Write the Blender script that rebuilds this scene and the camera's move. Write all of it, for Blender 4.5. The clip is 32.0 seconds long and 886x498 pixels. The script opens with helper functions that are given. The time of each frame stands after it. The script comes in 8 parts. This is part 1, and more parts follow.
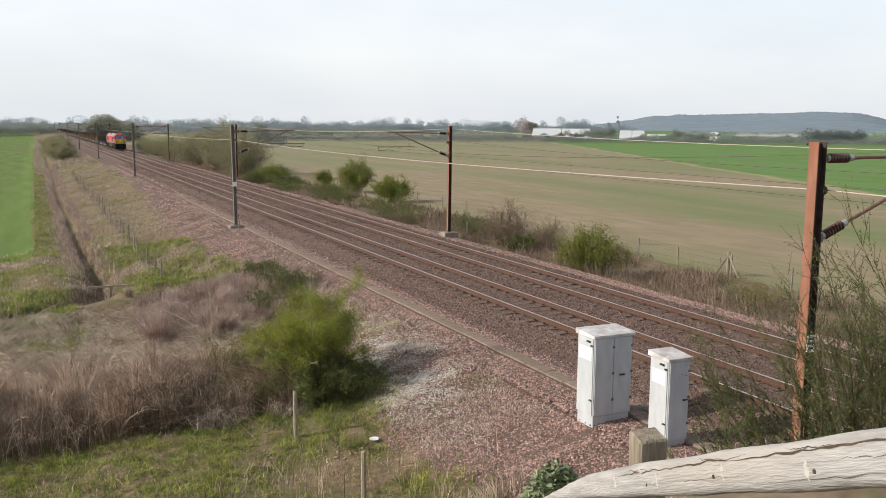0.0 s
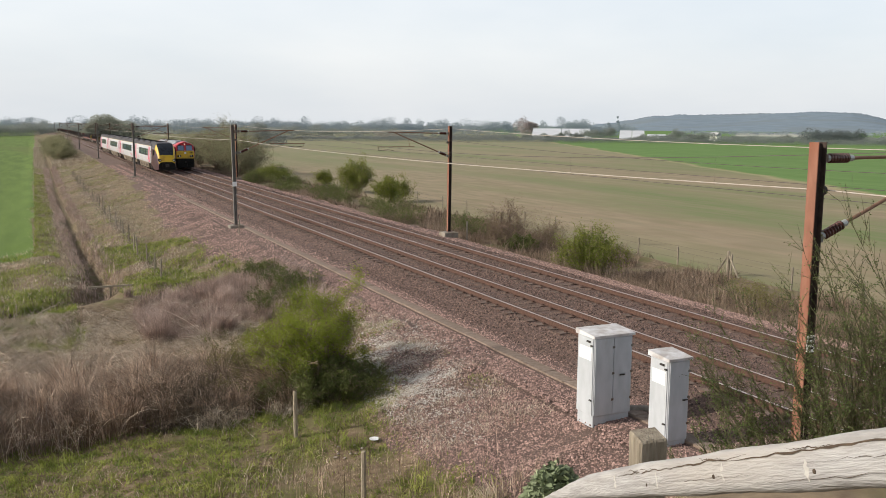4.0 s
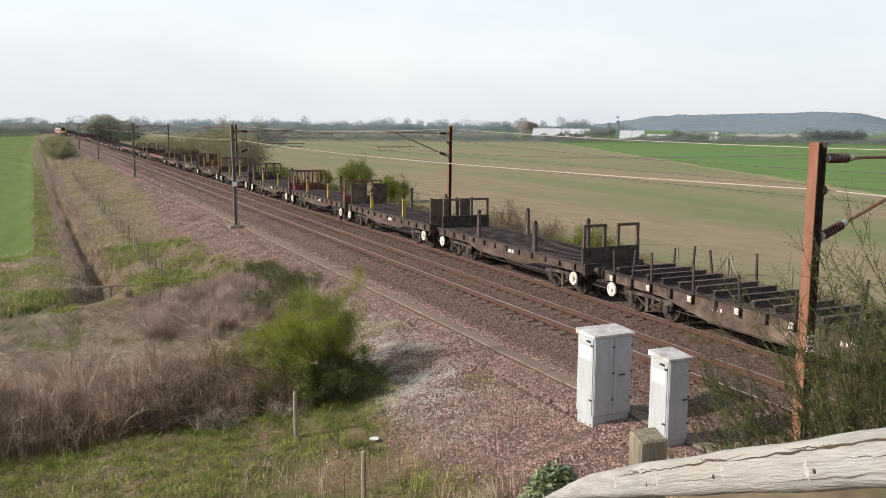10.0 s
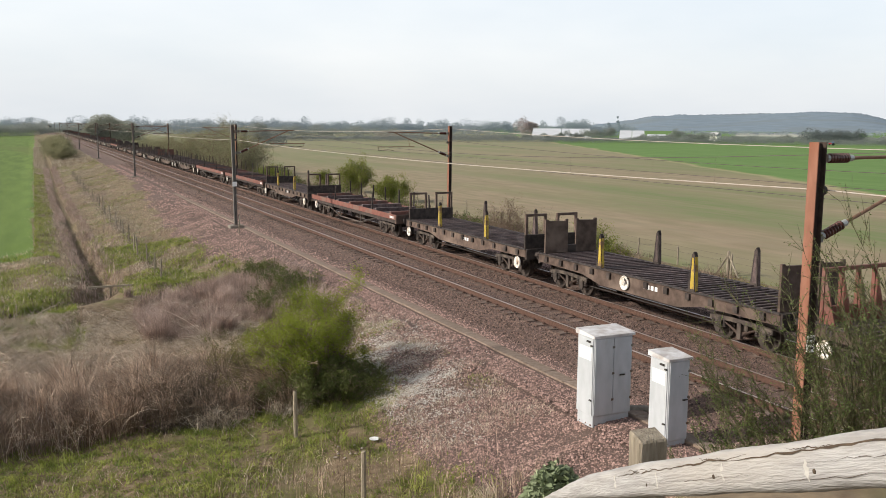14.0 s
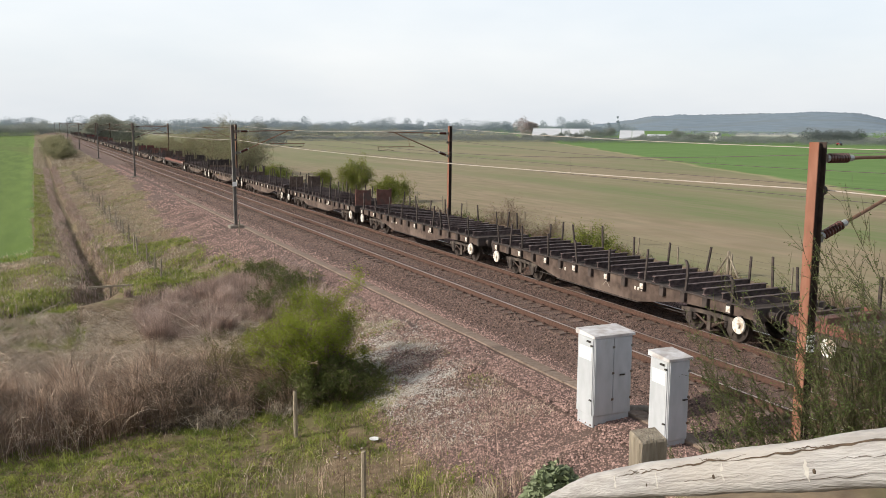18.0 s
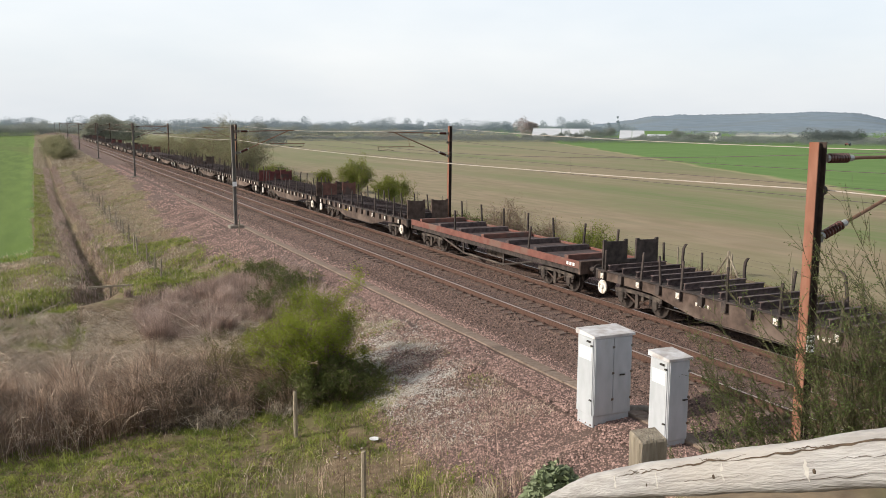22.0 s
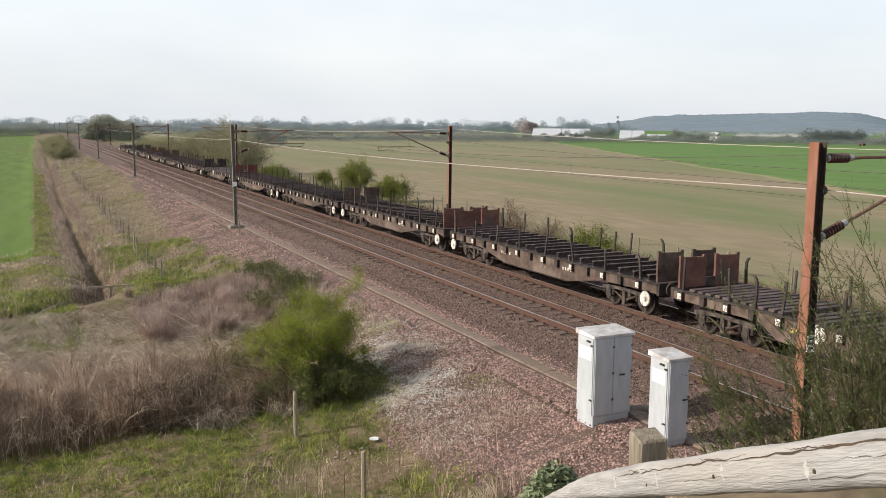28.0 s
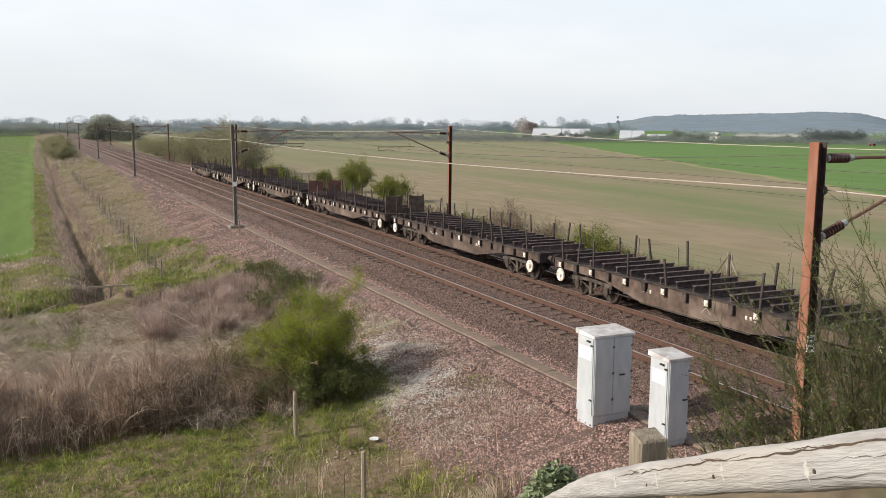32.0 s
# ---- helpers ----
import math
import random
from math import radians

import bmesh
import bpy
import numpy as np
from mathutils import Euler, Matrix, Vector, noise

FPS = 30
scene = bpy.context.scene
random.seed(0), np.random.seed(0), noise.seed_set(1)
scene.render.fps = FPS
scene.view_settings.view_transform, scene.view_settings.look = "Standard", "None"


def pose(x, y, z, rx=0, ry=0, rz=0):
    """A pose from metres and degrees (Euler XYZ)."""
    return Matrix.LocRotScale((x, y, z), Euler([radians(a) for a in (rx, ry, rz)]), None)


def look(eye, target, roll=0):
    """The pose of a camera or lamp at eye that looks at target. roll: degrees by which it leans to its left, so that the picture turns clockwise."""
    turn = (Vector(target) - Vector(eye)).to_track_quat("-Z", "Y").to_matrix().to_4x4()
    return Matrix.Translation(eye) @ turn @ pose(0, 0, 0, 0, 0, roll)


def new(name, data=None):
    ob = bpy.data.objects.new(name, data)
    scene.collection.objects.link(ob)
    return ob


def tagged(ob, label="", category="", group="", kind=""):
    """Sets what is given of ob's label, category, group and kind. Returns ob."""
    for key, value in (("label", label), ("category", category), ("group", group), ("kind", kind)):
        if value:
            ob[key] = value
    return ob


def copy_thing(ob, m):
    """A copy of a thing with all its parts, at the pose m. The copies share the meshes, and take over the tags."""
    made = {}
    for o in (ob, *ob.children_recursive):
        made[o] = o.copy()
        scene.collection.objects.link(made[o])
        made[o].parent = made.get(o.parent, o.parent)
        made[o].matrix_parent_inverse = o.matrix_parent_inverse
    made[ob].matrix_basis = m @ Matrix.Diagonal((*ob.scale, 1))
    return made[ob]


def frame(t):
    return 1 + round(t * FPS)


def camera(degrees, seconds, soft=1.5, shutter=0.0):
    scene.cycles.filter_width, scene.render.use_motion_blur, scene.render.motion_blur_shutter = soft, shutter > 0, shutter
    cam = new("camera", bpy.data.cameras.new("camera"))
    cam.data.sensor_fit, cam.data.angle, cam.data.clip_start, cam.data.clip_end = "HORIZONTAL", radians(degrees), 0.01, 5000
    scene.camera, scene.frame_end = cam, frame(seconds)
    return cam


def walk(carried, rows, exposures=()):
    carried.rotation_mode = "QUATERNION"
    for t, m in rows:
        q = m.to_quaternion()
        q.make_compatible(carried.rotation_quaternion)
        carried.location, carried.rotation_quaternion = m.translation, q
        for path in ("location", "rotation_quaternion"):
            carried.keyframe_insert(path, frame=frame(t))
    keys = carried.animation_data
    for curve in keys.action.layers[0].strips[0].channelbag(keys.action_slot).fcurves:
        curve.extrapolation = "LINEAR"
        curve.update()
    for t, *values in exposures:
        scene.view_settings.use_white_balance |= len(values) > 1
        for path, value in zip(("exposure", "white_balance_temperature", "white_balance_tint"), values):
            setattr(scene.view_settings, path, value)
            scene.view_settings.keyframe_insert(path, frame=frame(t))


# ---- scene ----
cam = camera(53.12, 32.0, soft=0.8, shutter=0.0)
EYE = (0.0, 0.0, 6.2)
VIEW = look(EYE, (4.2022, 8.9670, 4.8091), 0.385)
walk(cam, [(0.0, VIEW), (32.0, VIEW)],
     exposures=[(0.0, 0.0), (1.0, -0.06), (1.5, -0.18), (2.0, -0.24), (2.5, -0.30), (3.0, -0.22), (3.6, -0.12), (5.5, 0.0), (32.0, 0.0)])

# ---------------------------------------------------------------- light
SUN_AZ, SUN_EL = radians(163.0), radians(28.5)   # from the field side, a little ahead
sun_way = Vector((math.cos(SUN_AZ) * math.cos(SUN_EL), math.sin(SUN_AZ) * math.cos(SUN_EL), math.sin(SUN_EL)))
world = bpy.data.worlds.new("sky")
world.use_nodes = True
scene.world = world
wn, wl = world.node_tree.nodes, world.node_tree.links
wn.clear()
w_out = wn.new("ShaderNodeOutputWorld")
sky = wn.new("ShaderNodeTexSky")
sky.sky_type = "NISHITA"
sky.sun_disc = False
sky.sun_elevation = SUN_EL
sky.sun_rotation = math.pi / 2 - SUN_AZ
sky.dust_density = 4.0
sky.air_density = 1.0
bg_sky = wn.new("ShaderNodeBackground")
bg_sky.inputs["Strength"].default_value = 0.05
wl.new(sky.outputs[0], bg_sky.inputs["Color"])
# thin high cloud: pale, soft, uneven
tc = wn.new("ShaderNodeTexCoord")
mp = wn.new("ShaderNodeMapping")
mp.inputs["Scale"].default_value = (1.0, 1.0, 3.5)
cl = wn.new("ShaderNodeTexNoise")
cl.inputs["Scale"].default_value = 2.2
cl.inputs["Detail"].default_value = 5.0
cr = wn.new("ShaderNodeValToRGB")
cr.color_ramp.elements[0].position, cr.color_ramp.elements[0].color = 0.3, (0.62, 0.665, 0.715, 1)
cr.color_ramp.elements[1].position, cr.color_ramp.elements[1].color = 0.72, (0.78, 0.79, 0.80, 1)
bg_cloud = wn.new("ShaderNodeBackground")
bg_cloud.inputs["Strength"].default_value = 1.08
add = wn.new("ShaderNodeAddShader")
wl.new(tc.outputs["Generated"], mp.inputs[0])
wl.new(mp.outputs[0], cl.inputs["Vector"])
wl.new(cl.outputs["Fac"], cr.inputs[0])
# the veil thins towards the zenith
sp = wn.new("ShaderNodeSeparateXYZ")
th = wn.new("ShaderNodeMapRange")
th.inputs[1].default_value, th.inputs[2].default_value = 0.16, 0.75
th.inputs[3].default_value, th.inputs[4].default_value = 1.12, 0.28
wl.new(tc.outputs["Generated"], sp.inputs[0])
wl.new(sp.outputs["Z"], th.inputs[0])
wl.new(th.outputs[0], bg_cloud.inputs["Strength"])
wl.new(cr.outputs[0], bg_cloud.inputs["Color"])
wl.new(bg_sky.outputs[0], add.inputs[0])
wl.new(bg_cloud.outputs[0], add.inputs[1])
wl.new(add.outputs[0], w_out.inputs["Surface"])
lamp = bpy.data.lights.new("sun", "SUN")
lamp.energy, lamp.angle, lamp.color = 4.7, radians(1.2), (1.0, 0.93, 0.82)
sun = new("sun", lamp)
sun.matrix_world = look(sun_way * 200, (0, 0, 0))


# ---------------------------------------------------------------- materials
def material(name, c1, c2, scale=3.0, rough=0.8, metal=0.0, bump=0.0, bscale=30.0, c3=None, s3=0.4, t3=(0.5, 0.62),
             rnd=0.0, island=0.0, spec=0.4, stretch=(1, 1, 1)):
    """Two tones by fine noise, a third by coarse stains, fine relief; rnd and island vary whole pieces."""
    m = bpy.data.materials.new(name)
    m.use_nodes = True
    n, l = m.node_tree.nodes, m.node_tree.links
    b = n["Principled BSDF"]
    b.inputs["Roughness"].default_value, b.inputs["Metallic"].default_value = rough, metal
    b.inputs["Specular IOR Level"].default_value = spec
    tx = n.new("ShaderNodeTexCoord")
    mg = n.new("ShaderNodeMapping")
    mg.inputs["Scale"].default_value = stretch
    l.new(tx.outputs["Object"], mg.inputs[0])
    t = n.new("ShaderNodeTexNoise")
    t.inputs["Scale"].default_value, t.inputs["Detail"].default_value = scale, 6.0
    l.new(mg.outputs[0], t.inputs["Vector"])
    r = n.new("ShaderNodeValToRGB")
    r.color_ramp.elements[0].position, r.color_ramp.elements[0].color = 0.35, (*c1, 1)
    r.color_ramp.elements[1].position, r.color_ramp.elements[1].color = 0.65, (*c2, 1)
    l.new(t.outputs["Fac"], r.inputs[0])
    col = r.outputs[0]
    if c3:
        t3n = n.new("ShaderNodeTexNoise")
        t3n.inputs["Scale"].default_value, t3n.inputs["Detail"].default_value = s3, 7.0
        l.new(mg.outputs[0], t3n.inputs["Vector"])
        mr = n.new("ShaderNodeMapRange")
        mr.inputs[1].default_value, mr.inputs[2].default_value = t3
        l.new(t3n.outputs["Fac"], mr.inputs[0])
        mx = n.new("ShaderNodeMix")
        mx.data_type = "RGBA"
        l.new(mr.outputs[0], mx.inputs[0])
        l.new(col, mx.inputs[6])
        mx.inputs[7].default_value = (*c3, 1)
        col = mx.outputs[2]
    if rnd or island:
        src = n.new("ShaderNodeNewGeometry").outputs["Random Per Island"] if island else n.new("ShaderNodeObjectInfo").outputs["Random"]
        k = island or rnd
        mr = n.new("ShaderNodeMapRange")
        mr.inputs[3].default_value, mr.inputs[4].default_value = 1 - k, 1 + k
        l.new(src, mr.inputs[0])
        hs = n.new("ShaderNodeHueSaturation")
        l.new(mr.outputs[0], hs.inputs["Value"])
        l.new(col, hs.inputs["Color"])
        col = hs.outputs[0]
    l.new(col, b.inputs["Base Color"])
    if bump:
        tb = n.new("ShaderNodeTexNoise")
        tb.inputs["Scale"].default_value, tb.inputs["Detail"].default_value = bscale, 4.0
        l.new(mg.outputs[0], tb.inputs["Vector"])
        bp = n.new("ShaderNodeBump")
        bp.inputs["Strength"].default_value, bp.inputs["Distance"].default_value = bump, 0.02
        l.new(tb.outputs["Fac"], bp.inputs["Height"])
        l.new(bp.outputs[0], b.inputs["Normal"])
    return m


def leafy(name, c1, c2, island=0.35, trans=0.25, scale=0.9):
    m = material(name, c1, c2, scale=scale, rough=0.6, island=island, spec=0.25)
    n, l = m.node_tree.nodes, m.node_tree.links
    b = n["Principled BSDF"]
    tr = n.new("ShaderNodeBsdfTranslucent")
    col = b.inputs["Base Color"].links[0].from_socket
    l.new(col, tr.inputs["Color"])
    mx = n.new("ShaderNodeMixShader")
    mx.inputs[0].default_value = trans
    l.new(b.outputs[0], mx.inputs[1])
    l.new(tr.outputs[0], mx.inputs[2])
    l.new(mx.outputs[0], n["Material Output"].inputs["Surface"])
    return m


def glow(name, colour, strength):
    m = material(name, colour, colour, rough=0.4)
    b = m.node_tree.nodes["Principled BSDF"]
    b.inputs["Emission Color"].default_value = (*colour, 1)
    b.inputs["Emission Strength"].default_value = strength
    return m


BALLAST = material("ballast", (0.060, 0.038, 0.032), (0.19, 0.128, 0.109), scale=26, rough=0.95, bump=1.0, bscale=24, c3=(0.11, 0.075, 0.06), s3=0.35, t3=(0.45, 0.7))
STONE = material("ballast_stone", (0.218, 0.140, 0.120), (0.40, 0.268, 0.232), scale=9, rough=0.95, island=0.6, bump=0.3, bscale=60)
TRACK_STONE = material("dusty_track_stone", (0.090, 0.057, 0.047), (0.185, 0.124, 0.102), scale=9, rough=0.95, island=0.85, bump=0.3, bscale=60)
TROUGH = material("dusty_trough_concrete", (0.185, 0.138, 0.107), (0.27, 0.208, 0.166), scale=7, rough=0.95, bump=0.5, c3=(0.13, 0.095, 0.075), s3=1.2, rnd=0.12)
V_SCREEN = material("dark_screen", (0.010, 0.012, 0.016), (0.016, 0.02, 0.026), scale=2, rough=0.08, spec=0.5)
CHALK = material("chalk_stone", (0.63, 0.60, 0.55), (0.45, 0.415, 0.375), scale=9, rough=0.95, island=0.3)
VERGE = material("verge_earth", (0.11, 0.075, 0.045), (0.22, 0.165, 0.105), scale=6, rough=1.0, bump=0.9, bscale=9, c3=(0.13, 0.115, 0.05), s3=0.9, t3=(0.48, 0.62))
FIELD_L = material("young_wheat", (0.086, 0.138, 0.026), (0.122, 0.185, 0.040), scale=0.7, rough=0.9, bump=0.6, bscale=14, c3=(0.115, 0.145, 0.04), s3=0.05, stretch=(1, 0.12, 1), spec=0.2)
RAIL_SIDE = material("rail_rust", (0.078, 0.042, 0.031), (0.125, 0.069, 0.050), scale=12, rough=0.75, metal=0.2, bump=0.2)
RAIL_TOP = material("rail_polished", (0.42, 0.36, 0.33), (0.56, 0.50, 0.47), scale=8, rough=0.38, metal=0.75, stretch=(1, 0.1, 1))
SLEEPER = material("sleeper_concrete", (0.115, 0.082, 0.068), (0.19, 0.145, 0.122), scale=8, rough=0.95, bump=0.4, c3=(0.12, 0.07, 0.05), s3=2, rnd=0.18)
CONCRETE = material("old_concrete", (0.21, 0.185, 0.155), (0.32, 0.285, 0.245), scale=7, rough=0.95, bump=0.5, c3=(0.20, 0.17, 0.13), s3=1.6, rnd=0.12)
GALV = material("weathered_galvanised", (0.13, 0.125, 0.115), (0.21, 0.20, 0.185), scale=6, rough=0.6, metal=0.5, c3=(0.15, 0.09, 0.06), s3=1.2, stretch=(1, 1, 0.3))
RUST = material("rusty_mast", (0.21, 0.092, 0.060), (0.28, 0.132, 0.088), scale=7, rough=0.85, bump=0.25, bscale=50, c3=(0.22, 0.085, 0.05), s3=1.5, stretch=(1, 1, 0.35))
DARK_IRON = material("dark_iron", (0.035, 0.03, 0.028), (0.065, 0.055, 0.05), scale=8, rough=0.7, metal=0.3)
PORCELAIN = material("brown_porcelain", (0.055, 0.018, 0.014), (0.08, 0.026, 0.02), scale=8, rough=0.25, spec=0.6)
TUBE = material("brown_tube", (0.19, 0.105, 0.07), (0.26, 0.15, 0.10), scale=9, rough=0.6, metal=0.3)
WIRE = material("copper_wire", (0.09, 0.075, 0.065), (0.13, 0.11, 0.10), scale=4, rough=0.55, metal=0.4)
WIRE_PALE = material("aluminium_wire", (0.46, 0.40, 0.35), (0.56, 0.50, 0.44), scale=4, rough=0.5, metal=0.2)
CABINET = material("cabinet_paint", (0.41, 0.435, 0.465), (0.48, 0.505, 0.54), scale=5, rough=0.55, bump=0.08, c3=(0.35, 0.335, 0.31), s3=2.6, t3=(0.60, 0.85), stretch=(1, 1, 0.4))
CAB_TOP = material("cabinet_lid", (0.60, 0.60, 0.62), (0.40, 0.37, 0.36), scale=4, rough=0.8, bump=0.2, c3=(0.66, 0.66, 0.67), s3=2.2)
LABEL = material("white_label", (0.82, 0.82, 0.82), (0.78, 0.78, 0.79), scale=9, rough=0.5)
WOOD = material("weathered_wood", (0.265, 0.256, 0.252), (0.415, 0.408, 0.408), scale=5, rough=0.9, bump=0.4, bscale=20, c3=(0.37, 0.345, 0.32), s3=0.8, t3=(0.5, 0.8), stretch=(1.2, 11, 11))
POST_WOOD = material("grey_post_wood", (0.19, 0.16, 0.12), (0.32, 0.275, 0.215), scale=8, rough=0.95, bump=0.6, rnd=0.2, stretch=(5, 5, 0.7))
GAP_DARK = material("wood_crack", (0.05, 0.035, 0.025), (0.09, 0.065, 0.045), scale=30, rough=1.0)
TWIG = material("twig", (0.16, 0.11, 0.08), (0.25, 0.185, 0.14), scale=5, rough=0.95, island=0.3)
BARK = material("bark", (0.09, 0.07, 0.05), (0.16, 0.125, 0.095), scale=6, rough=0.95, bump=0.5)
STRAW = leafy("dry_straw", (0.37, 0.29, 0.205), (0.70, 0.61, 0.50), island=0.5, trans=0.2, scale=2.2)
BANK = leafy("bank_straw", (0.27, 0.215, 0.15), (0.52, 0.455, 0.36), island=0.35, trans=0.2, scale=1.2)
REED = leafy("dry_stems", (0.22, 0.147, 0.106), (0.60, 0.47, 0.37), island=0.6, trans=0.15, scale=2.0)
STEM_PALE = leafy("bleached_stem", (0.40, 0.32, 0.25), (0.58, 0.50, 0.42), island=0.4, trans=0.1)
GRASS = leafy("meadow_grass", (0.12, 0.17, 0.03), (0.37, 0.395, 0.097), island=0.3, scale=2.4)
LEAF = leafy("fresh_leaf", (0.18, 0.225, 0.028), (0.265, 0.30, 0.04), island=0.3, trans=0.3)
LEAF_MID = leafy("duller_leaf", (0.125, 0.15, 0.028), (0.205, 0.225, 0.042), island=0.3, trans=0.25)
OLIVE = leafy("olive_leaf", (0.16, 0.155, 0.05), (0.23, 0.21, 0.075), island=0.35, trans=0.25)
FINE_STEM = leafy("purplish_dead_stem", (0.24, 0.168, 0.14), (0.52, 0.41, 0.36), island=0.45, trans=0.15, scale=1.8)
# bramble green, darkened further to deepen the shade under the hawthorn
LEAF_DARK = leafy("bramble_leaf", (0.078, 0.10, 0.028), (0.138, 0.155, 0.044), island=0.4)
BROOM = leafy("broom_leaf", (0.065, 0.098, 0.026), (0.125, 0.16, 0.048), island=0.45, trans=0.2)
BROOM_STEM = material("broom_stem", (0.075, 0.072, 0.036), (0.135, 0.12, 0.062), scale=6, rough=0.85, island=0.4)
IVY = leafy("ivy_leaf", (0.12, 0.165, 0.075), (0.37, 0.41, 0.27), island=0.5, trans=0.1)
# rolling stock
RED = material("red_paint", (0.46, 0.032, 0.042), (0.53, 0.041, 0.05), scale=2.5, rough=0.38, c3=(0.40, 0.04, 0.04), s3=1.0, t3=(0.55, 0.8))
LOCO_GREY = material("roof_grey_paint", (0.265, 0.28, 0.305), (0.32, 0.335, 0.36), scale=2, rough=0.55, c3=(0.235, 0.235, 0.245), s3=0.9)
YELLOW = material("warning_yellow", (0.58, 0.36, 0.015), (0.66, 0.42, 0.025), scale=3, rough=0.45, c3=(0.45, 0.28, 0.03), s3=1.5)
BLACK = material("sooty_black", (0.006, 0.006, 0.006), (0.016, 0.015, 0.0145), scale=5, rough=0.75, spec=0.15)
UNDER = material("underframe_dirt", (0.030, 0.024, 0.021), (0.075, 0.058, 0.05), scale=5, rough=0.85, c3=(0.115, 0.092, 0.076), s3=2)
LOCO_UNDER = material("oily_underframe", (0.012, 0.011, 0.010), (0.035, 0.031, 0.028), scale=5, rough=0.6, c3=(0.06, 0.05, 0.043), s3=2)
# blue base colour stands in for the sky mirrored in the panes
GLASS = material("sky_blue_cab_glass", (0.12, 0.17, 0.27), (0.16, 0.215, 0.33), scale=1, rough=0.06, spec=0.9)
WHITE = material("white_paint", (0.74, 0.73, 0.69), (0.80, 0.79, 0.76), scale=2, rough=0.4, c3=(0.66, 0.63, 0.56), s3=0.8)
WAGON = material("brown_wagon_steel", (0.060, 0.040, 0.032), (0.118, 0.082, 0.066), scale=4, rough=0.85, bump=0.15, c3=(0.175, 0.13, 0.105), s3=0.9, t3=(0.5, 0.68), rnd=0.22)
WAGON_RED = material("faded_red_steel", (0.145, 0.055, 0.043), (0.21, 0.085, 0.066), scale=3, rough=0.8, bump=0.15, c3=(0.17, 0.10, 0.08), s3=1.2, rnd=0.1)
WAGON_DARK = material("dark_wagon_steel", (0.03, 0.024, 0.022), (0.075, 0.058, 0.052), scale=4, rough=0.9, bump=0.1, rnd=0.3)
PANEL_RED = material("maroon_panel_steel", (0.095, 0.025, 0.024), (0.155, 0.045, 0.04), scale=3, rough=0.75, bump=0.15, c3=(0.07, 0.04, 0.035), s3=1.4, rnd=0.15)
BEARER = material("rusty_bearer", (0.05, 0.035, 0.035), (0.115, 0.082, 0.078), scale=6, rough=0.75, rnd=0.3)
PLANK = material("grey_deck_board", (0.24, 0.20, 0.17), (0.36, 0.31, 0.27), scale=5, rough=0.9, bump=0.3, rnd=0.25, stretch=(0.4, 5, 5))
STAKE_Y = material("worn_yellow_steel", (0.38, 0.27, 0.03), (0.47, 0.35, 0.06), scale=5, rough=0.7, c3=(0.20, 0.12, 0.06), s3=4)
SILL_BROWN = material("brown_red_steel", (0.11, 0.05, 0.04), (0.18, 0.085, 0.066), scale=3, rough=0.8, bump=0.15, c3=(0.10, 0.07, 0.06), s3=1.2, rnd=0.1)
HUB_WHITE = material("chalky_white", (0.58, 0.56, 0.52), (0.70, 0.68, 0.64), scale=9, rough=0.7, c3=(0.42, 0.34, 0.26), s3=6)
WHEEL = material("wheel_steel", (0.032, 0.025, 0.022), (0.075, 0.058, 0.05), scale=6, rough=0.6, metal=0.4)
V_WHITE = material("train_silver_white", (0.475, 0.485, 0.51), (0.53, 0.54, 0.565), scale=0.8, rough=0.35, c3=(0.45, 0.44, 0.43), s3=0.6)
V_GREY = material("train_grey_panel", (0.425, 0.42, 0.425), (0.465, 0.46, 0.465), scale=1.5, rough=0.4)
V_ROOF = material("train_roof_soot", (0.022, 0.019, 0.021), (0.045, 0.040, 0.043), scale=2.5, rough=0.6, c3=(0.06, 0.052, 0.055), s3=0.8, stretch=(3, 0.4, 1))
V_SKIRT = material("train_skirt_dust", (0.19, 0.15, 0.105), (0.25, 0.205, 0.15), scale=3, rough=0.8, c3=(0.19, 0.15, 0.11), s3=1.5)
PINK = material("pink_door_paint", (0.60, 0.05, 0.14), (0.66, 0.07, 0.165), scale=2, rough=0.4)
MAROON = material("maroon_paint", (0.044, 0.011, 0.019), (0.062, 0.015, 0.026), scale=2, rough=0.3)
# teal tint of the glass; its lighter tone stands in for reflections
TEAL = material("tinted_glass_with_reflections", (0.03, 0.075, 0.095), (0.10, 0.17, 0.17), scale=1.6, rough=0.05, spec=0.9)
CANTRAIL = material("cantrail_stripe", (0.62, 0.50, 0.32), (0.68, 0.56, 0.38), scale=3, rough=0.5)
LAMP_ON = glow("lamp_lens", (1.0, 0.93, 0.8), 0.6)


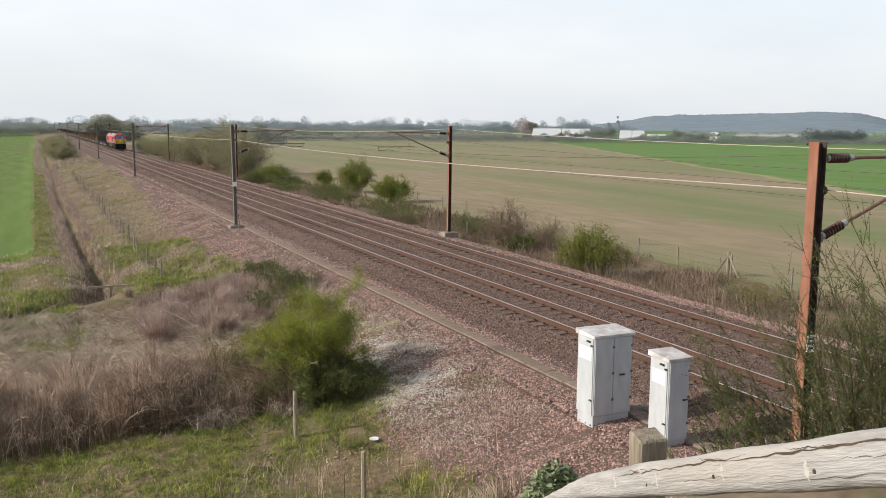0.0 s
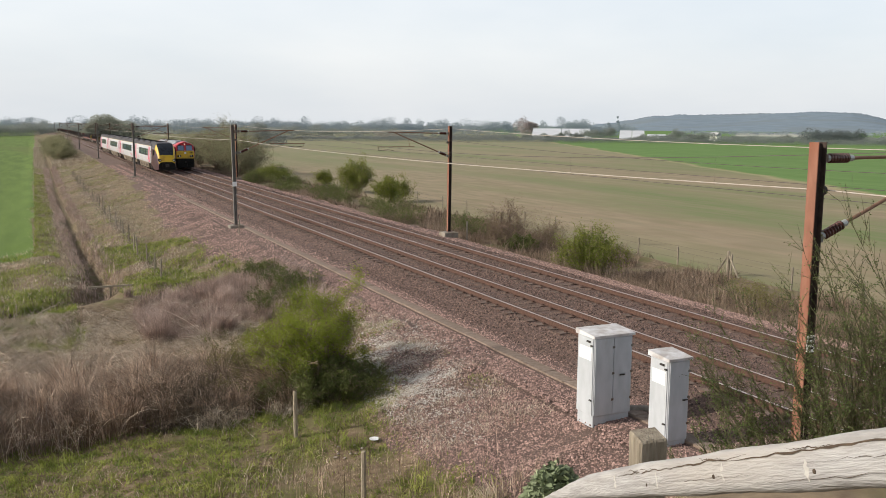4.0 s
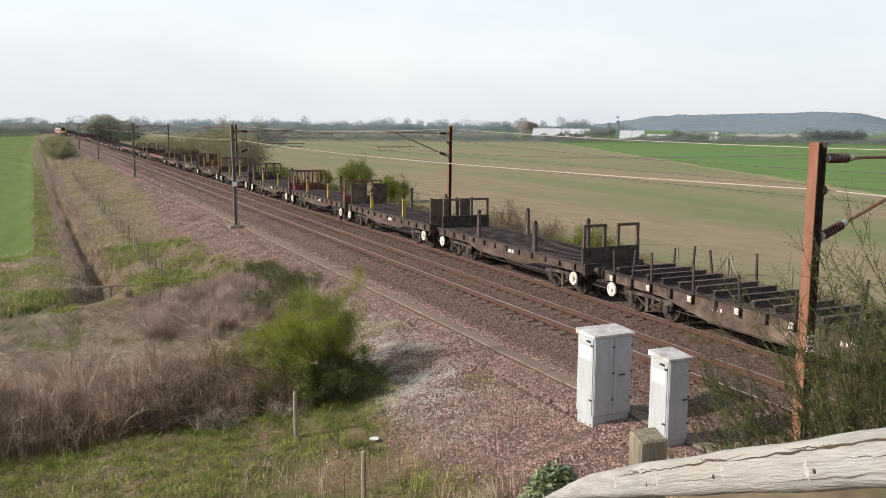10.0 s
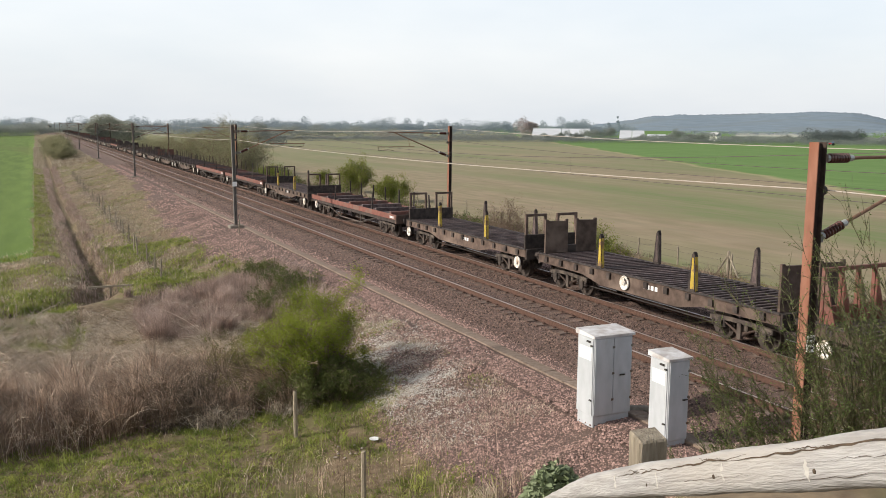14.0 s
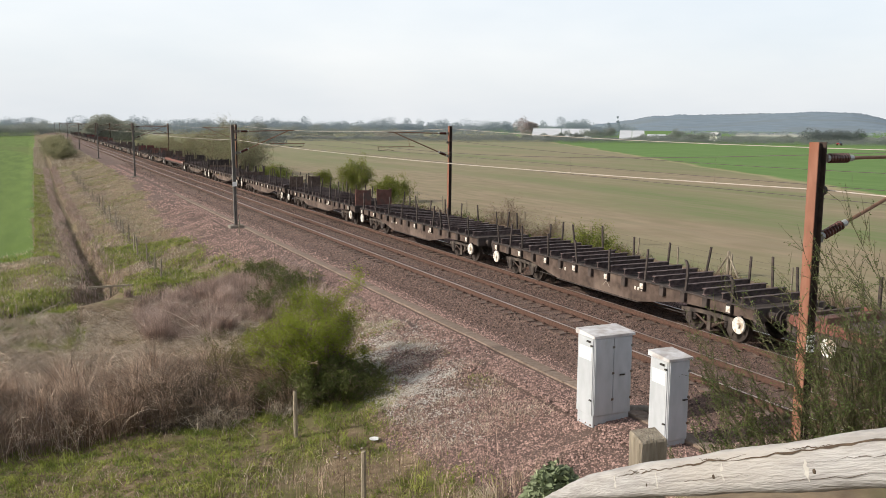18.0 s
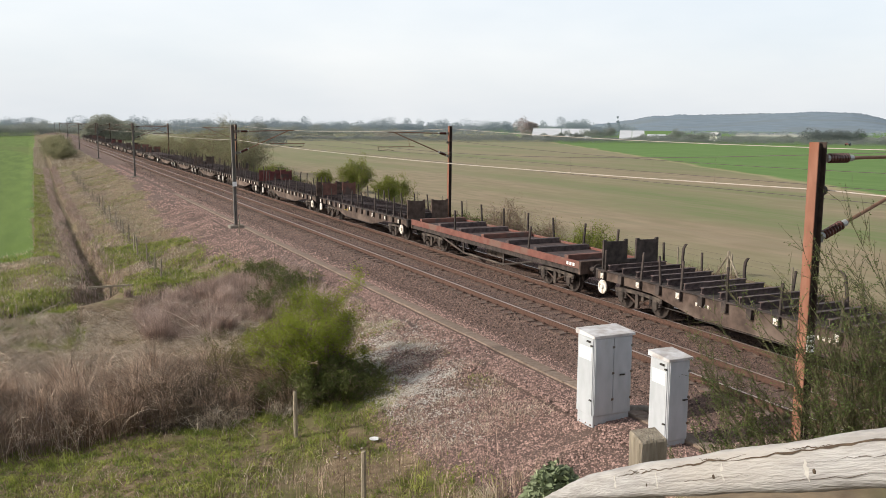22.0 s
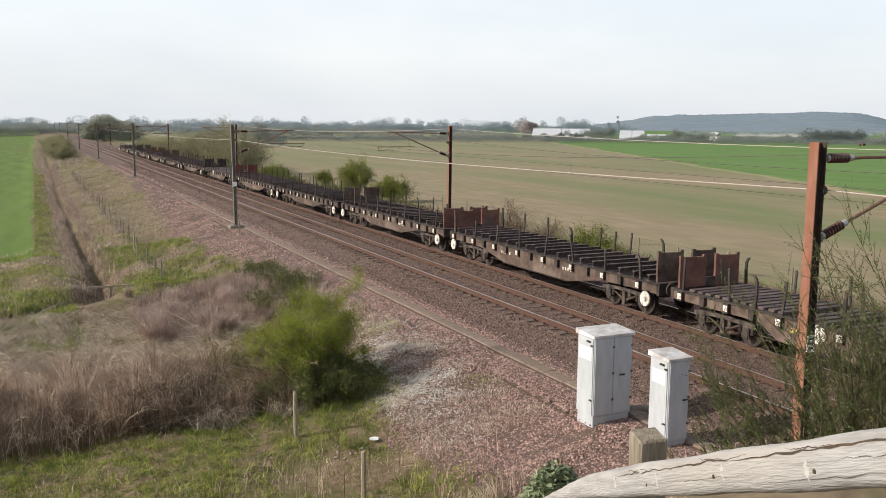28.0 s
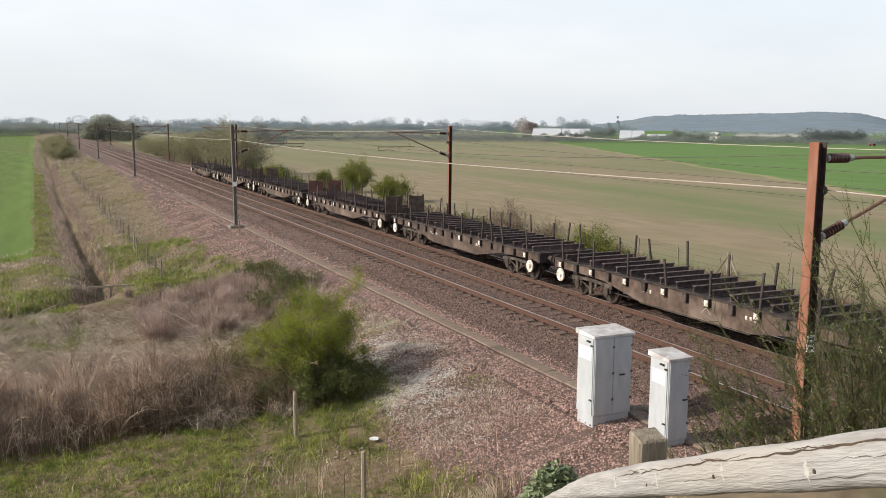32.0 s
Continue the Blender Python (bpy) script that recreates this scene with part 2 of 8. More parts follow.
# ---------------------------------------------------------------- mesh tools
class Shape:
    """Collects vertices and faces of one mesh."""

    def __init__(self):
        self.v, self.f = [], []

    def add(self, vs, fs):
        o = len(self.v)
        self.v += [tuple(p) for p in vs]
        self.f += [tuple(i + o for i in q) for q in fs]
        return self

    def box(self, x0, x1, y0, y1, z0, z1, c=0.0):
        if c <= 0:
            vs = [(x, y, z) for z in (z0, z1) for y in (y0, y1) for x in (x0, x1)]
            return self.add(vs, [(0, 2, 3, 1), (4, 5, 7, 6), (0, 1, 5, 4), (2, 6, 7, 3), (0, 4, 6, 2), (1, 3, 7, 5)])
        # top and upright edges chamfered
        ring = lambda d, z: [(x0 + d, y0 + c, z), (x0 + d + (c - d), y0 + d, z), (x1 - c, y0 + d, z), (x1 - d, y0 + c, z),
                             (x1 - d, y1 - c, z), (x1 - c, y1 - d, z), (x0 + c, y1 - d, z), (x0 + d, y1 - c, z)]
        vs = ring(0, z0) + ring(0, z1 - c) + ring(c * 0.7, z1)
        fs = [tuple(range(7, -1, -1)), tuple(range(16, 24))]
        for k in (0, 8):
            fs += [(k + i, k + (i + 1) % 8, k + 8 + (i + 1) % 8, k + 8 + i) for i in range(8)]
        return self.add(vs, fs)

    def cyl(self, a, b, r, n=10, r2=None):
        a, b = Vector(a), Vector(b)
        r2 = r if r2 is None else r2
        q = (b - a).to_track_quat("Z", "Y")
        ring = [q @ Vector((math.cos(2 * math.pi * i / n), math.sin(2 * math.pi * i / n), 0)) for i in range(n)]
        vs = [a + d * r for d in ring] + [b + d * r2 for d in ring]
        fs = [(i, (i + 1) % n, n + (i + 1) % n, n + i) for i in range(n)]
        return self.add(vs, fs + [tuple(range(n - 1, -1, -1)), tuple(range(n, 2 * n))])

    def tube(self, pts, r, n=6):
        """One continuous bent rod."""
        pts = [Vector(p) for p in pts]
        secs = []
        for i, p in enumerate(pts):
            d = (pts[min(i + 1, len(pts) - 1)] - pts[max(i - 1, 0)]).normalized()
            u = d.cross(Vector((0, 0, 1)) if abs(d.z) < 0.9 else Vector((0, 1, 0))).normalized()
            w = d.cross(u)
            secs.append([p + (u * math.cos(2 * math.pi * k / n) + w * math.sin(2 * math.pi * k / n)) * r for k in range(n)])
        return self.loft(secs)

    def prism(self, poly, axis, lo, hi):
        """poly: 2D points in the plane across axis (x: (y, z), y: (x, z), z: (x, y)), anticlockwise or not."""
        def at(p, d):
            return (d, p[0], p[1]) if axis == "x" else (p[0], d, p[1]) if axis == "y" else (p[0], p[1], d)
        n = len(poly)
        vs = [at(p, lo) for p in poly] + [at(p, hi) for p in poly]
        fs = [(i, (i + 1) % n, n + (i + 1) % n, n + i) for i in range(n)]
        return self.add(vs, fs + [tuple(range(n - 1, -1, -1)), tuple(range(n, 2 * n))])

    def loft(self, sections, caps=True):
        n = len(sections[0])
        vs = [p for s in sections for p in s]
        fs = []
        for k in range(len(sections) - 1):
            fs += [(k * n + i, k * n + (i + 1) % n, (k + 1) * n + (i + 1) % n, (k + 1) * n + i) for i in range(n)]
        if caps:
            fs += [tuple(range(n - 1, -1, -1)), tuple(range((len(sections) - 1) * n, len(sections) * n))]
        return self.add(vs, fs)

    def lathe(self, a, way, profile, n=14):
        """profile: (distance along way, radius) pairs."""
        q = Vector(way).to_track_quat("Z", "Y")
        secs = [[Vector(a) + q @ Vector((r * math.cos(2 * math.pi * i / n), r * math.sin(2 * math.pi * i / n), d)) for i in range(n)]
                for d, r in profile]
        return self.loft(secs)

    def mesh(self, name):
        me = bpy.data.meshes.new(name)
        me.from_pydata(self.v, [], self.f)
        bm = bmesh.new()
        bm.from_mesh(me)
        bmesh.ops.recalc_face_normals(bm, faces=bm.faces)
        bm.to_mesh(me)
        bm.free()
        return me


def part(name, shape, mat, parent=None, label="", at=None, smooth=False):
    me = shape if isinstance(shape, bpy.types.Mesh) else shape.mesh(name)
    if not me.materials:
        me.materials.append(mat)
    if smooth:
        me.polygons.foreach_set("use_smooth", [True] * len(me.polygons))
    ob = new(name, me)
    if parent:
        ob.parent = parent
    if at:
        ob.location = at
    return tagged(ob, label)


def thing(name, label, category, at=(0, 0, 0), group="", kind=""):
    ob = new(name)
    ob.location = at
    ob.empty_display_size = 0.2
    return tagged(ob, label, category, group, kind)


def quick_mesh(name, verts, faces_flat, sizes, mats, index=None):
    """A large mesh from arrays."""
    me = bpy.data.meshes.new(name)
    nv, nl, sizes = len(verts), len(np.ravel(faces_flat)), np.asarray(sizes, np.int32)
    me.vertices.add(nv)
    me.vertices.foreach_set("co", np.ascontiguousarray(verts, np.float32).ravel())
    me.loops.add(nl)
    me.polygons.add(len(sizes))
    me.polygons.foreach_set("loop_start", np.concatenate([[0], np.cumsum(sizes)[:-1]]).astype(np.int32))
    me.loops.foreach_set("vertex_index", np.ascontiguousarray(faces_flat, np.int32).ravel())
    for m in mats:
        me.materials.append(m)
    if index is not None:
        me.polygons.foreach_set("material_index", np.asarray(index, np.int32))
    me.update(calc_edges=True)
    return me


# ---------------------------------------------------------------- the lie of the land
TRACK_1, TRACK_2 = 15.77, 19.22          # centres of the two tracks; both run along y, rail tops at z = 0
CESS_L, FENCE_L, FENCE_R = 12.5, 5.7, 31.6
rng = np.random.default_rng(7)
DITCH = np.array([(-60, 33), (-12, 37), (-1.4, 40.2), (2.0, 43), (3.2, 47), (2.9, 60), (2.9, 110), (4.2, 240), (7, 420)], float)


def soft_noise(x, y, cell, seed):
    g = np.random.default_rng(seed).random((64, 64))
    u, v = x / cell, y / cell
    i, j = np.floor(u).astype(int), np.floor(v).astype(int)
    a, b = u - i, v - j
    a, b = a * a * (3 - 2 * a), b * b * (3 - 2 * b)
    p = lambda m, n: g[(i + m) % 64, (j + n) % 64]
    return (p(0, 0) * (1 - a) + p(1, 0) * a) * (1 - b) + (p(0, 1) * (1 - a) + p(1, 1) * a) * b - 0.5


def to_ditch(x, y):
    best = np.full(np.shape(x), 1e9)
    for a, b in zip(DITCH[:-1], DITCH[1:]):
        w = b - a
        t = np.clip(((x - a[0]) * w[0] + (y - a[1]) * w[1]) / (w @ w), 0, 1)
        best = np.minimum(best, np.hypot(x - a[0] - t * w[0], y - a[1] - t * w[1]))
    return best


def ground(x, y):
    x, y = np.asarray(x, float), np.asarray(y, float)
    z = np.interp(x, [-40, 0.5, 2.5, 5.7, 7.5, 10.4, 11.4, 12.2, 13.2, 13.9, 14.5, 20.5, 21.2, 22.4, 23.4, 24.6, 27, 31, 60, 400, 4000],
                  [-2.1, -2.0, -1.9, -1.65, -1.45, -0.74, -0.53, -0.48, -0.46, -0.38, -0.192, -0.192, -0.28, -0.52, -0.62, -1.0, -1.2, -1.2, -1.3, -1.8, -3.0])
    rough = np.where((x > 11.3) & (x < 23.5), 0.03, np.where((x > 0.6) & (x < 31.5), 0.32, 0.08))
    z = z + rough * (soft_noise(x, y, 2.7, 3) + 0.5 * soft_noise(x, y, 0.9, 4))
    d = np.abs(to_ditch(x, y) + 0.3 * soft_noise(x, y, 1.6, 12))
    z = z - np.interp(y, [44, 52, 75, 130], [1.0, 0.9, 0.5, 0.35]) * np.exp(-(d / np.interp(y, [40, 46, 52, 60], [0.5, 0.75, 0.6, 0.42])) ** 2) * np.clip((x + 60) / 20, 0, 1) + 0.25 * np.exp(-((d - 2.6) / 1.0) ** 2) * (x < 6)
    # the bank that carries the bridge approach, behind and under the viewer
    rise = np.clip((12.8 - y) / 9.8, 0, 1)
    side = np.clip((13.2 - x) / 1.6, 0, 1) * np.clip((x + 60) / 20, 0, 1)
    z = z + side * (np.maximum(z, 4.55) - z) * rise
    return z


def foot_x(y):
    """Where the spread ballast ends on the meadow side."""
    return np.interp(y, [10, 14.9, 17, 19, 23, 28, 32, 37, 41, 46, 57, 70, 95, 130], [8.6, 8.3, 7.9, 8.0, 8.6, 10.2, 11.0, 11.2, 10.4, 9.2, 8.6, 9.0, 10.4, 11.3]) + 0.9 * soft_noise(np.zeros_like(y), np.asarray(y, float), 1.7, 9)


def wheat_edge(y):
    """The straight edge of the young wheat beside the ditch."""
    return np.clip(0.15 + (np.asarray(y, float) - 70) * 0.009, -1.5, 7.0)


def grow(lo, hi, step, far):
    """Even steps from lo to hi, then ever longer ones out to far on both sides."""
    mid = list(np.arange(lo, hi, step))
    up, d, v = [], step, hi
    while v < far:
        up.append(v)
        d *= 1.14
        v += d
    dn, d, v = [], step, lo - step
    while v > -far:
        dn.append(v)
        d *= 1.14
        v -= d
    return np.array(dn[::-1] + mid + up + [far])


gx = np.unique(np.concatenate([grow(-9, 34, 0.35, 4200), [0.4, 11.3, 13.9, 24.3, 31.5]]))
gy = grow(-4, 62, 0.45, 4200)
GX, GY = np.meshgrid(gx, gy)
GZ = ground(GX, GY)
nx, ny = len(gx), len(gy)
idx = np.arange(nx * ny).reshape(ny, nx)
quads = np.stack([idx[:-1, :-1], idx[:-1, 1:], idx[1:, 1:], idx[1:, :-1]], -1).reshape(-1, 4)
mx_ = (gx[:-1] + gx[1:]) / 2
slot_x = np.where(mx_ < 0.0, 1, np.where(mx_ < 11.3, 1, np.where(mx_ < 23.6, 0, np.where(mx_ < 31.5, 1, 3))))
slot = np.repeat(slot_x[None, :], ny - 1, 0).copy()
my_ = (gy[:-1] + gy[1:]) / 2
BX, BY = np.meshgrid(mx_, my_)
slot[(BX < wheat_edge(BY)) & (BY > 57)] = 2
slot[(BX > foot_x(BY)) & (BX < 12)] = 0
slot[(BY < 11.5) & (BX < 13.2)] = 1


def field_material():
    """Thin spring crop over brown soil in long bands, with a denser green field past a slanting boundary."""
    m = material("spring_fields", (0.265, 0.207, 0.14), (0.305, 0.243, 0.166), scale=0.35, rough=0.95, bump=0.5, bscale=3.0, spec=0.15)
    n, l = m.node_tree.nodes, m.node_tree.links
    b = n["Principled BSDF"]
    soil = b.inputs["Base Color"].links[0].from_socket
    geo = n.new("ShaderNodeNewGeometry")
    sep = n.new("ShaderNodeSeparateXYZ")
    l.new(geo.outputs["Position"], sep.inputs[0])

    def calc(op, a, c, d=None):
        k = n.new("ShaderNodeMath")
        k.operation = op
        for i, v in enumerate((a, c, d)):
            if v is None:
                continue
            if isinstance(v, (int, float)):
                k.inputs[i].default_value = v
            else:
                l.new(v, k.inputs[i])
        return k.outputs[0]

    def noise_at(scale, stretch, detail=5):
        mpn = n.new("ShaderNodeMapping")
        mpn.inputs["Rotation"].default_value = (0, 0, radians(-16))
        mpn.inputs["Scale"].default_value = stretch
        l.new(geo.outputs["Position"], mpn.inputs[0])
        t = n.new("ShaderNodeTexNoise")
        t.inputs["Scale"].default_value, t.inputs["Detail"].default_value = scale, detail
        l.new(mpn.outputs[0], t.inputs["Vector"])
        return t.outputs["Fac"]

    def mix(fac, a, colour):
        mxn = n.new("ShaderNodeMix")
        mxn.data_type = "RGBA"
        l.new(fac, mxn.inputs[0])
        l.new(a, mxn.inputs[6])
        if isinstance(colour, tuple):
            mxn.inputs[7].default_value = (*colour, 1)
        else:
            l.new(colour, mxn.inputs[7])
        return mxn.outputs[2]

    def ramp(v, lo, hi):
        k = n.new("ShaderNodeMapRange")
        k.inputs[1].default_value, k.inputs[2].default_value = lo, hi
        l.new(v, k.inputs[0])
        return k.outputs[0]

    far_y = ramp(sep.outputs[1], 90, 340)
    bands = ramp(noise_at(0.055, (1.0, 0.16, 1.0)), 0.46, 0.66)
    c = mix(bands, soil, (0.155, 0.19, 0.08))
    c = mix(ramp(noise_at(0.9, (1, 0.2, 1)), 0.40, 0.75), c, (0.215, 0.19, 0.115))
    tram = ramp(noise_at(0.35, (1, 0.03, 1), 2), 0.55, 0.85)
    c = mix(tram, c, (0.265, 0.22, 0.15))
    c = mix(calc("MULTIPLY", far_y, 0.45), c, (0.19, 0.225, 0.125))
    # slanting boundary with a pale strip
    off = calc("SUBTRACT", calc("SUBTRACT", sep.outputs[0], calc("MULTIPLY", sep.outputs[1], 0.471)), 54.0)
    off = calc("ADD", off, calc("MULTIPLY", calc("SUBTRACT", noise_at(0.06, (1, 1, 1)), 0.5), 8.0))
    c = mix(ramp(off, -1.5, 0.0), c, (0.30, 0.27, 0.15))
    green = mix(ramp(noise_at(0.5, (1, 0.1, 1)), 0.4, 0.7), n.new("ShaderNodeRGB").outputs[0], (0.135, 0.222, 0.07))
    for nd in n:
        if nd.type == "RGB":
            nd.outputs[0].default_value = (0.108, 0.19, 0.052, 1)
    c = mix(ramp(off, 0.0, 2.0), c, green)
    l.new(c, b.inputs["Base Color"])
    return m


FIELD_R = field_material()
land = new("ground", quick_mesh("ground", np.stack([GX, GY, GZ], -1).reshape(-1, 3), quads, np.full(len(quads), 4),
                                [BALLAST, VERGE, FIELD_L, FIELD_R], slot.ravel()))
land.data.polygons.foreach_set("use_smooth", [True] * len(land.data.polygons))
tagged(land, "farmland sheet with ballast bed, rough verges and spring fields", "ground", kind="structure")


# ---------------------------------------------------------------- the two tracks
def rail_shapes(y0, y1, foot=True):
    web = Shape().prism([(-0.07, -0.159), (0.07, -0.159), (0.07, -0.148), (0.012, -0.12), (0.012, -0.05), (0.034, -0.035), (0.034, -0.004),
                         (-0.034, -0.004), (-0.034, -0.035), (-0.012, -0.05), (-0.012, -0.12), (-0.07, -0.148)], "y", y0, y1)
    top = Shape().box(-0.033, 0.033, y0, y1, -0.004, 0.0)
    return web, top


web_mesh, top_mesh = [s.mesh("rail") for s in rail_shapes(-40, 640)]
track_things = []
for name, cx in (("track_near", TRACK_1), ("track_far", TRACK_2)):
    tr = thing(name, "railway track of rusty rails on concrete sleepers", "railway track", (cx, 0, 0), kind="structure")
    for s in (-0.7525, 0.7525):
        rl = part("rail", web_mesh, RAIL_SIDE, tr, "rust-brown running rail", (s, 0, 0))
        part("rail_head", top_mesh, RAIL_TOP, rl, "worn shiny rail head")
    track_things.append(tr)

# ---------------------------------------------------------------- cable trough beside the line
trough = thing("cable_trough", "concrete cable trough with lids along the ballast", "cable trough", (CESS_L + 0.1, 0, 0), kind="structure")
lid = Shape().box(-0.2, 0.2, 0.008, 0.992, -0.06, 0.0, 0.012).mesh("lid")
part("trough_wall", Shape().box(-0.21, -0.15, 6, 90, -0.75, -0.505).box(0.15, 0.21, 6, 90, -0.75, -0.505).box(-0.15, 0.15, 6, 90, -0.75, -0.66), TROUGH, trough)
for k in range(78):
    o = part("lid", lid, TROUGH, trough, at=(random.uniform(-0.015, 0.015), 9 + k, -0.43 + random.uniform(-0.012, 0.006)))
    o.rotation_euler = (0, random.uniform(-0.02, 0.02), random.uniform(-0.012, 0.012))


# ---------------------------------------------------------------- overhead line
def h_mast(ob, height, mat, wide=0.2, deep=0.2):
    """Rolled H section: two flanges and a web."""
    w, d = wide / 2, deep / 2
    part("flange", Shape().box(-w, -w + 0.022, -d, d, -0.3, height, 0.004), mat, ob)
    # shade is painted into the second flange and web of rusty masts
    part("flange", Shape().box(w - 0.022, w, -d, d, -0.3, height, 0.004), SHADED_RUST if mat is RUST else mat, ob)
    part("web", Shape().box(-w + 0.022, w - 0.022, -0.008, 0.008, -0.3, height - 0.02), SHADED_RUST if mat is RUST else mat, ob, "web, shade-dark in colour on rust masts")


CAP_GREY = material("zinc_cap", (0.34, 0.35, 0.35), (0.45, 0.46, 0.46), scale=9, rough=0.5, metal=0.4)
# rust darkened to stand for the unlit side of the mast
SHADED_RUST = material("shaded_rust", (0.030, 0.022, 0.019), (0.055, 0.038, 0.03), scale=9, rough=0.9)


def insulator(a, way, length=0.56, r=0.085, sheds=7):
    prof = [(0.0, 0.03), (0.02, 0.035)]
    for i in range(sheds):
        d = 0.05 + i * (length - 0.1) / sheds
        w = (length - 0.1) / sheds
        prof += [(d, 0.045), (d + w * 0.35, r), (d + w * 0.65, r), (d + w * 0.95, 0.045)]
    prof += [(length - 0.02, 0.035), (length, 0.03)]
    return Shape().lathe(a, way, prof, 14)


MAST_TOP, CONTACT_Z, CATENARY_Z = 6.12, 4.65, 5.8


def mast(x, y, base, side, mat, label, lean=0.0, reach=3.75, detail=True, stand=0.12, top=None):
    """side +1: the track lies towards +x."""
    ob = thing("catenary_mast", label, "catenary mast", (x, y, base), group="catenary masts")
    ob.rotation_euler = (0, lean, 0)
    h = (top or MAST_TOP) - base
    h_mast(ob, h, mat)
    part("foundation", Shape().box(-0.45, 0.45, -0.42, 0.42, -0.8, 0.06, 0.03), CONCRETE, ob, "square concrete foundation block")
    if detail:
        part("base_plate", Shape().box(-0.22, 0.22, -0.2, 0.2, 0.06, 0.1, 0.01), GALV, ob)
    s, zt, zl = side, 5.68 - base, 4.35 - base
    x0 = s * (0.1 + stand)
    for zb in (zt, zl - 0.02):
        part("bracket", Shape().box(min(0.1 * s, x0), max(0.1 * s, x0), -0.06, 0.06, zb - 0.07, zb + 0.07, 0.01), GALV, ob)
    part("insulator", insulator((x0, 0, zt), (s, 0, 0.0)), PORCELAIN, ob, "ribbed brown porcelain insulator", smooth=False)
    for q in (0.0, 0.52):
        part("end_cap", Shape().cyl((x0 + s * q, 0, zt), (x0 + s * (q + 0.09), 0, zt), 0.06, 10), CAP_GREY, ob)
    tip = (s * reach * 0.98, 0, zt + 0.03)
    low = Vector((x0, 0, zl))
    up = (Vector(tip) - low).normalized()
    part("insulator", insulator(low, up), PORCELAIN, ob, "ribbed brown porcelain insulator")
    for q in (0.0, 0.52):
        part("end_cap", Shape().cyl(low + up * q, low + up * (q + 0.09), 0.06, 10), CAP_GREY, ob)
    part("top_tube", Shape().cyl((x0 + s * 0.6, 0, zt), (s * (reach + 0.25), 0, zt + 0.03), 0.03, 8), TUBE, ob)
    part("stay_tube", Shape().cyl(low + up * 0.6, tip, 0.034, 8), TUBE, ob)
    zr = CONTACT_Z + 0.2 - base
    xa = s * reach * 0.62
    part("registration_tube", Shape().cyl((xa, 0, zr + 0.02), (s * (reach + 0.95), 0, zr), 0.024, 6).cyl((xa + s * 0.3, 0, zr), (s * reach * 0.72, 0, zr + 0.42), 0.014, 5), TUBE, ob)
    part("steady_arm", Shape().tube([(s * (reach + 0.85), 0, zr), (s * (reach + 0.85), 0, zr - 0.22), (s * (reach + 0.3), 0, zr - 0.16), (s * (reach - 0.1), 0, CONTACT_Z - base)], 0.016, 5), DARK_IRON, ob)
    part("wire_clamp", Shape().lathe((s * 0.1, 0, 5.14 - base), (s, 0, 0), [(0, 0.05), (0.04, 0.08), (0.1, 0.08), (0.13, 0.03)], 10), DARK_IRON, ob)
    return ob


near_y = [10.85, 57.1, 115.2, 175.3, 238.2, 304.0, 369.2, 432.0]
far_y = [48.5, 108.5, 165.0, 224.0, 285.0, 345.0, 405.0]
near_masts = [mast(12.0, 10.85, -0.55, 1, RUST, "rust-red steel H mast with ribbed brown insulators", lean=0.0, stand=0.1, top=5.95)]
m1 = mast(12.0, 57.1, -0.36, 1, GALV, "grey galvanised mast beside the ballast on a concrete block", lean=-0.012, stand=0.35)
pl = part("number_plate", Shape().box(-0.09, 0.09, -0.116, -0.108, 2.92, 3.22), LABEL, near_masts[0], "small weathered white plate")
for zz in (2.97, 3.06, 3.14):
    part("number_bar", Shape().box(-0.06, 0.06, -0.119, -0.116, zz, zz + 0.04), DARK_IRON, pl)
part("number_plate", Shape().box(-0.14, 0.14, -0.122, -0.112, 2.55, 2.85), LABEL, m1, "small white plate")
near_masts.append(m1)
m2 = mast(12.0, 115.2, -0.42, 1, GALV, "grey galvanised mast beside the ballast on a concrete block", lean=-0.005, stand=0.2, detail=False)
near_masts.append(m2)
for y in near_y[3:]:
    near_masts.append(copy_thing(m2, pose(12.0, y, -0.42)))
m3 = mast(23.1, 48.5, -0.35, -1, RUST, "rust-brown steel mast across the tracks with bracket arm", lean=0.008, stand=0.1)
for y in far_y[1:]:
    copy_thing(m3, pose(23.1, y, -0.4))


def wire(name, pts, r, mat, label):
    s = Shape().tube(pts, r, 5)
    ob = part(name, s, mat)
    return tagged(ob, label, "overhead wire")


def spans(ys, x, z, sag, n=10, x2=None):
    pts = []
    for a, b in zip(ys[:-1], ys[1:]):
        for i in range(n):
            u = i / n
            pts.append((x, a + (b - a) * u, z - sag * 4 * u * (1 - u)))
    pts.append((x, ys[-1], z))
    return pts


nys = [-45.0] + near_y
fys = [-8.0] + far_y
wire("return_wire", spans(nys, 12.25, 5.14, 0.2), 0.0105, WIRE_PALE, "pale return wire sagging between the near masts")
wire("return_wire", spans(fys, 23.3, 5.95, 0.42), 0.012, WIRE_PALE, "pale return wire sagging between the far masts")
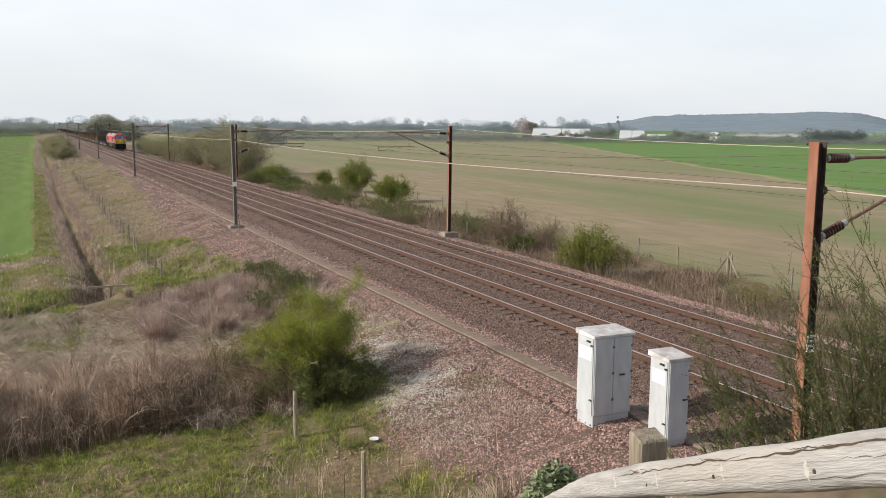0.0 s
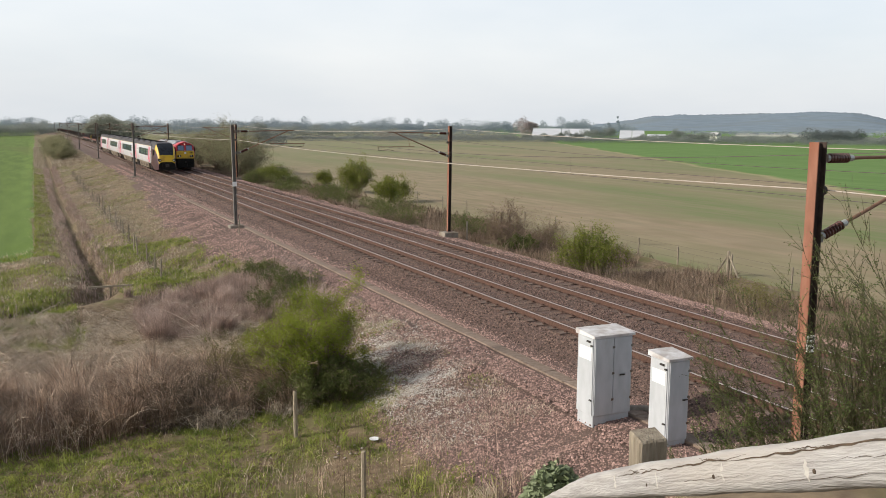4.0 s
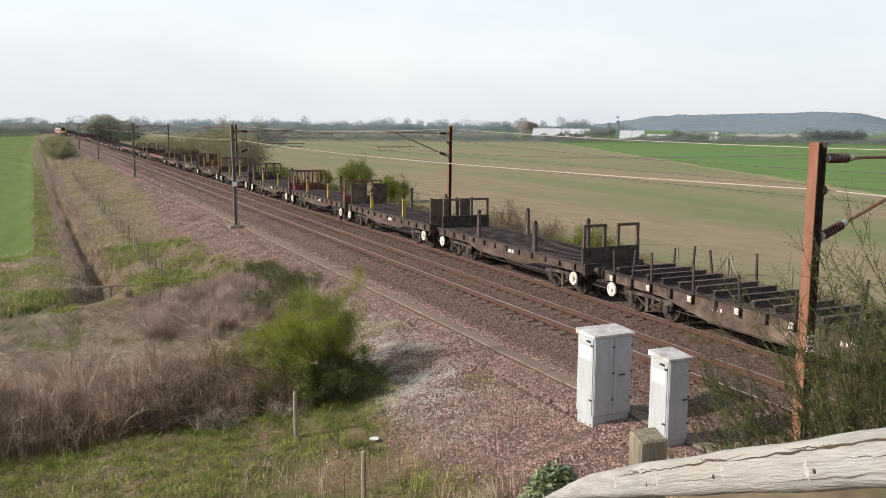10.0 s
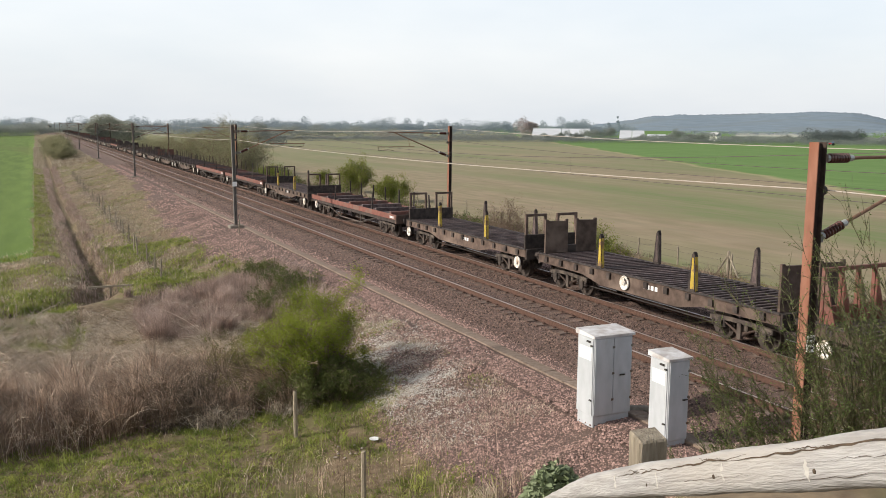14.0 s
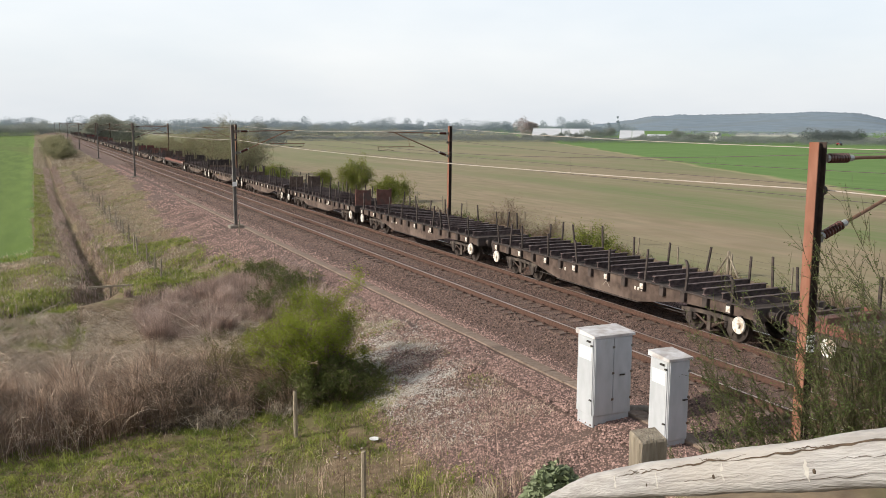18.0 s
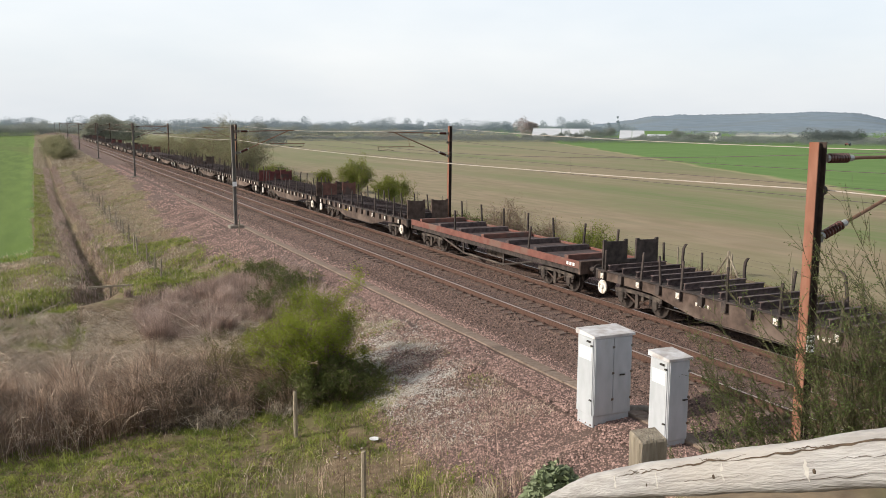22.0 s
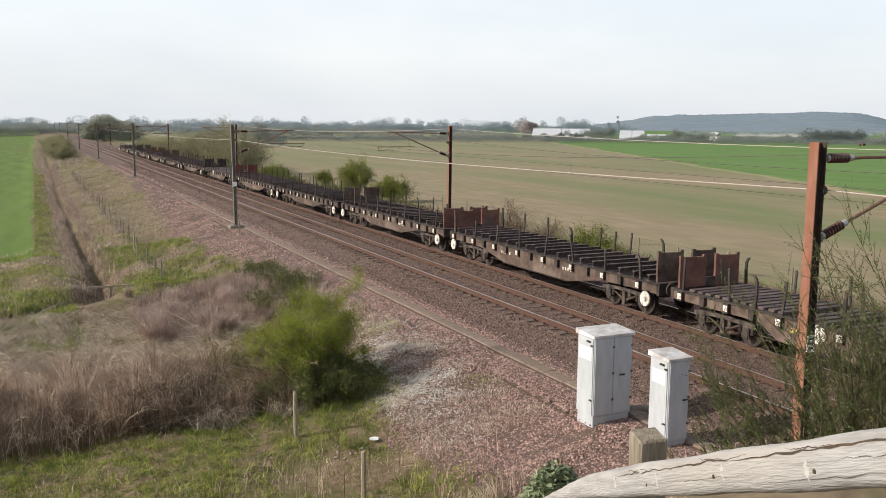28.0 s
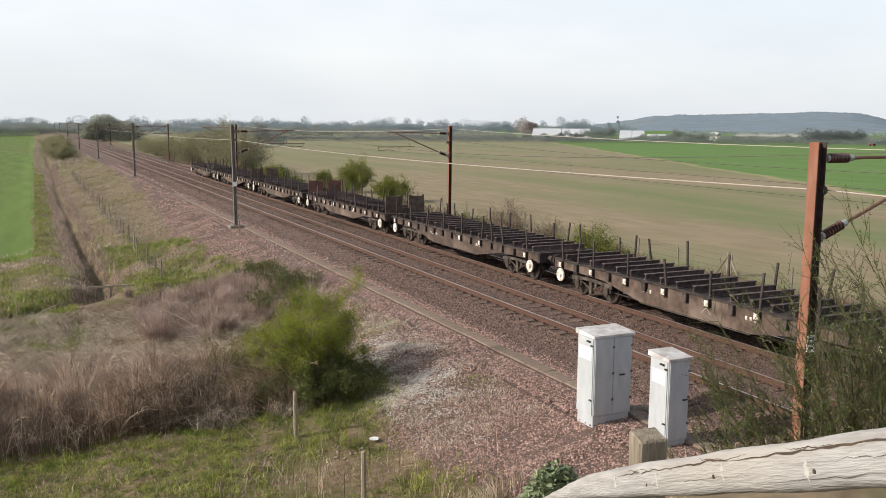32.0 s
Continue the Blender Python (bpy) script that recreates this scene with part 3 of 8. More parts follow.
for cx, ys, nm in ((TRACK_1, nys, "near"), (TRACK_2, fys, "far")):
    top_line = spans(ys, cx, CATENARY_Z, 0.75, 14)
    wire("catenary_wire", top_line, 0.0085, WIRE, "thin catenary wire above the %s track" % nm)
    wire("contact_wire", [(cx, ys[0], CONTACT_Z), (cx, ys[-1], CONTACT_Z)], 0.008, WIRE, "thin contact wire above the %s track" % nm)
    dr = Shape()
    for p in top_line[::2]:
        if p[1] < 130 and p[2] - CONTACT_Z > 0.05:
            dr.cyl((cx, p[1], CONTACT_Z), p, 0.0022, 4)
    tagged(part("dropper_wires", dr, WIRE), "thin droppers between catenary and contact wire", "overhead wire", kind="stuff")


# ---------------------------------------------------------------- trackside cabinets
def cabinet(x, y, z, w, d, h, label, doors):
    ob = thing("trackside_cabinet", label, "trackside cabinet", (x, y, z), group="trackside cabinets")
    part("plinth", Shape().box(-w / 2 + 0.02, w / 2 - 0.02, -d / 2 + 0.02, d / 2 - 0.02, -0.35, 0.09, 0.015), CABINET, ob, "stained white base")
    part("body", Shape().box(-w / 2, w / 2, -d / 2, d / 2, 0.09, h - 0.075, 0.012), CABINET, ob)
    lidm = Shape().add([(-w / 2 - 0.04, -d / 2 - 0.05, h - 0.085), (w / 2 + 0.04, -d / 2 - 0.05, h - 0.085), (w / 2 + 0.04, d / 2 + 0.04, h - 0.085), (-w / 2 - 0.04, d / 2 + 0.04, h - 0.085),
                        (-w / 2 - 0.04, -d / 2 - 0.05, h - 0.03), (w / 2 + 0.04, -d / 2 - 0.05, h - 0.03), (w / 2 + 0.04, d / 2 + 0.04, h + 0.03), (-w / 2 - 0.04, d / 2 + 0.04, h + 0.03)],
                       [(0, 3, 2, 1), (4, 5, 6, 7), (0, 1, 5, 4), (2, 3, 7, 6), (0, 4, 7, 3), (1, 2, 6, 5)])
    part("lid", lidm, CAB_TOP, ob, "stained sheet lid sloping to the front")
    y0 = -d / 2 - 0.02
    xs = np.linspace(-w / 2 + 0.015, w / 2 - 0.015, doors + 1)
    for a, b in zip(xs[:-1], xs[1:]):
        dr = part("door", Shape().box(a + 0.006, b - 0.006, y0, y0 + 0.02, 0.12, h - 0.11, 0.006), CABINET, ob, "painted steel door")
        edge = b - 0.03
        for zz in (0.42, h * 0.52, h - 0.35):
            part("hinge", Shape().box(edge - 0.01, edge + 0.05, y0 - 0.014, y0, zz, zz + 0.05), GALV, dr)
    part("handle", Shape().box(w * 0.16, w * 0.16 + 0.13, y0 - 0.035, y0 - 0.012, h * 0.5, h * 0.5 + 0.025).cyl((w * 0.16 + 0.02, y0, h * 0.51), (w * 0.16 + 0.02, y0 - 0.03, h * 0.51), 0.012), DARK_IRON, ob)
    part("door_left", Shape().box(-w / 2 - 0.018, -w / 2, -d / 2 + 0.03, d / 2 - 0.03, 0.12, h - 0.11, 0.006), CABINET, ob)
    part("data_plate", Shape().box(-w / 2 - 0.022, -w / 2 - 0.018, -d / 2 + 0.08, d / 2 - 0.1, h - 0.62, h - 0.32), LABEL, ob, "blank white plate")
    for zz in (0.45, h - 0.28):
        part("latch", Shape().box(-w / 2 - 0.05, -w / 2 - 0.018, -d / 2 + 0.03, -d / 2 + 0.1, zz, zz + 0.03), DARK_IRON, ob)
    part("vent", Shape().box(-w / 2 - 0.06, -w / 2 - 0.018, -d / 2 + 0.12, -d / 2 + 0.24, h - 0.2, h - 0.165, 0.006), DARK_IRON, ob)
    return ob


cabinet(11.80, 16.38, -0.42, 1.04, 0.66, 1.99, "tall white-painted steel cabinet with stained lid on plinth", 2)
cabinet(12.13, 14.50, -0.47, 0.55, 0.61, 1.91, "narrow white-painted steel cabinet with clean lid", 1)
loop = [(12.35 + 0.75 * math.sin(a), 15.9 + 0.55 * math.cos(a), -0.42) for a in np.linspace(0.2, 2.6, 9)]
tagged(part("cable_duct", Shape().tube(loop, 0.09, 8), CONCRETE), "curved grey duct on the ballast between the cabinets", "cable duct")


# ---------------------------------------------------------------- fence in front of the viewer
def rail_in_front():
    """Weathered timber rail, modelled along its own x axis; one end is cut away to a thin tongue."""
    a, b = Vector(RAIL_A), Vector(RAIL_B)
    way = (b - a).normalized()
    side = Vector((0, 0, 1)).cross(way).normalized()
    up = way.cross(side)
    length = (b - a).length
    secs, n = [], 64
    rr = np.random.default_rng(5)
    for i in range(n + 1):
        u = i / n
        grown = float(np.interp(u, [0, 0.04, 0.10, 0.17, 0.24, 0.36, 0.5, 1], [0.08, 0.2, 0.42, 0.66, 0.83, 0.96, 1.0, 1.03]))
        wob = 0.0012 * math.sin(u * 31) + 0.0006 * rr.normal()
        ring = []
        for k in range(20):
            ang = 2 * math.pi * k / 20
            cx_, cz_ = math.cos(ang), math.sin(ang)
            lift = RAIL_H * math.copysign(abs(cz_) ** 0.62, cz_)
            lift = -RAIL_H + (lift + RAIL_H) * grown
            ring.append((u * length, RAIL_W * math.copysign(abs(cx_) ** 0.62, cx_) + 0.0008 * rr.normal(), lift + wob))
        secs.append(ring)
    ob = thing("fence", "weathered grey timber fence with cracked top rail", "fence")
    rl = part("rail", Shape().loft(secs), WOOD, ob, "cracked weathered top rail", smooth=True)
    m = Matrix((way, side, up)).transposed().to_4x4()
    m.translation = a
    rl.matrix_local = m
    return ob, rl, length


RAIL_H, RAIL_W = 0.0435, 0.032
RAIL_A, RAIL_B = (1.668, 2.65, 4.876), (1.075, 0.60, 5.833)
fence, rail_ob, rail_len = rail_in_front()


def on_rail(u, v, out=0.0):
    """A point on the viewer's face of the rail, in the rail's axes: u along it, v up it (-1 to 1)."""
    bulge = RAIL_W * (1 - abs(v) ** 3.2) ** (1 / 3.2)
    return (u * rail_len, FACE * (bulge + out), RAIL_H * v)


FACE = -1
fp = part("post", Shape().box(-0.041, 0.041, -0.041, 0.041, -2.6, 0.0, 0.006), POST_WOOD, fence, "sawn square post with green algae", (1.536, 1.915, 5.345))
fp.rotation_euler = (radians(6), radians(-3), radians(-14))


def crack(u0, u1, v0, v1, seed, width=0.0022):
    """A long drying crack that wanders along the face of the rail."""
    rg = random.Random(seed)
    n = 26
    c = Shape()
    pts = []
    for i in range(n + 1):
        t = i / n
        pts.append((u0 + (u1 - u0) * t, v0 + (v1 - v0) * t + rg.uniform(-0.05, 0.05) + 0.025 * math.sin(t * 19 + seed)))
    up_, dn_ = [], []
    for i, (u, v) in enumerate(pts):
        w = 0.75 * width / RAIL_H * math.sin(math.pi * min(max(i / n, 0.03), 0.97)) * rg.uniform(0.5, 1.4)
        up_.append(tuple(on_rail(u, v + w, 0.0012)))
        dn_.append(tuple(on_rail(u, v - w, 0.0012)))
    c.add(up_ + dn_, [(i, i + 1, n + 2 + i, n + 1 + i) for i in range(n)])
    return part("crack", c, GAP_DARK, rail_ob, "dark drying crack")


crack(0.36, 0.56, 0.34, 0.50, 1, 0.0016)
crack(0.52, 0.70, 0.44, 0.66, 2, 0.0022)
crack(0.66, 0.99, 0.50, 0.66, 3, 0.0026)
crack(0.40, 0.50, 0.58, 0.52, 4, 0.0010)
crack(0.60, 0.66, 0.72, 0.62, 5, 0.0012)
crack(0.76, 0.84, 0.70, 0.60, 6, 0.0012)
crack(0.70, 0.95, -0.55, -0.46, 7, 0.0006)
crack(0.45, 0.72, -0.25, -0.18, 8, 0.0005)
crack(0.80, 0.99, 0.10, 0.16, 9, 0.0006)
WOOD_PALE = material("scuffed_wood", (0.49, 0.475, 0.45), (0.42, 0.40, 0.375), scale=30, rough=0.95, stretch=(1, 4, 4))
for k, (u0, v0) in enumerate(((0.37, 0.0), (0.50, -0.1), (0.655, 0.05), (0.79, -0.15), (0.90, 0.1))):
    rs, n_s, pts_a, pts_b = random.Random(40 + k), 9, [], []
    for q in range(n_s + 1):
        vq, uq = v0 - 0.5 + q / n_s * rs.uniform(0.9, 1.0), u0 + rs.uniform(-0.0015, 0.0015)
        wq = 0.0028 * math.sin(math.pi * (q + 0.3) / (n_s + 0.6)) * rs.uniform(0.5, 1.5)
        pts_a.append(on_rail(uq - wq, max(-0.93, vq), 0.0007))
        pts_b.append(on_rail(uq + wq, max(-0.93, vq), 0.0007))
    part("scuff", Shape().add(pts_a + pts_b, [(i, i + 1, n_s + 2 + i, n_s + 1 + i) for i in range(n_s)]), WOOD_PALE, rail_ob, "pale worn scuff")
for u, v in ((0.635, -0.15), (0.47, -0.3), (0.80, -0.25), (0.90, -0.5)):
    p = on_rail(u, v, -0.004)
    part("knot", Shape().lathe(p, (0, FACE, 0), [(0, 0.006), (0.005, 0.0045), (0.0055, 0.001)], 9), GAP_DARK, rail_ob)


# ---------------------------------------------------------------- rolling stock: shared pieces
def wheel_mesh(r=0.46):
    return Shape().lathe((-0.07, 0, 0), (1, 0, 0), [(0.0, r * 0.30), (0.0, r * 0.78), (-0.01, r * 0.80), (-0.01, r - 0.01), (0.10, r), (0.11, r + 0.028), (0.14, r + 0.028), (0.14, r * 0.8), (0.09, r * 0.75), (0.07, r * 0.2)], 20).mesh("wheel")


WHEEL_MESH = {r: wheel_mesh(r) for r in (0.46, 0.53, 0.42)}


SPRING = Shape().lathe((0, 0, 0), (0, 0, 1), [(0.0, 0.05), (0.0, 0.10), (0.04, 0.10), (0.05, 0.07), (0.09, 0.10), (0.13, 0.07), (0.17, 0.10), (0.21, 0.07), (0.25, 0.10), (0.29, 0.10)], 8).mesh("spring")


COIL = Shape().lathe((0, 0, 0), (0, 0, 1), [(0.0, 0.04), (0.0, 0.065), (0.03, 0.065), (0.04, 0.045), (0.07, 0.065), (0.1, 0.045), (0.13, 0.065), (0.16, 0.045), (0.19, 0.065), (0.22, 0.06)], 7).mesh("spring")


def bogie(parent, y, base, axles, r, mat, spring=True):
    """Two side frames, axles and wheels; origin on the rail."""
    span = base * (axles - 1) / 2
    b = part("bogie", Shape().box(-1.0, 1.0, -0.22, 0.22, r - 0.02, r + 0.28, 0.03).box(-0.2, 0.2, -span, span, r + 0.04, r + 0.2), mat, parent, at=(0, y, 0))
    for s in (-1, 1):
        e = span + 0.42
        arch = [(-e, r + 0.02), (-e + 0.12, r + 0.2), (-span + 0.35, r + 0.22), (-0.55, r + 0.12), (-0.4, r - 0.24), (0.4, r - 0.24), (0.55, r + 0.12), (span - 0.35, r + 0.22), (e - 0.12, r + 0.2), (e, r + 0.02),
                (span + 0.2, r - 0.05), (span - 0.25, r + 0.02), (0.62, r + 0.0), (0.5, r - 0.36), (-0.5, r - 0.36), (-0.62, r + 0.0), (-span + 0.25, r + 0.02), (-span - 0.2, r - 0.05)]
        if spring == "leaf":
            e = span + 0.36
            bar = [(-e, r + 0.10), (-e, r + 0.24), (-span * 0.45, r + 0.30), (span * 0.45, r + 0.30), (e, r + 0.24), (e, r + 0.10), (span * 0.5, r + 0.17), (-span * 0.5, r + 0.17)]
            part("side_frame", Shape().prism(bar, "x", s * 1.02 - 0.05, s * 1.02 + 0.05), mat, b)
            bow = Shape()
            for q in range(4):
                d, reach = q * 0.035, 0.62 - q * 0.11
                bow.tube([(s * 1.05, -reach, r + 0.11 - d), (s * 1.05, -reach * 0.5, r - 0.03 - d), (s * 1.05, 0, r - 0.085 - d), (s * 1.05, reach * 0.5, r - 0.03 - d), (s * 1.05, reach, r + 0.11 - d)], 0.022, 4)
            part("leaf_spring", bow, WAGON, b, "curved laminated spring")
            part("spring_buckle", Shape().box(s * 1.05 - 0.06, s * 1.05 + 0.06, -0.08, 0.08, r - 0.26, r + 0.2, 0.01), mat, b)
            for k in (-1, 1):
                for w_ in (-0.24, 0.24):
                    part("spring", COIL, WAGON_DARK, b, at=(s * 1.03, k * span + w_, r - 0.05))
                part("horn_guide", Shape().prism([(k * span - 0.12, r + 0.2), (k * span + 0.12, r + 0.2), (k * span + 0.07, r - 0.22), (k * span - 0.07, r - 0.22)], "x", s * 1.06 - 0.02, s * 1.06 + 0.02), mat, b)
        else:
            part("side_frame", Shape().prism(arch, "x", s * 1.02 - 0.05, s * 1.02 + 0.05), mat, b)
        if spring is True:
            for k in (-0.24, 0.0, 0.24):
                part("spring", SPRING, WAGON_DARK, b, at=(s * 1.04, k, r - 0.22))
        for k in range(axles):
            yy = -span + k * base
            w = part("wheel", WHEEL_MESH[r], WHEEL, b, at=(s * 0.76, yy, r))
            if s < 0:
                w.rotation_euler = (0, 0, 0)
            else:
                w.rotation_euler = (0, 0, math.pi)
            part("axle_box", Shape().box(s * 1.0 - 0.1, s * 1.0 + 0.1, yy - 0.14, yy + 0.14, r - 0.13, r + 0.15, 0.03), mat, b)
    return b


def buffers(parent, y, way, z=1.05, mat=None):
    for s in (-1, 1):
        part("buffer", Shape().lathe((s * 0.865, y, z), (0, way, 0), [(0, 0.15), (0.04, 0.15), (0.05, 0.10), (0.36, 0.10), (0.37, 0.075), (0.50, 0.075), (0.51, 0.22), (0.55, 0.23), (0.57, 0.16)], 14), mat or WAGON_DARK, parent)
    part("coupling", Shape().box(-0.05, 0.05, min(y, y + way * 0.55), max(y, y + way * 0.55), z - 0.12, z + 0.03, 0.01)
         .tube([(0.22, y, z - 0.2), (0.22, y + way * 0.25, z - 0.55), (0.22, y + way * 0.55, z - 0.6)], 0.025, 6), DARK_IRON, parent)


def brake_wheel(parent, x, y, z=0.60):
    s = -1 if x < 0 else 1
    part("brake_wheel", Shape().lathe((x, y, z), (s, 0, 0), [(0, 0.06), (0.0, 0.235), (0.03, 0.25), (0.06, 0.235), (0.05, 0.17), (0.04, 0.09), (0.09, 0.07), (0.1, 0.03)], 18), HUB_WHITE, parent, "round white-painted hand wheel")


def panel_end(parent, y, h, z0, style="two", mat=None):
    """End of steel panels: two tall ones with a gap, or a low wall with posts and one panel left."""
    mat = mat or WAGON
    if style == "two":
        for a, b in ((-1.18, -0.16), (0.22, 1.18)):
            s = Shape().prism([(a, z0), (b, z0), (b, z0 + h), (b - 0.1, z0 + h), (b - 0.14, z0 + h - 0.07), (a + 0.14, z0 + h - 0.05), (a + 0.1, z0 + h), (a, z0 + h)], "y", y - 0.04, y + 0.04)
            part("end_panel", s, mat, parent)
        part("end_wall", Shape().box(-0.16, 0.22, y - 0.04, y + 0.04, z0, z0 + 0.28), WAGON_DARK, parent)
    else:
        part("end_wall", Shape().box(-1.2, 1.2, y - 0.05, y + 0.05, z0, z0 + 0.42, 0.012), mat, parent)
        for x in (-1.14, -0.42, 0.36, 1.12):
            part("end_post", Shape().prism([(x - 0.10, z0 + 0.42), (x + 0.10, z0 + 0.42), (x + 0.08, z0 + h), (x + 0.02, z0 + h - 0.06), (x - 0.08, z0 + h - 0.02)], "y", y - 0.06, y + 0.06), WAGON_DARK, parent)
        if style == "part":
            part("end_panel", Shape().box(-0.36, 0.30, y - 0.03, y + 0.03, z0 + 0.42, z0 + h - 0.04, 0.01), WAGON_DARK, parent)


def frame_end(parent, y, h, z0, mat, bars=5, way=1):
    """Open end frame: posts with raking stays and a head rail."""
    hr = part("end_frame", Shape().box(-1.25, 1.25, y - 0.05, y + 0.05, z0 + h - 0.1, z0 + h, 0.01).box(-1.25, 1.25, y - 0.045, y + 0.045, z0, z0 + 0.42), mat, parent)
    for x in np.linspace(-1.2, 1.2, bars):
        part("frame_post", Shape().prism([(y - 0.05, z0), (y + 0.05, z0), (y + 0.05, z0 + h - 0.1), (y - 0.05, z0 + h - 0.1)], "x", x - 0.045, x + 0.045)
             .prism([(y + way * 0.05, z0), (y + way * 0.42, z0), (y + way * 0.06, z0 + h * 0.9), (y + way * 0.05, z0 + h * 0.9)], "x", x - 0.02, x + 0.02), mat, hr)


def loop_end(parent, y, h, z0, mat):
    """Two tall open loops over a low solid panel."""
    part("end_panel", Shape().box(-1.25, 1.25, y - 0.06, y + 0.06, z0, z0 + 0.55, 0.012), WAGON_DARK, parent)
    for a, b in ((-1.22, -0.25), (0.25, 1.22)):
        part("end_loop", Shape().box(a, a + 0.1, y - 0.05, y + 0.05, z0 + 0.55, z0 + h).box(b - 0.1, b, y - 0.05, y + 0.05, z0 + 0.55, z0 + h).box(a + 0.1, b - 0.1, y - 0.05, y + 0.05, z0 + h - 0.1, z0 + h), mat, parent)


STAKE = Shape().box(-0.028, 0.028, -0.042, 0.042, -0.12, 1.0, 0.012).mesh("stake")
BENT = Shape().loft([[(x + dx, y + dy, z) for x, y in ((-0.028, -0.042), (0.028, -0.042), (0.028, 0.042), (-0.028, 0.042))]
                     for dx, dy, z in ((0, 0, -0.12), (0, 0.0, 0.5), (0.02, 0.05, 0.78), (0.03, 0.15, 0.93), (0.04, 0.22, 0.96))]).mesh("stake")
CROSS = Shape().box(-1.22, 1.22, -0.075, 0.075, 0.18, 0.205).box(-1.22, 1.22, -0.012, 0.012, 0.0, 0.18).box(-1.22, 1.22, -0.085, 0.085, 0.0, 0.02).mesh("cross_bearer")
POCKET = Shape().box(-0.07, 0.07, -0.10, 0.10, -0.22, 0.06, 0.01).mesh("stake_pocket")
PATCH = Shape().box(-0.003, 0.003, -0.08, 0.08, -0.09, 0.09).mesh("marking")
NUMBER_Y = material("yellow_stencil", (0.50, 0.38, 0.05), (0.40, 0.30, 0.06), scale=9, rough=0.7)
LETTER_Y = Shape().box(-0.002, 0.002, -0.045, 0.045, -0.065, 0.065).mesh("marking")
LETTER = Shape().box(-0.002, 0.002, -0.04, 0.04, -0.055, 0.055).mesh("marking")


def wagon_stakes(length, seed, front="", rear="", planks=False, mat_f=None, mat_r=None, lettering=None):
    """Bogie flat with fish-bellied beams, cross bearers and slim stakes. y runs back from the leading coupling."""
    rr = random.Random(seed)
    ends = "at both ends" if front and rear else "at its leading end" if front else "at its rear end"
    label = "long brown flat wagon with " + ("a pale planked deck and end panels" if planks else "bearers, end panels " + ends if front or rear else "cross bearers and thin steel stakes")
    w = thing("flat_wagon", label, "flat wagon", group="wagons of the freight train")
    a, b, L = 0.52, length - 0.52, length
    y1, y2 = 2.55, length - 2.55
    belly = [(a, 1.20), (a, 0.90), (y1 - 0.6, 0.90), (y1 + 1.0, 0.86), (y1 + 3.1, 0.50), (y2 - 3.1, 0.50), (y2 - 1.0, 0.86), (y2 + 0.6, 0.90), (b, 0.90), (b, 1.20)]
    if planks:
        belly = [(a, 1.20), (a, 0.92), (y1 + 1.6, 0.90), (y1 + 2.3, 0.52), (y2 - 2.3, 0.52), (y2 - 1.6, 0.90), (b, 0.92), (b, 1.20)]
    for s in (-1, 1):
        beam = part("side_beam", Shape().prism(belly, "x", s * 1.24 - 0.05, s * 1.24 + 0.05), WAGON, w, "grimy brown fish-bellied side beam")
        part("flange", Shape().box(s * 1.24 - 0.11, s * 1.24 + 0.11, a, b, 1.20, 1.232), WAGON_DARK, beam)
        part("flange", Shape().box(s * 1.24 - 0.09, s * 1.24 + 0.09, y1 + 3.1, y2 - 3.1, 0.47, 0.50), WAGON_DARK, beam)
    for yy, wy in ((a, -1), (b, 1)):
        part("headstock", Shape().box(-1.3, 1.3, yy - 0.07, yy + 0.07, 0.86, 1.25, 0.01), WAGON_DARK, w)
        buffers(w, yy, wy)
    part("floor", Shape().box(-1.18, 1.18, a + 0.1, b - 0.1, 1.02, 1.05).box(-0.16, 0.16, a + 0.1, b - 0.1, 0.62, 1.02), WAGON_DARK, w)
    n = 15
    for i in range(n):
        yy = a + 0.7 + i * (b - a - 1.4) / (n - 1)
        for s in (-1, 1):
            if i % 2 == 0 or rr.random() < 0.22:
                st = part("stake", BENT if rr.random() < 0.18 else STAKE, WAGON_DARK, w, at=(s * 1.26, yy + 0.24, 1.22))
                st.rotation_euler = (rr.uniform(-0.14, 0.14) if rr.random() < 0.5 else 0, rr.uniform(-0.09, 0.09), rr.choice((0, 0, math.pi)))
                st.scale = (1, 1, rr.uniform(0.72, 1.1))
            part("stake_pocket", POCKET, WAGON_DARK, w, at=(s * 1.33, yy + 0.24, 1.14))
            if s < 0 and i % 2 == 0 and rr.random() < 0.85:
                part("marking", PATCH, HUB_WHITE, w, "small white patch", at=(-1.404, yy + 0.24, 1.06))
    if not planks:
        for i in range(19):
            part("cross_bearer", CROSS, BEARER, w, at=(0, a + 0.6 + i * (b - a - 1.2) / 18, 1.235))
    if planks:
        board = Shape().box(-1.2, 1.2, -0.11, 0.11, -0.02, 0.05, 0.01).mesh("deck_board")
        for i in range(40):
            if rr.random() < 0.86:
                part("deck_board", board, PLANK if (i // 5) % 3 else BEARER, w, at=(rr.uniform(-0.03, 0.03), a + 0.8 + i * (b - a - 1.6) / 39, 1.26))
    for yy in lettering or (L * 0.34, L * 0.62):
        for k in range(rr.randint(3, 6)):
            part("marking", LETTER_Y if seed % 3 == 0 and yy > L / 2 else LETTER, NUMBER_Y if seed % 3 == 0 and yy > L / 2 else HUB_WHITE, w, "number on the beam as a plain bar", at=(-1.293, yy + k * 0.17, 0.92))
    if seed % 2:
        cy_ = L * 0.46
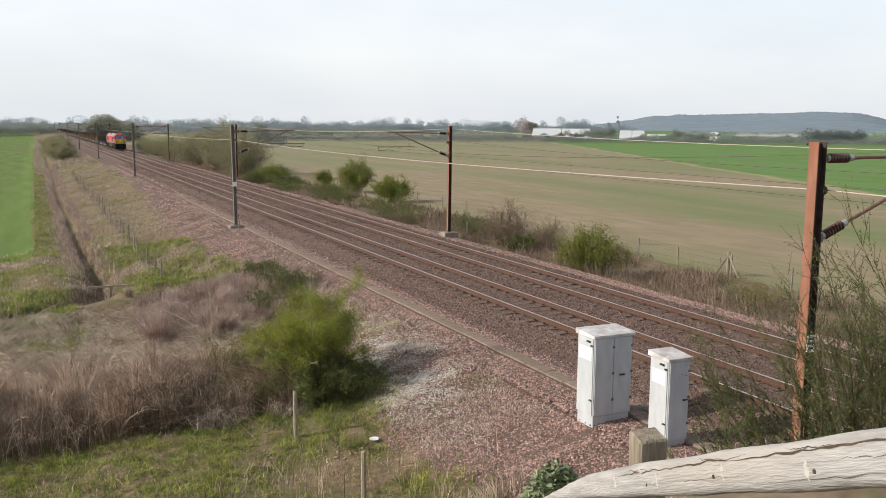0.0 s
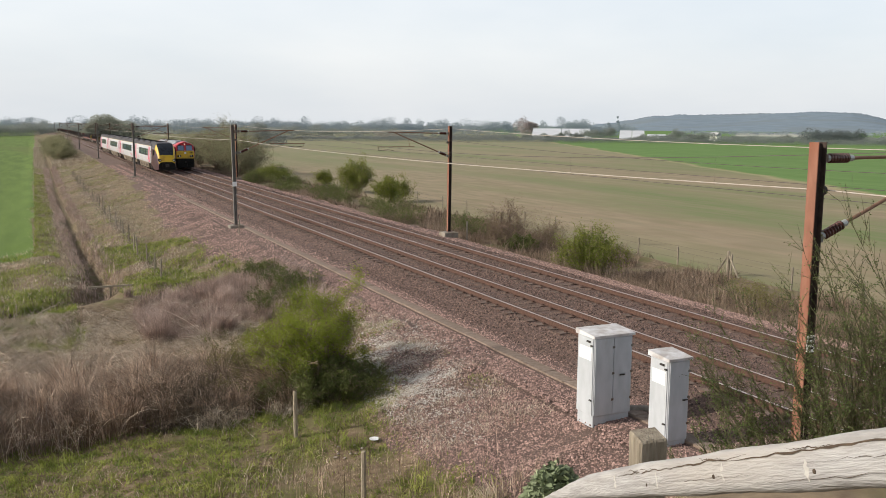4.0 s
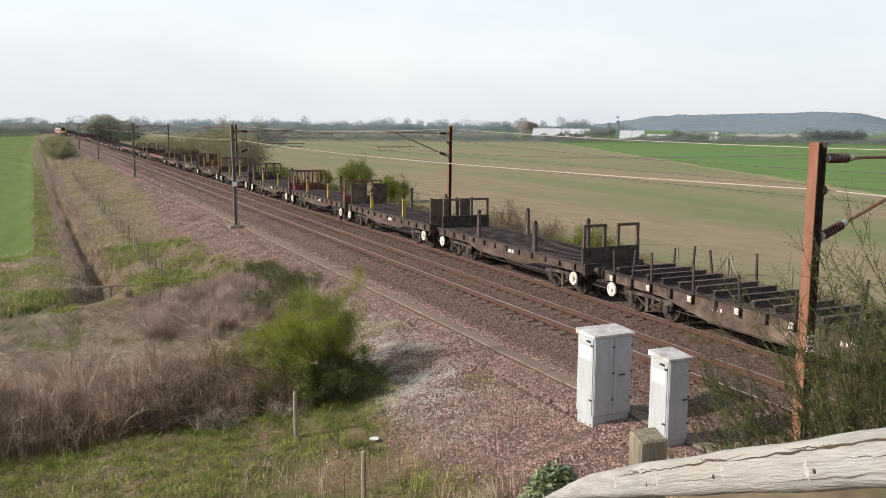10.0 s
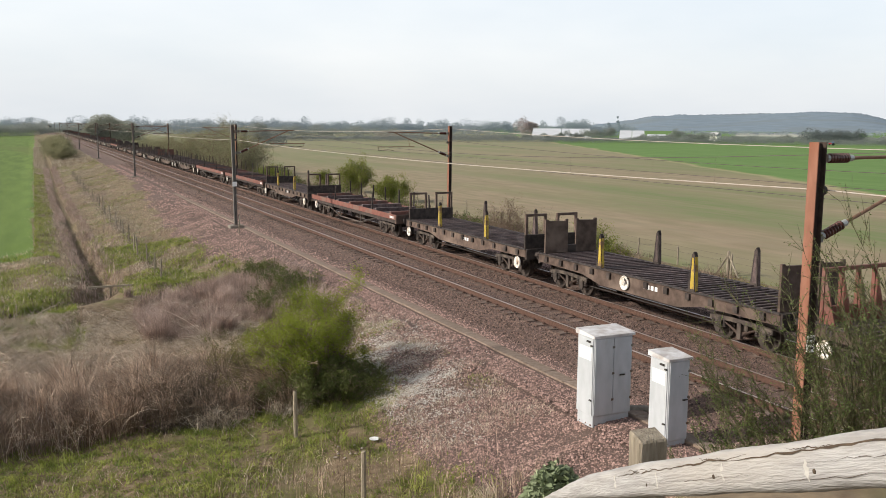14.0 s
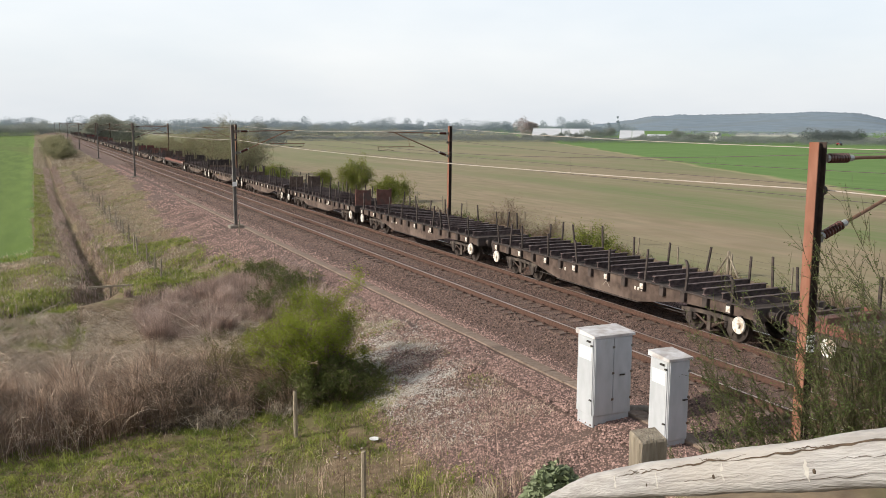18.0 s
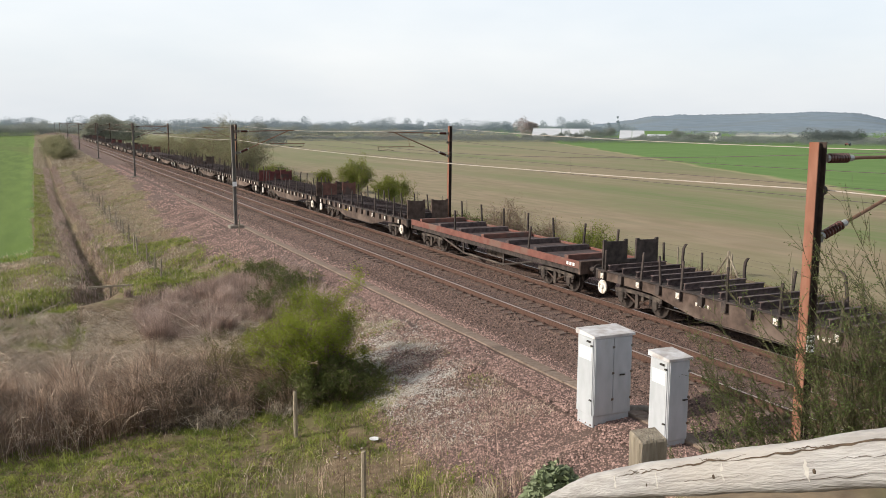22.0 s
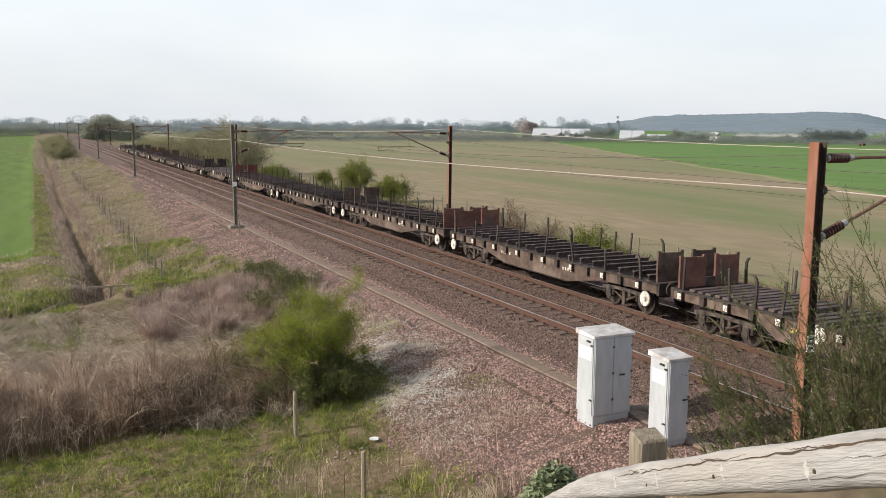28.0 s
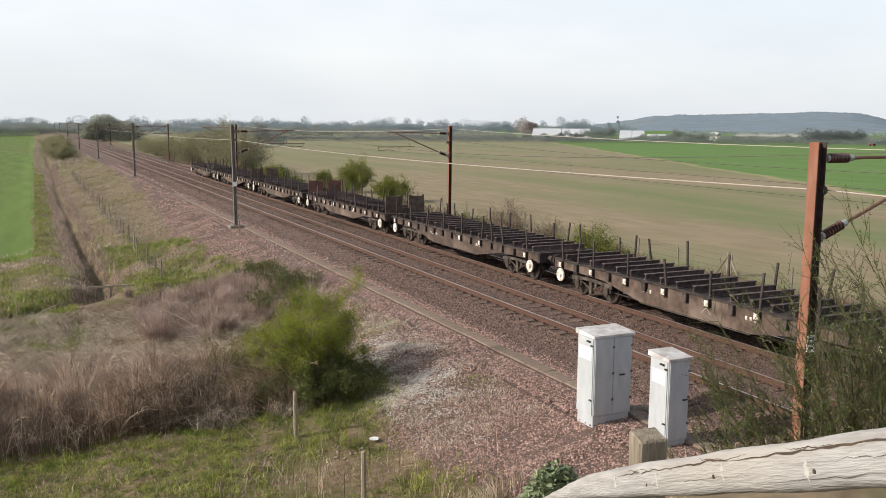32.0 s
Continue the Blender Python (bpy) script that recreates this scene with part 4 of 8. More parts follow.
        part("chalk_cross", Shape().prism([(cy_ - 0.2, 0.72), (cy_ - 0.17, 0.72), (cy_ + 0.2, 1.08), (cy_ + 0.17, 1.08)], "x", -1.295, -1.291)
             .prism([(cy_ - 0.2, 1.08), (cy_ - 0.17, 1.08), (cy_ + 0.2, 0.72), (cy_ + 0.17, 0.72)], "x", -1.299, -1.296), PLANK, w, "chalked cross")
    for yy in (y1, y2):
        bogie(w, yy, 1.8, 2, 0.46, UNDER, "leaf")
    if planks:
        brake_wheel(w, -1.30, L - 6.2, 1.0)
    else:
        for yy in (1.02, length - 1.02):
            brake_wheel(w, -1.36, yy, 0.68)
            part("brake_bracket", Shape().box(-1.36, -1.15, yy - 0.05, yy + 0.05, 0.55, 0.95), WAGON_DARK, w)
    part("brake_rod", Shape().cyl((-0.9, y1 + 1, 0.42), (-0.9, y2 - 1, 0.42), 0.02, 6).box(-0.95, -0.4, L / 2 - 0.6, L / 2 + 0.4, 0.45, 0.8, 0.04), DARK_IRON, w)
    if front:
        panel_end(w, a + 0.22, 1.0, 1.25, front, mat_f)
    if rear:
        panel_end(w, b - 0.16, 1.0, 1.25, rear, mat_r)
    return w


def wagon_bulkhead(length, seed, front, rear, yellow, mat, label, ends=None, mid=False):
    """Shorter bogie flat with a slatted deck, end frames and two pairs of stout tapered posts."""
    rr = random.Random(seed)
    w = thing("bulkhead_wagon", label, "flat wagon", group="wagons of the freight train")
    a, b, L = 0.5, length - 0.5, length
    y1, y2 = 2.2, length - 2.2
    belly = [(a, 1.24), (a, 0.94), (y1 + 1.3, 0.90), (y1 + 2.4, 0.68), (y2 - 2.4, 0.68), (y2 - 1.3, 0.90), (b, 0.94), (b, 1.24)]
    for s in (-1, 1):
        beam = part("side_beam", Shape().prism(belly, "x", s * 1.26 - 0.05, s * 1.26 + 0.05), mat, w, "grimy brown side beam")
        part("flange", Shape().box(s * 1.26 - 0.1, s * 1.26 + 0.1, a, b, 1.24, 1.27), WAGON_DARK, beam)
        for k in range(12):
            yy = a + 0.6 + k * (b - a - 1.2) / 11
            part("gusset", Shape().box(s * 1.345 - 0.035, s * 1.345 + 0.035, yy - 0.09, yy + 0.09, 1.0, 1.2), WAGON_DARK, beam)
    for yy, wy in ((a, -1), (b, 1)):
        part("headstock", Shape().box(-1.3, 1.3, yy - 0.07, yy + 0.07, 0.86, 1.27, 0.01), WAGON_DARK, w)
        buffers(w, yy, wy)
    part("floor", Shape().box(-1.2, 1.2, a + 0.1, b - 0.1, 1.04, 1.07).box(-0.16, 0.16, a + 0.1, b - 0.1, 0.62, 1.04), WAGON_DARK, w)
    slat = Shape().box(-1.2, 1.2, -0.055, 0.055, -0.03, 0.08, 0.015).mesh("deck_slat")
    n = int((b - a - 1.0) / 0.29)
    for i in range(n):
        part("deck_slat", slat, BEARER, w, at=(0, a + 0.5 + i * (b - a - 1.0) / (n - 1), 1.21))
    for yy in (L * 0.30, L * 0.66):
        for s in (-1, 1):
            post = Shape().prism([(yy - 0.12, 1.0), (yy + 0.24, 1.0), (yy + 0.08, 2.38), (yy + 0.0, 2.48), (yy - 0.05, 2.38)], "x", s * 1.24 - 0.06, s * 1.24 + 0.06)
            side_post = part("side_post", post, WAGON_DARK, w, "stout tapered side post")
            part("post_face", Shape().prism([(yy - 0.13, 1.3), (yy - 0.125, 1.3), (yy - 0.06, 2.33), (yy - 0.065, 2.33)], "x", s * 1.24 - 0.05, s * 1.24 + 0.05)
                 .prism([(yy - 0.05, 1.35), (yy + 0.12, 1.35), (yy + 0.05, 2.3), (yy - 0.01, 2.3)], "x", s * 1.24 - s * 0.06 - 0.004, s * 1.24 - s * 0.06 + 0.004)
                 .prism([(yy - 0.07, 1.35), (yy + 0.10, 1.35), (yy + 0.05, 2.3), (yy - 0.02, 2.3)], "x", s * 1.24 + s * 0.06 - 0.004, s * 1.24 + s * 0.06 + 0.004), STAKE_Y if yellow and s < 0 else BEARER, side_post, "worn yellow post face" if yellow else "")
    for yy, style, way in ((a + 0.2, front, 1), (b - 0.2, rear, -1)):
        if style == "frame":
            frame_end(w, yy, 1.42, 1.28, ends or mat, 5, way)
        elif style == "solid":
            panel_end(w, yy, 1.3, 1.28, "two")
        elif style == "loop":
            loop_end(w, yy, 1.38, 1.28, mat)
    for yy in (y1, y2):
        bogie(w, yy, 1.75, 2, 0.46, UNDER, "leaf")
    if mid:
        brake_wheel(w, -1.33, L * 0.5 + 0.6, 1.0)
    else:
        for yy in (1.0, length - 1.0):
            brake_wheel(w, -1.36, yy, 0.68)
            part("brake_bracket", Shape().box(-1.36, -1.15, yy - 0.05, yy + 0.05, 0.55, 0.95), WAGON_DARK, w)
    for k in range(4):
        part("marking", Shape().box(-1.315, -1.311, L * 0.42 + k * 0.2, L * 0.42 + k * 0.2 + 0.13, 0.98, 1.12), LABEL, w, "unreadable white lettering as a bar")
    part("brake_rod", Shape().cyl((-0.9, y1 + 1, 0.42), (-0.9, y2 - 1, 0.42), 0.02, 6), DARK_IRON, w)
    return w


def wagon_truss(length, seed, label, red=True, hand=True):
    """Older flat with faded red side sills, truss rods and a few cross baulks."""
    rr = random.Random(seed)
    w = thing("truss_wagon", label, "flat wagon", group="wagons of the freight train")
    a, b, L = 0.52, length - 0.52, length
    y1, y2 = 2.5, length - 2.5
    for s in (-1, 1):
        sill = part("side_sill", Shape().box(s * 1.3 - 0.04, s * 1.3 + 0.04, a, b, 1.06, 1.33, 0.008), WAGON_RED if red else SILL_BROWN, w, "faded red side sill" if red else "brown-red side sill")
        part("lower_sill", Shape().box(s * 1.24 - 0.04, s * 1.24 + 0.04, a, b, 0.86, 1.06), WAGON_DARK, sill)
        part("truss_rod", Shape().tube([(s * 1.2, y1 + 1.3, 0.86), (s * 1.2, L / 2 - 1.9, 0.36), (s * 1.2, L / 2 + 1.9, 0.36), (s * 1.2, y2 - 1.3, 0.86)], 0.045, 6)
             .box(s * 1.2 - 0.03, s * 1.2 + 0.03, L / 2 - 1.95, L / 2 - 1.85, 0.36, 0.86).box(s * 1.2 - 0.03, s * 1.2 + 0.03, L / 2 + 1.85, L / 2 + 1.95, 0.36, 0.86), UNDER, w, "grey truss rod")
    for yy, wy in ((a, -1), (b, 1)):
        part("headstock", Shape().box(-1.32, 1.32, yy - 0.07, yy + 0.07, 0.86, 1.33, 0.01), WAGON, w)
        buffers(w, yy, wy)
    part("floor", Shape().box(-1.26, 1.26, a + 0.1, b - 0.1, 1.2, 1.24).box(-0.2, 0.2, a + 0.1, b - 0.1, 0.7, 1.2), BEARER, w, "worn dark deck")
    for i in range(7):
        yy = a + 1.0 + i * (b - a - 2.0) / 6
        part("cross_baulk", Shape().box(-1.24, 1.24, yy - 0.13, yy + 0.13, 1.24, 1.44, 0.015), BEARER if i % 3 else SILL_BROWN, w)
        st = part("stake", Shape().box(-0.035, 0.035, -0.045, 0.045, -0.1, 0.95, 0.01), WAGON_DARK, w, at=(1.3, yy + 0.4, 1.3))
        st.rotation_euler = (rr.uniform(-0.15, 0.15), 0, 0)
        if i % 3 == 1:
            st = part("stake", Shape().box(-0.035, 0.035, -0.045, 0.045, -0.1, 0.95, 0.01), WAGON_DARK, w, at=(-1.3, yy + 0.4, 1.3))
            st.rotation_euler = (rr.uniform(-0.2, 0.2), 0, 0)
    for yy in (y1, y2):
        bogie(w, yy, 1.8, 2, 0.46, UNDER, "leaf")
    if hand:
        brake_wheel(w, -1.38, L - 1.9, 0.75)
    for k in range(3):
        part("marking", Shape().box(-1.346, -1.342, 0.8 + k * 0.2, 0.93 + k * 0.2, 1.12, 1.24), LABEL, w, "unreadable white lettering as a bar")
    part("brake_gear", Shape().box(-0.6, 0.6, L / 2 - 0.8, L / 2 + 0.8, 0.42, 0.86, 0.05), UNDER, w)
    return w


# ---------------------------------------------------------------- freight locomotive
def loco():
    o = thing("diesel_locomotive", "bright red diesel freight locomotive with yellow nose", "locomotive")
    L = 20.7
    hood = [(-1.32, 1.72), (-1.32, 3.02), (-1.12, 3.30), (1.12, 3.30), (1.32, 3.02), (1.32, 1.72)]
    part("body", Shape().prism(hood, "y", 2.62, L - 2.3), RED, o, "glossy red body side")
    part("roof", Shape().prism([(-1.125, 3.303), (-0.66, 3.70), (0.66, 3.70), (1.125, 3.303)], "y", 2.62, L - 2.3), LOCO_GREY, o, "grey weathered roof")
    part("seam", Shape().prism([(-1.335, 1.75), (-1.335, 3.03), (-0.67, 3.72), (0.67, 3.72), (1.335, 3.03), (1.335, 1.75), (1.322, 1.75), (1.322, 3.0), (0.66, 3.705), (-0.66, 3.705), (-1.322, 3.0), (-1.322, 1.75)], "y", 5.20, 5.26), BLACK, o)
    part("sole_stripe", Shape().box(-1.34, 1.34, 0.75, L - 0.75, 1.58, 1.715), LOCO_GREY, o, "pale grey sole stripe")
    part("underframe", Shape().box(-1.1, 1.1, 0.3, L - 0.3, 1.15, 1.5).box(-1.28, 1.28, 0.4, L - 0.4, 1.46, 1.58), LOCO_UNDER, o)
    for s in (-1, 1):
        g = part("grille", Shape().box(s * 1.335 - 0.012, s * 1.335 + 0.012, 2.72, 5.04, 1.84, 2.82), BLACK, o, "black intake grille")
        part("grille_bar", Shape().box(s * 1.352 - 0.006, s * 1.352 + 0.006, 3.86, 3.92, 1.84, 2.82), UNDER, g)
        part("grille", Shape().box(s * 1.335 - 0.012, s * 1.335 + 0.012, 14.62, 17.23, 1.84, 2.92), BLACK, o, "black intake grille")
        ribs = Shape()
        for k in range(15):
            z = 1.86 + k * 0.078
            ribs.box(s * 1.328 - 0.018, s * 1.328 + 0.018, 6.2, 14.5, z, z + 0.036)
        tagged(part("ribbed_panel", ribs, RED, o, "red ribbed side panel"), kind="stuff")
        # square emblem drawn as plain shapes
        em = part("emblem", Shape().box(s * 1.340 - 0.012, s * 1.340 + 0.012, 12.02, 13.46, 1.90, 2.86), WHITE, o, "square white emblem with red bars")
        part("emblem_field", Shape().box(s * 1.352 - 0.004, s * 1.352 + 0.004, 12.13, 13.35, 1.98, 2.78), RED, em)
        part("emblem_field", Shape().box(s * 1.357 - 0.003, s * 1.357 + 0.003, 12.21, 13.27, 2.04, 2.72), WHITE, em)
        for ya in (12.33, 12.80):
            eb = Shape().box(s * 1.362 - 0.003, s * 1.362 + 0.003, ya, ya + 0.11, 2.12, 2.64).box(s * 1.362 - 0.003, s * 1.362 + 0.003, ya + 0.24, ya + 0.35, 2.17, 2.59)
            eb.box(s * 1.362 - 0.003, s * 1.362 + 0.003, ya + 0.11, ya + 0.24, 2.12, 2.20).box(s * 1.362 - 0.003, s * 1.362 + 0.003, ya + 0.11, ya + 0.24, 2.56, 2.64)
            part("emblem_bar", eb, RED, em)
        part("fuel_tank" if s < 0 else "air_tank", Shape().prism([(s * 0.1, 0.42), (s * 0.75, 0.40), (s * 1.12, 0.62), (s * 1.2, 1.0), (s * 1.2, 1.16), (s * 0.1, 1.16)], "y", 7.08, 11.95), LOCO_UNDER, o, "rounded dirty fuel tank")
        part("air_pipe", Shape().tube([(s * 1.2, 3.2, 1.36), (s * 1.26, 5.2, 1.32), (s * 1.26, 6.4, 1.1), (s * 1.22, 7.2, 1.25), (s * 1.24, 12.6, 1.22), (s * 1.26, 13.4, 0.9), (s * 1.22, 14.4, 0.85), (s * 1.22, 15.6, 1.3)], 0.035, 6), LOCO_UNDER, o)
        for ya in (6.3, 6.75, 13.1, 13.7, 14.2):
            part("air_cylinder", Shape().lathe((s * 1.08, ya, 0.62), (0, 0, 1), [(0, 0.06), (0.03, 0.15), (0.42, 0.15), (0.46, 0.06)], 10), LOCO_UNDER, o)
        for ya in (7.6, 8.9, 10.2):
            part("sandbox", Shape().box(s * 1.16 - 0.09, s * 1.16 + 0.09, ya, ya + 0.9, 1.18, 1.44, 0.03), UNDER, o)
        part("equipment_box", Shape().box(s * 1.05 - 0.18, s * 1.05 + 0.18, 12.0, 13.1, 0.5, 1.15, 0.02), V_SKIRT, o, "dusty brown equipment box")
        pipes = Shape()
        for k in range(9):
            ya = 6.0 + k * 1.0
            pipes.box(s * 1.15 - 0.1, s * 1.15 + 0.1, ya, ya + 0.6, 1.2, 1.42, 0.02)
        pipes.tube([(s * 1.25, 6.2, 1.3), (s * 1.25, 6.0, 0.7), (s * 1.2, 6.6, 0.5), (s * 1.2, 7.4, 0.75)], 0.03, 6)
        part("pipework", pipes, LOCO_UNDER, o)
    for c, way in ((0.0, 1), (L, -1)):
        Y = lambda d: c + way * d
        lo, hi = sorted((Y(0.0), Y(2.02)))
        # cab: lower box, raked screen zone, peaked roof with visor
        secs = []
        for d, w in ((0.02, 1.13), (0.24, 1.20), (0.7, 1.32), (2.02, 1.32)):
            secs.append([(-w, Y(d), 1.72), (w, Y(d), 1.72), (w, Y(d), 2.50), (-w, Y(d), 2.50)])
        cab = part("cab", Shape().loft(secs), RED, o, "red driving cab")
        up = Shape()
        up.loft([[(-1.12, Y(0.04), 2.50), (1.12, Y(0.04), 2.50), (1.04, Y(0.34), 3.30), (0.0, Y(0.36), 3.52), (-1.04, Y(0.34), 3.30)],
                 [(-1.31, Y(0.68), 2.50), (1.31, Y(0.68), 2.50), (1.29, Y(0.75), 3.10), (0.0, Y(0.75), 3.6), (-1.29, Y(0.75), 3.10)],
                 [(-1.32, Y(2.02), 2.50), (1.32, Y(2.02), 2.50), (1.30, Y(2.02), 3.10), (0.0, Y(2.02), 3.6), (-1.30, Y(2.02), 3.10)]])
        part("cab_upper", up, RED, o)
        cr_ = [[(-1.35 * k, Y(d), 3.04), (-0.80 * k, Y(d), 3.50 + dz), (-0.10 * k, Y(d), 3.71 + dz), (0.10 * k, Y(d), 3.71 + dz), (0.80 * k, Y(d), 3.50 + dz), (1.35 * k, Y(d), 3.04), (1.29 * k, Y(d), 3.03), (0.74 * k, Y(d), 3.44 + dz), (0.0, Y(d), 3.64 + dz), (-0.74 * k, Y(d), 3.44 + dz), (-1.29 * k, Y(d), 3.03)]
               for d, dz, k in ((0.14, -0.05, 0.90), (0.4, -0.01, 0.95), (0.75, 0.0, 1.0), (2.0, 0.0, 1.0))]
        part("cab_roof", Shape().loft(cr_), RED, o, "red peaked cab roof")
        tail = [[(-1.33, Y(d), 3.04), (-0.78, Y(d), 3.49 + e), (0.0, Y(d), 3.70 + e), (0.78, Y(d), 3.49 + e), (1.33, Y(d), 3.04), (1.2, Y(d), 2.7), (-1.2, Y(d), 2.7)] for d, e in ((2.02, 0.0), (2.30, 0.0), (3.2, -0.04))]
        part("roof_fairing", Shape().loft(tail), LOCO_GREY, o, "grey roof behind the cab")
        nose = [[(-w, Y(d), z0), (w, Y(d), z0), (w, Y(d), 2.47), (-w, Y(d), 2.47)] for d, w, z0 in ((-0.03, 1.07, 1.5), (0.015, 1.13, 1.48), (0.10, 1.17, 1.48))]
        ny_ = part("nose_panel", Shape().loft(nose), YELLOW, o, "bright yellow nose panel")
        part("nose_line", Shape().box(-1.10, 1.10, min(Y(-0.04), Y(0.02)), max(Y(-0.04), Y(0.02)), 2.47, 2.51), WHITE, ny_)
        for s in (-1, 1):
            x0, x1 = sorted((s * 0.13, s * 0.96))
            fr = lambda x, z, e: (x, Y(0.035 + (z - 2.5) * 0.345 - e), z)
            part("screen_frame", Shape().add([fr(x0 - 0.03, 2.53, 0.012), fr(x1 + 0.03, 2.53, 0.012), fr(x1 - 0.02, 3.24, 0.012), fr(x0 - 0.0, 3.24, 0.012),
                                              fr(x0 - 0.03, 2.53, -0.05), fr(x1 + 0.03, 2.53, -0.05), fr(x1 - 0.02, 3.24, -0.05), fr(x0, 3.24, -0.05)],
                                             [(0, 1, 2, 3), (4, 7, 6, 5), (0, 4, 5, 1), (1, 5, 6, 2), (2, 6, 7, 3), (3, 7, 4, 0)]), BLACK, o)
            part("windscreen", Shape().add([fr(x0 + 0.02, 2.58, 0.026), fr(x1 - 0.01, 2.58, 0.026), fr(x1 - 0.06, 3.19, 0.026), fr(x0 + 0.03, 3.19, 0.026),
                                            fr(x0 + 0.02, 2.58, 0.013), fr(x1 - 0.01, 2.58, 0.013), fr(x1 - 0.06, 3.19, 0.013), fr(x0 + 0.03, 3.19, 0.013)],
                                           [(0, 1, 2, 3), (4, 7, 6, 5), (0, 4, 5, 1), (1, 5, 6, 2), (2, 6, 7, 3), (3, 7, 4, 0)]), GLASS, o, "windscreen with reflected sky in its colour")
            hl = part("headlight", Shape().box(min(s * 0.58, s * 1.03), max(s * 0.58, s * 1.03), min(Y(-0.07), Y(-0.02)), max(Y(-0.07), Y(-0.02)), 1.68, 1.92, 0.02), BLACK, o, "black headlight cluster")
            part("lens", Shape().lathe((s * 0.74, Y(-0.07), 1.80), (0, -way, 0), [(0, 0.055), (0.02, 0.055), (0.03, 0.03)], 12), LAMP_ON, hl)
            part("side_window", Shape().box(s * 1.325 - 0.012, s * 1.325 + 0.012, min(Y(0.5), Y(1.36)), max(Y(0.5), Y(1.36)), 2.36, 3.0), V_SCREEN, o, "dark cab side window")
            part("window_frame", Shape().box(s * 1.335 - 0.012, s * 1.335 + 0.012, min(Y(0.93), Y(0.99)), max(Y(0.93), Y(0.99)), 2.36, 3.0)
                 .box(s * 1.335 - 0.012, s * 1.335 + 0.012, min(Y(1.36), Y(1.41)), max(Y(1.36), Y(1.41)), 2.33, 3.03)
                 .box(s * 1.335 - 0.012, s * 1.335 + 0.012, min(Y(0.45), Y(0.5)), max(Y(0.45), Y(0.5)), 2.33, 3.03)
                 .box(s * 1.335 - 0.012, s * 1.335 + 0.012, min(Y(0.5), Y(1.36)), max(Y(0.5), Y(1.36)), 2.31, 2.36), LOCO_GREY, o)
            part("mirror", Shape().box(s * 1.345 - 0.03, s * 1.345 + 0.03, min(Y(0.44), Y(0.47)), max(Y(0.44), Y(0.47)), 2.5, 2.82, 0.01), BLACK, o)
            part("door", Shape().box(s * 1.29 - 0.02, s * 1.29 + 0.02, min(Y(2.06), Y(2.5)), max(Y(2.06), Y(2.5)), 1.72, 3.2), BLACK, o, "dark recessed cab door")
            part("handrail", Shape().cyl((s * 1.36, Y(2.04), 1.75), (s * 1.36, Y(2.04), 3.05), 0.02, 6).cyl((s * 1.36, Y(2.55), 1.75), (s * 1.36, Y(2.55), 3.05), 0.02, 6), WHITE, o, "white handrails")
            for k in range(3):
                part("step", Shape().box(s * 1.22 - 0.13, s * 1.22 + 0.13, min(Y(2.05), Y(2.5)), max(Y(2.05), Y(2.5)), 0.45 + k * 0.4, 0.49 + k * 0.4), HUB_WHITE, o)
            part("step_stringer", Shape().box(s * 1.3 - 0.02, s * 1.3 + 0.02, min(Y(2.03), Y(2.06)), max(Y(2.03), Y(2.06)), 0.4, 1.55).box(s * 1.3 - 0.02, s * 1.3 + 0.02, min(Y(2.5), Y(2.53)), max(Y(2.5), Y(2.53)), 0.4, 1.55), UNDER, o)
            part("number_bar", Shape().box(s * 1.328 - 0.006, s * 1.328 + 0.006, min(Y(0.75), Y(0.95)), max(Y(0.75), Y(0.95)), 2.05, 2.2).box(s * 1.328 - 0.006, s * 1.328 + 0.006, min(Y(1.0), Y(1.3)), max(Y(1.0), Y(1.3)), 2.05, 2.2), WHITE, o, "white number as plain bars")
        part("nose_emblem", Shape().box(-0.13, 0.13, min(Y(-0.05), Y(-0.02)), max(Y(-0.05), Y(-0.02)), 2.12, 2.32), WHITE, ny_)
        part("number_bar", Shape().box(0.56, 0.70, min(Y(-0.05), Y(-0.03)), max(Y(-0.05), Y(-0.03)), 2.16, 2.28).box(0.75, 0.96, min(Y(-0.05), Y(-0.03)), max(Y(-0.05), Y(-0.03)), 2.16, 2.28), BLACK, ny_)
        part("marker_lamp", Shape().lathe((0, Y(0.27), 3.38), (0, -way, 0), [(0, 0.07), (0.06, 0.06), (0.09, 0.03)], 12), LAMP_ON, o, "small white marker lamp")
        val = Shape().loft([[(-w, Y(d), z0), (w, Y(d), z0), (w, Y(d), 1.48), (-w, Y(d), 1.48)] for d, w, z0 in ((0.0, 1.0, 0.28), (0.12, 1.14, 0.26), (0.5, 1.24, 0.5))])
        part("valance", val, BLACK, o, "black front valance and plough")
        buffers(o, Y(0.02), -way, 1.05, BLACK)
    for yb in (3.25, L - 3.6):
        bg = bogie(o, yb, 2.1, 3, 0.53, UNDER, spring=True)
        for s in (-1, 1):
            for k in (-1.55, -0.55, 0.55, 1.55):
                part("brake_cylinder", Shape().lathe((s * 1.08, k, 0.72), (0, 1, 0.25), [(0, 0.05), (0.02, 0.11), (0.26, 0.11), (0.32, 0.03)], 9), UNDER, bg)
                part("damper", Shape().cyl((s * 1.12, k + 0.25, 0.45), (s * 1.12, k + 0.1, 1.05), 0.04, 7), LOCO_UNDER, bg)
    # roof fittings
    part("radiator_well", Shape().box(-0.64, 0.64, 3.05, 5.0, 3.60, 3.708), BLACK, o, "dark radiator grille in the roof")
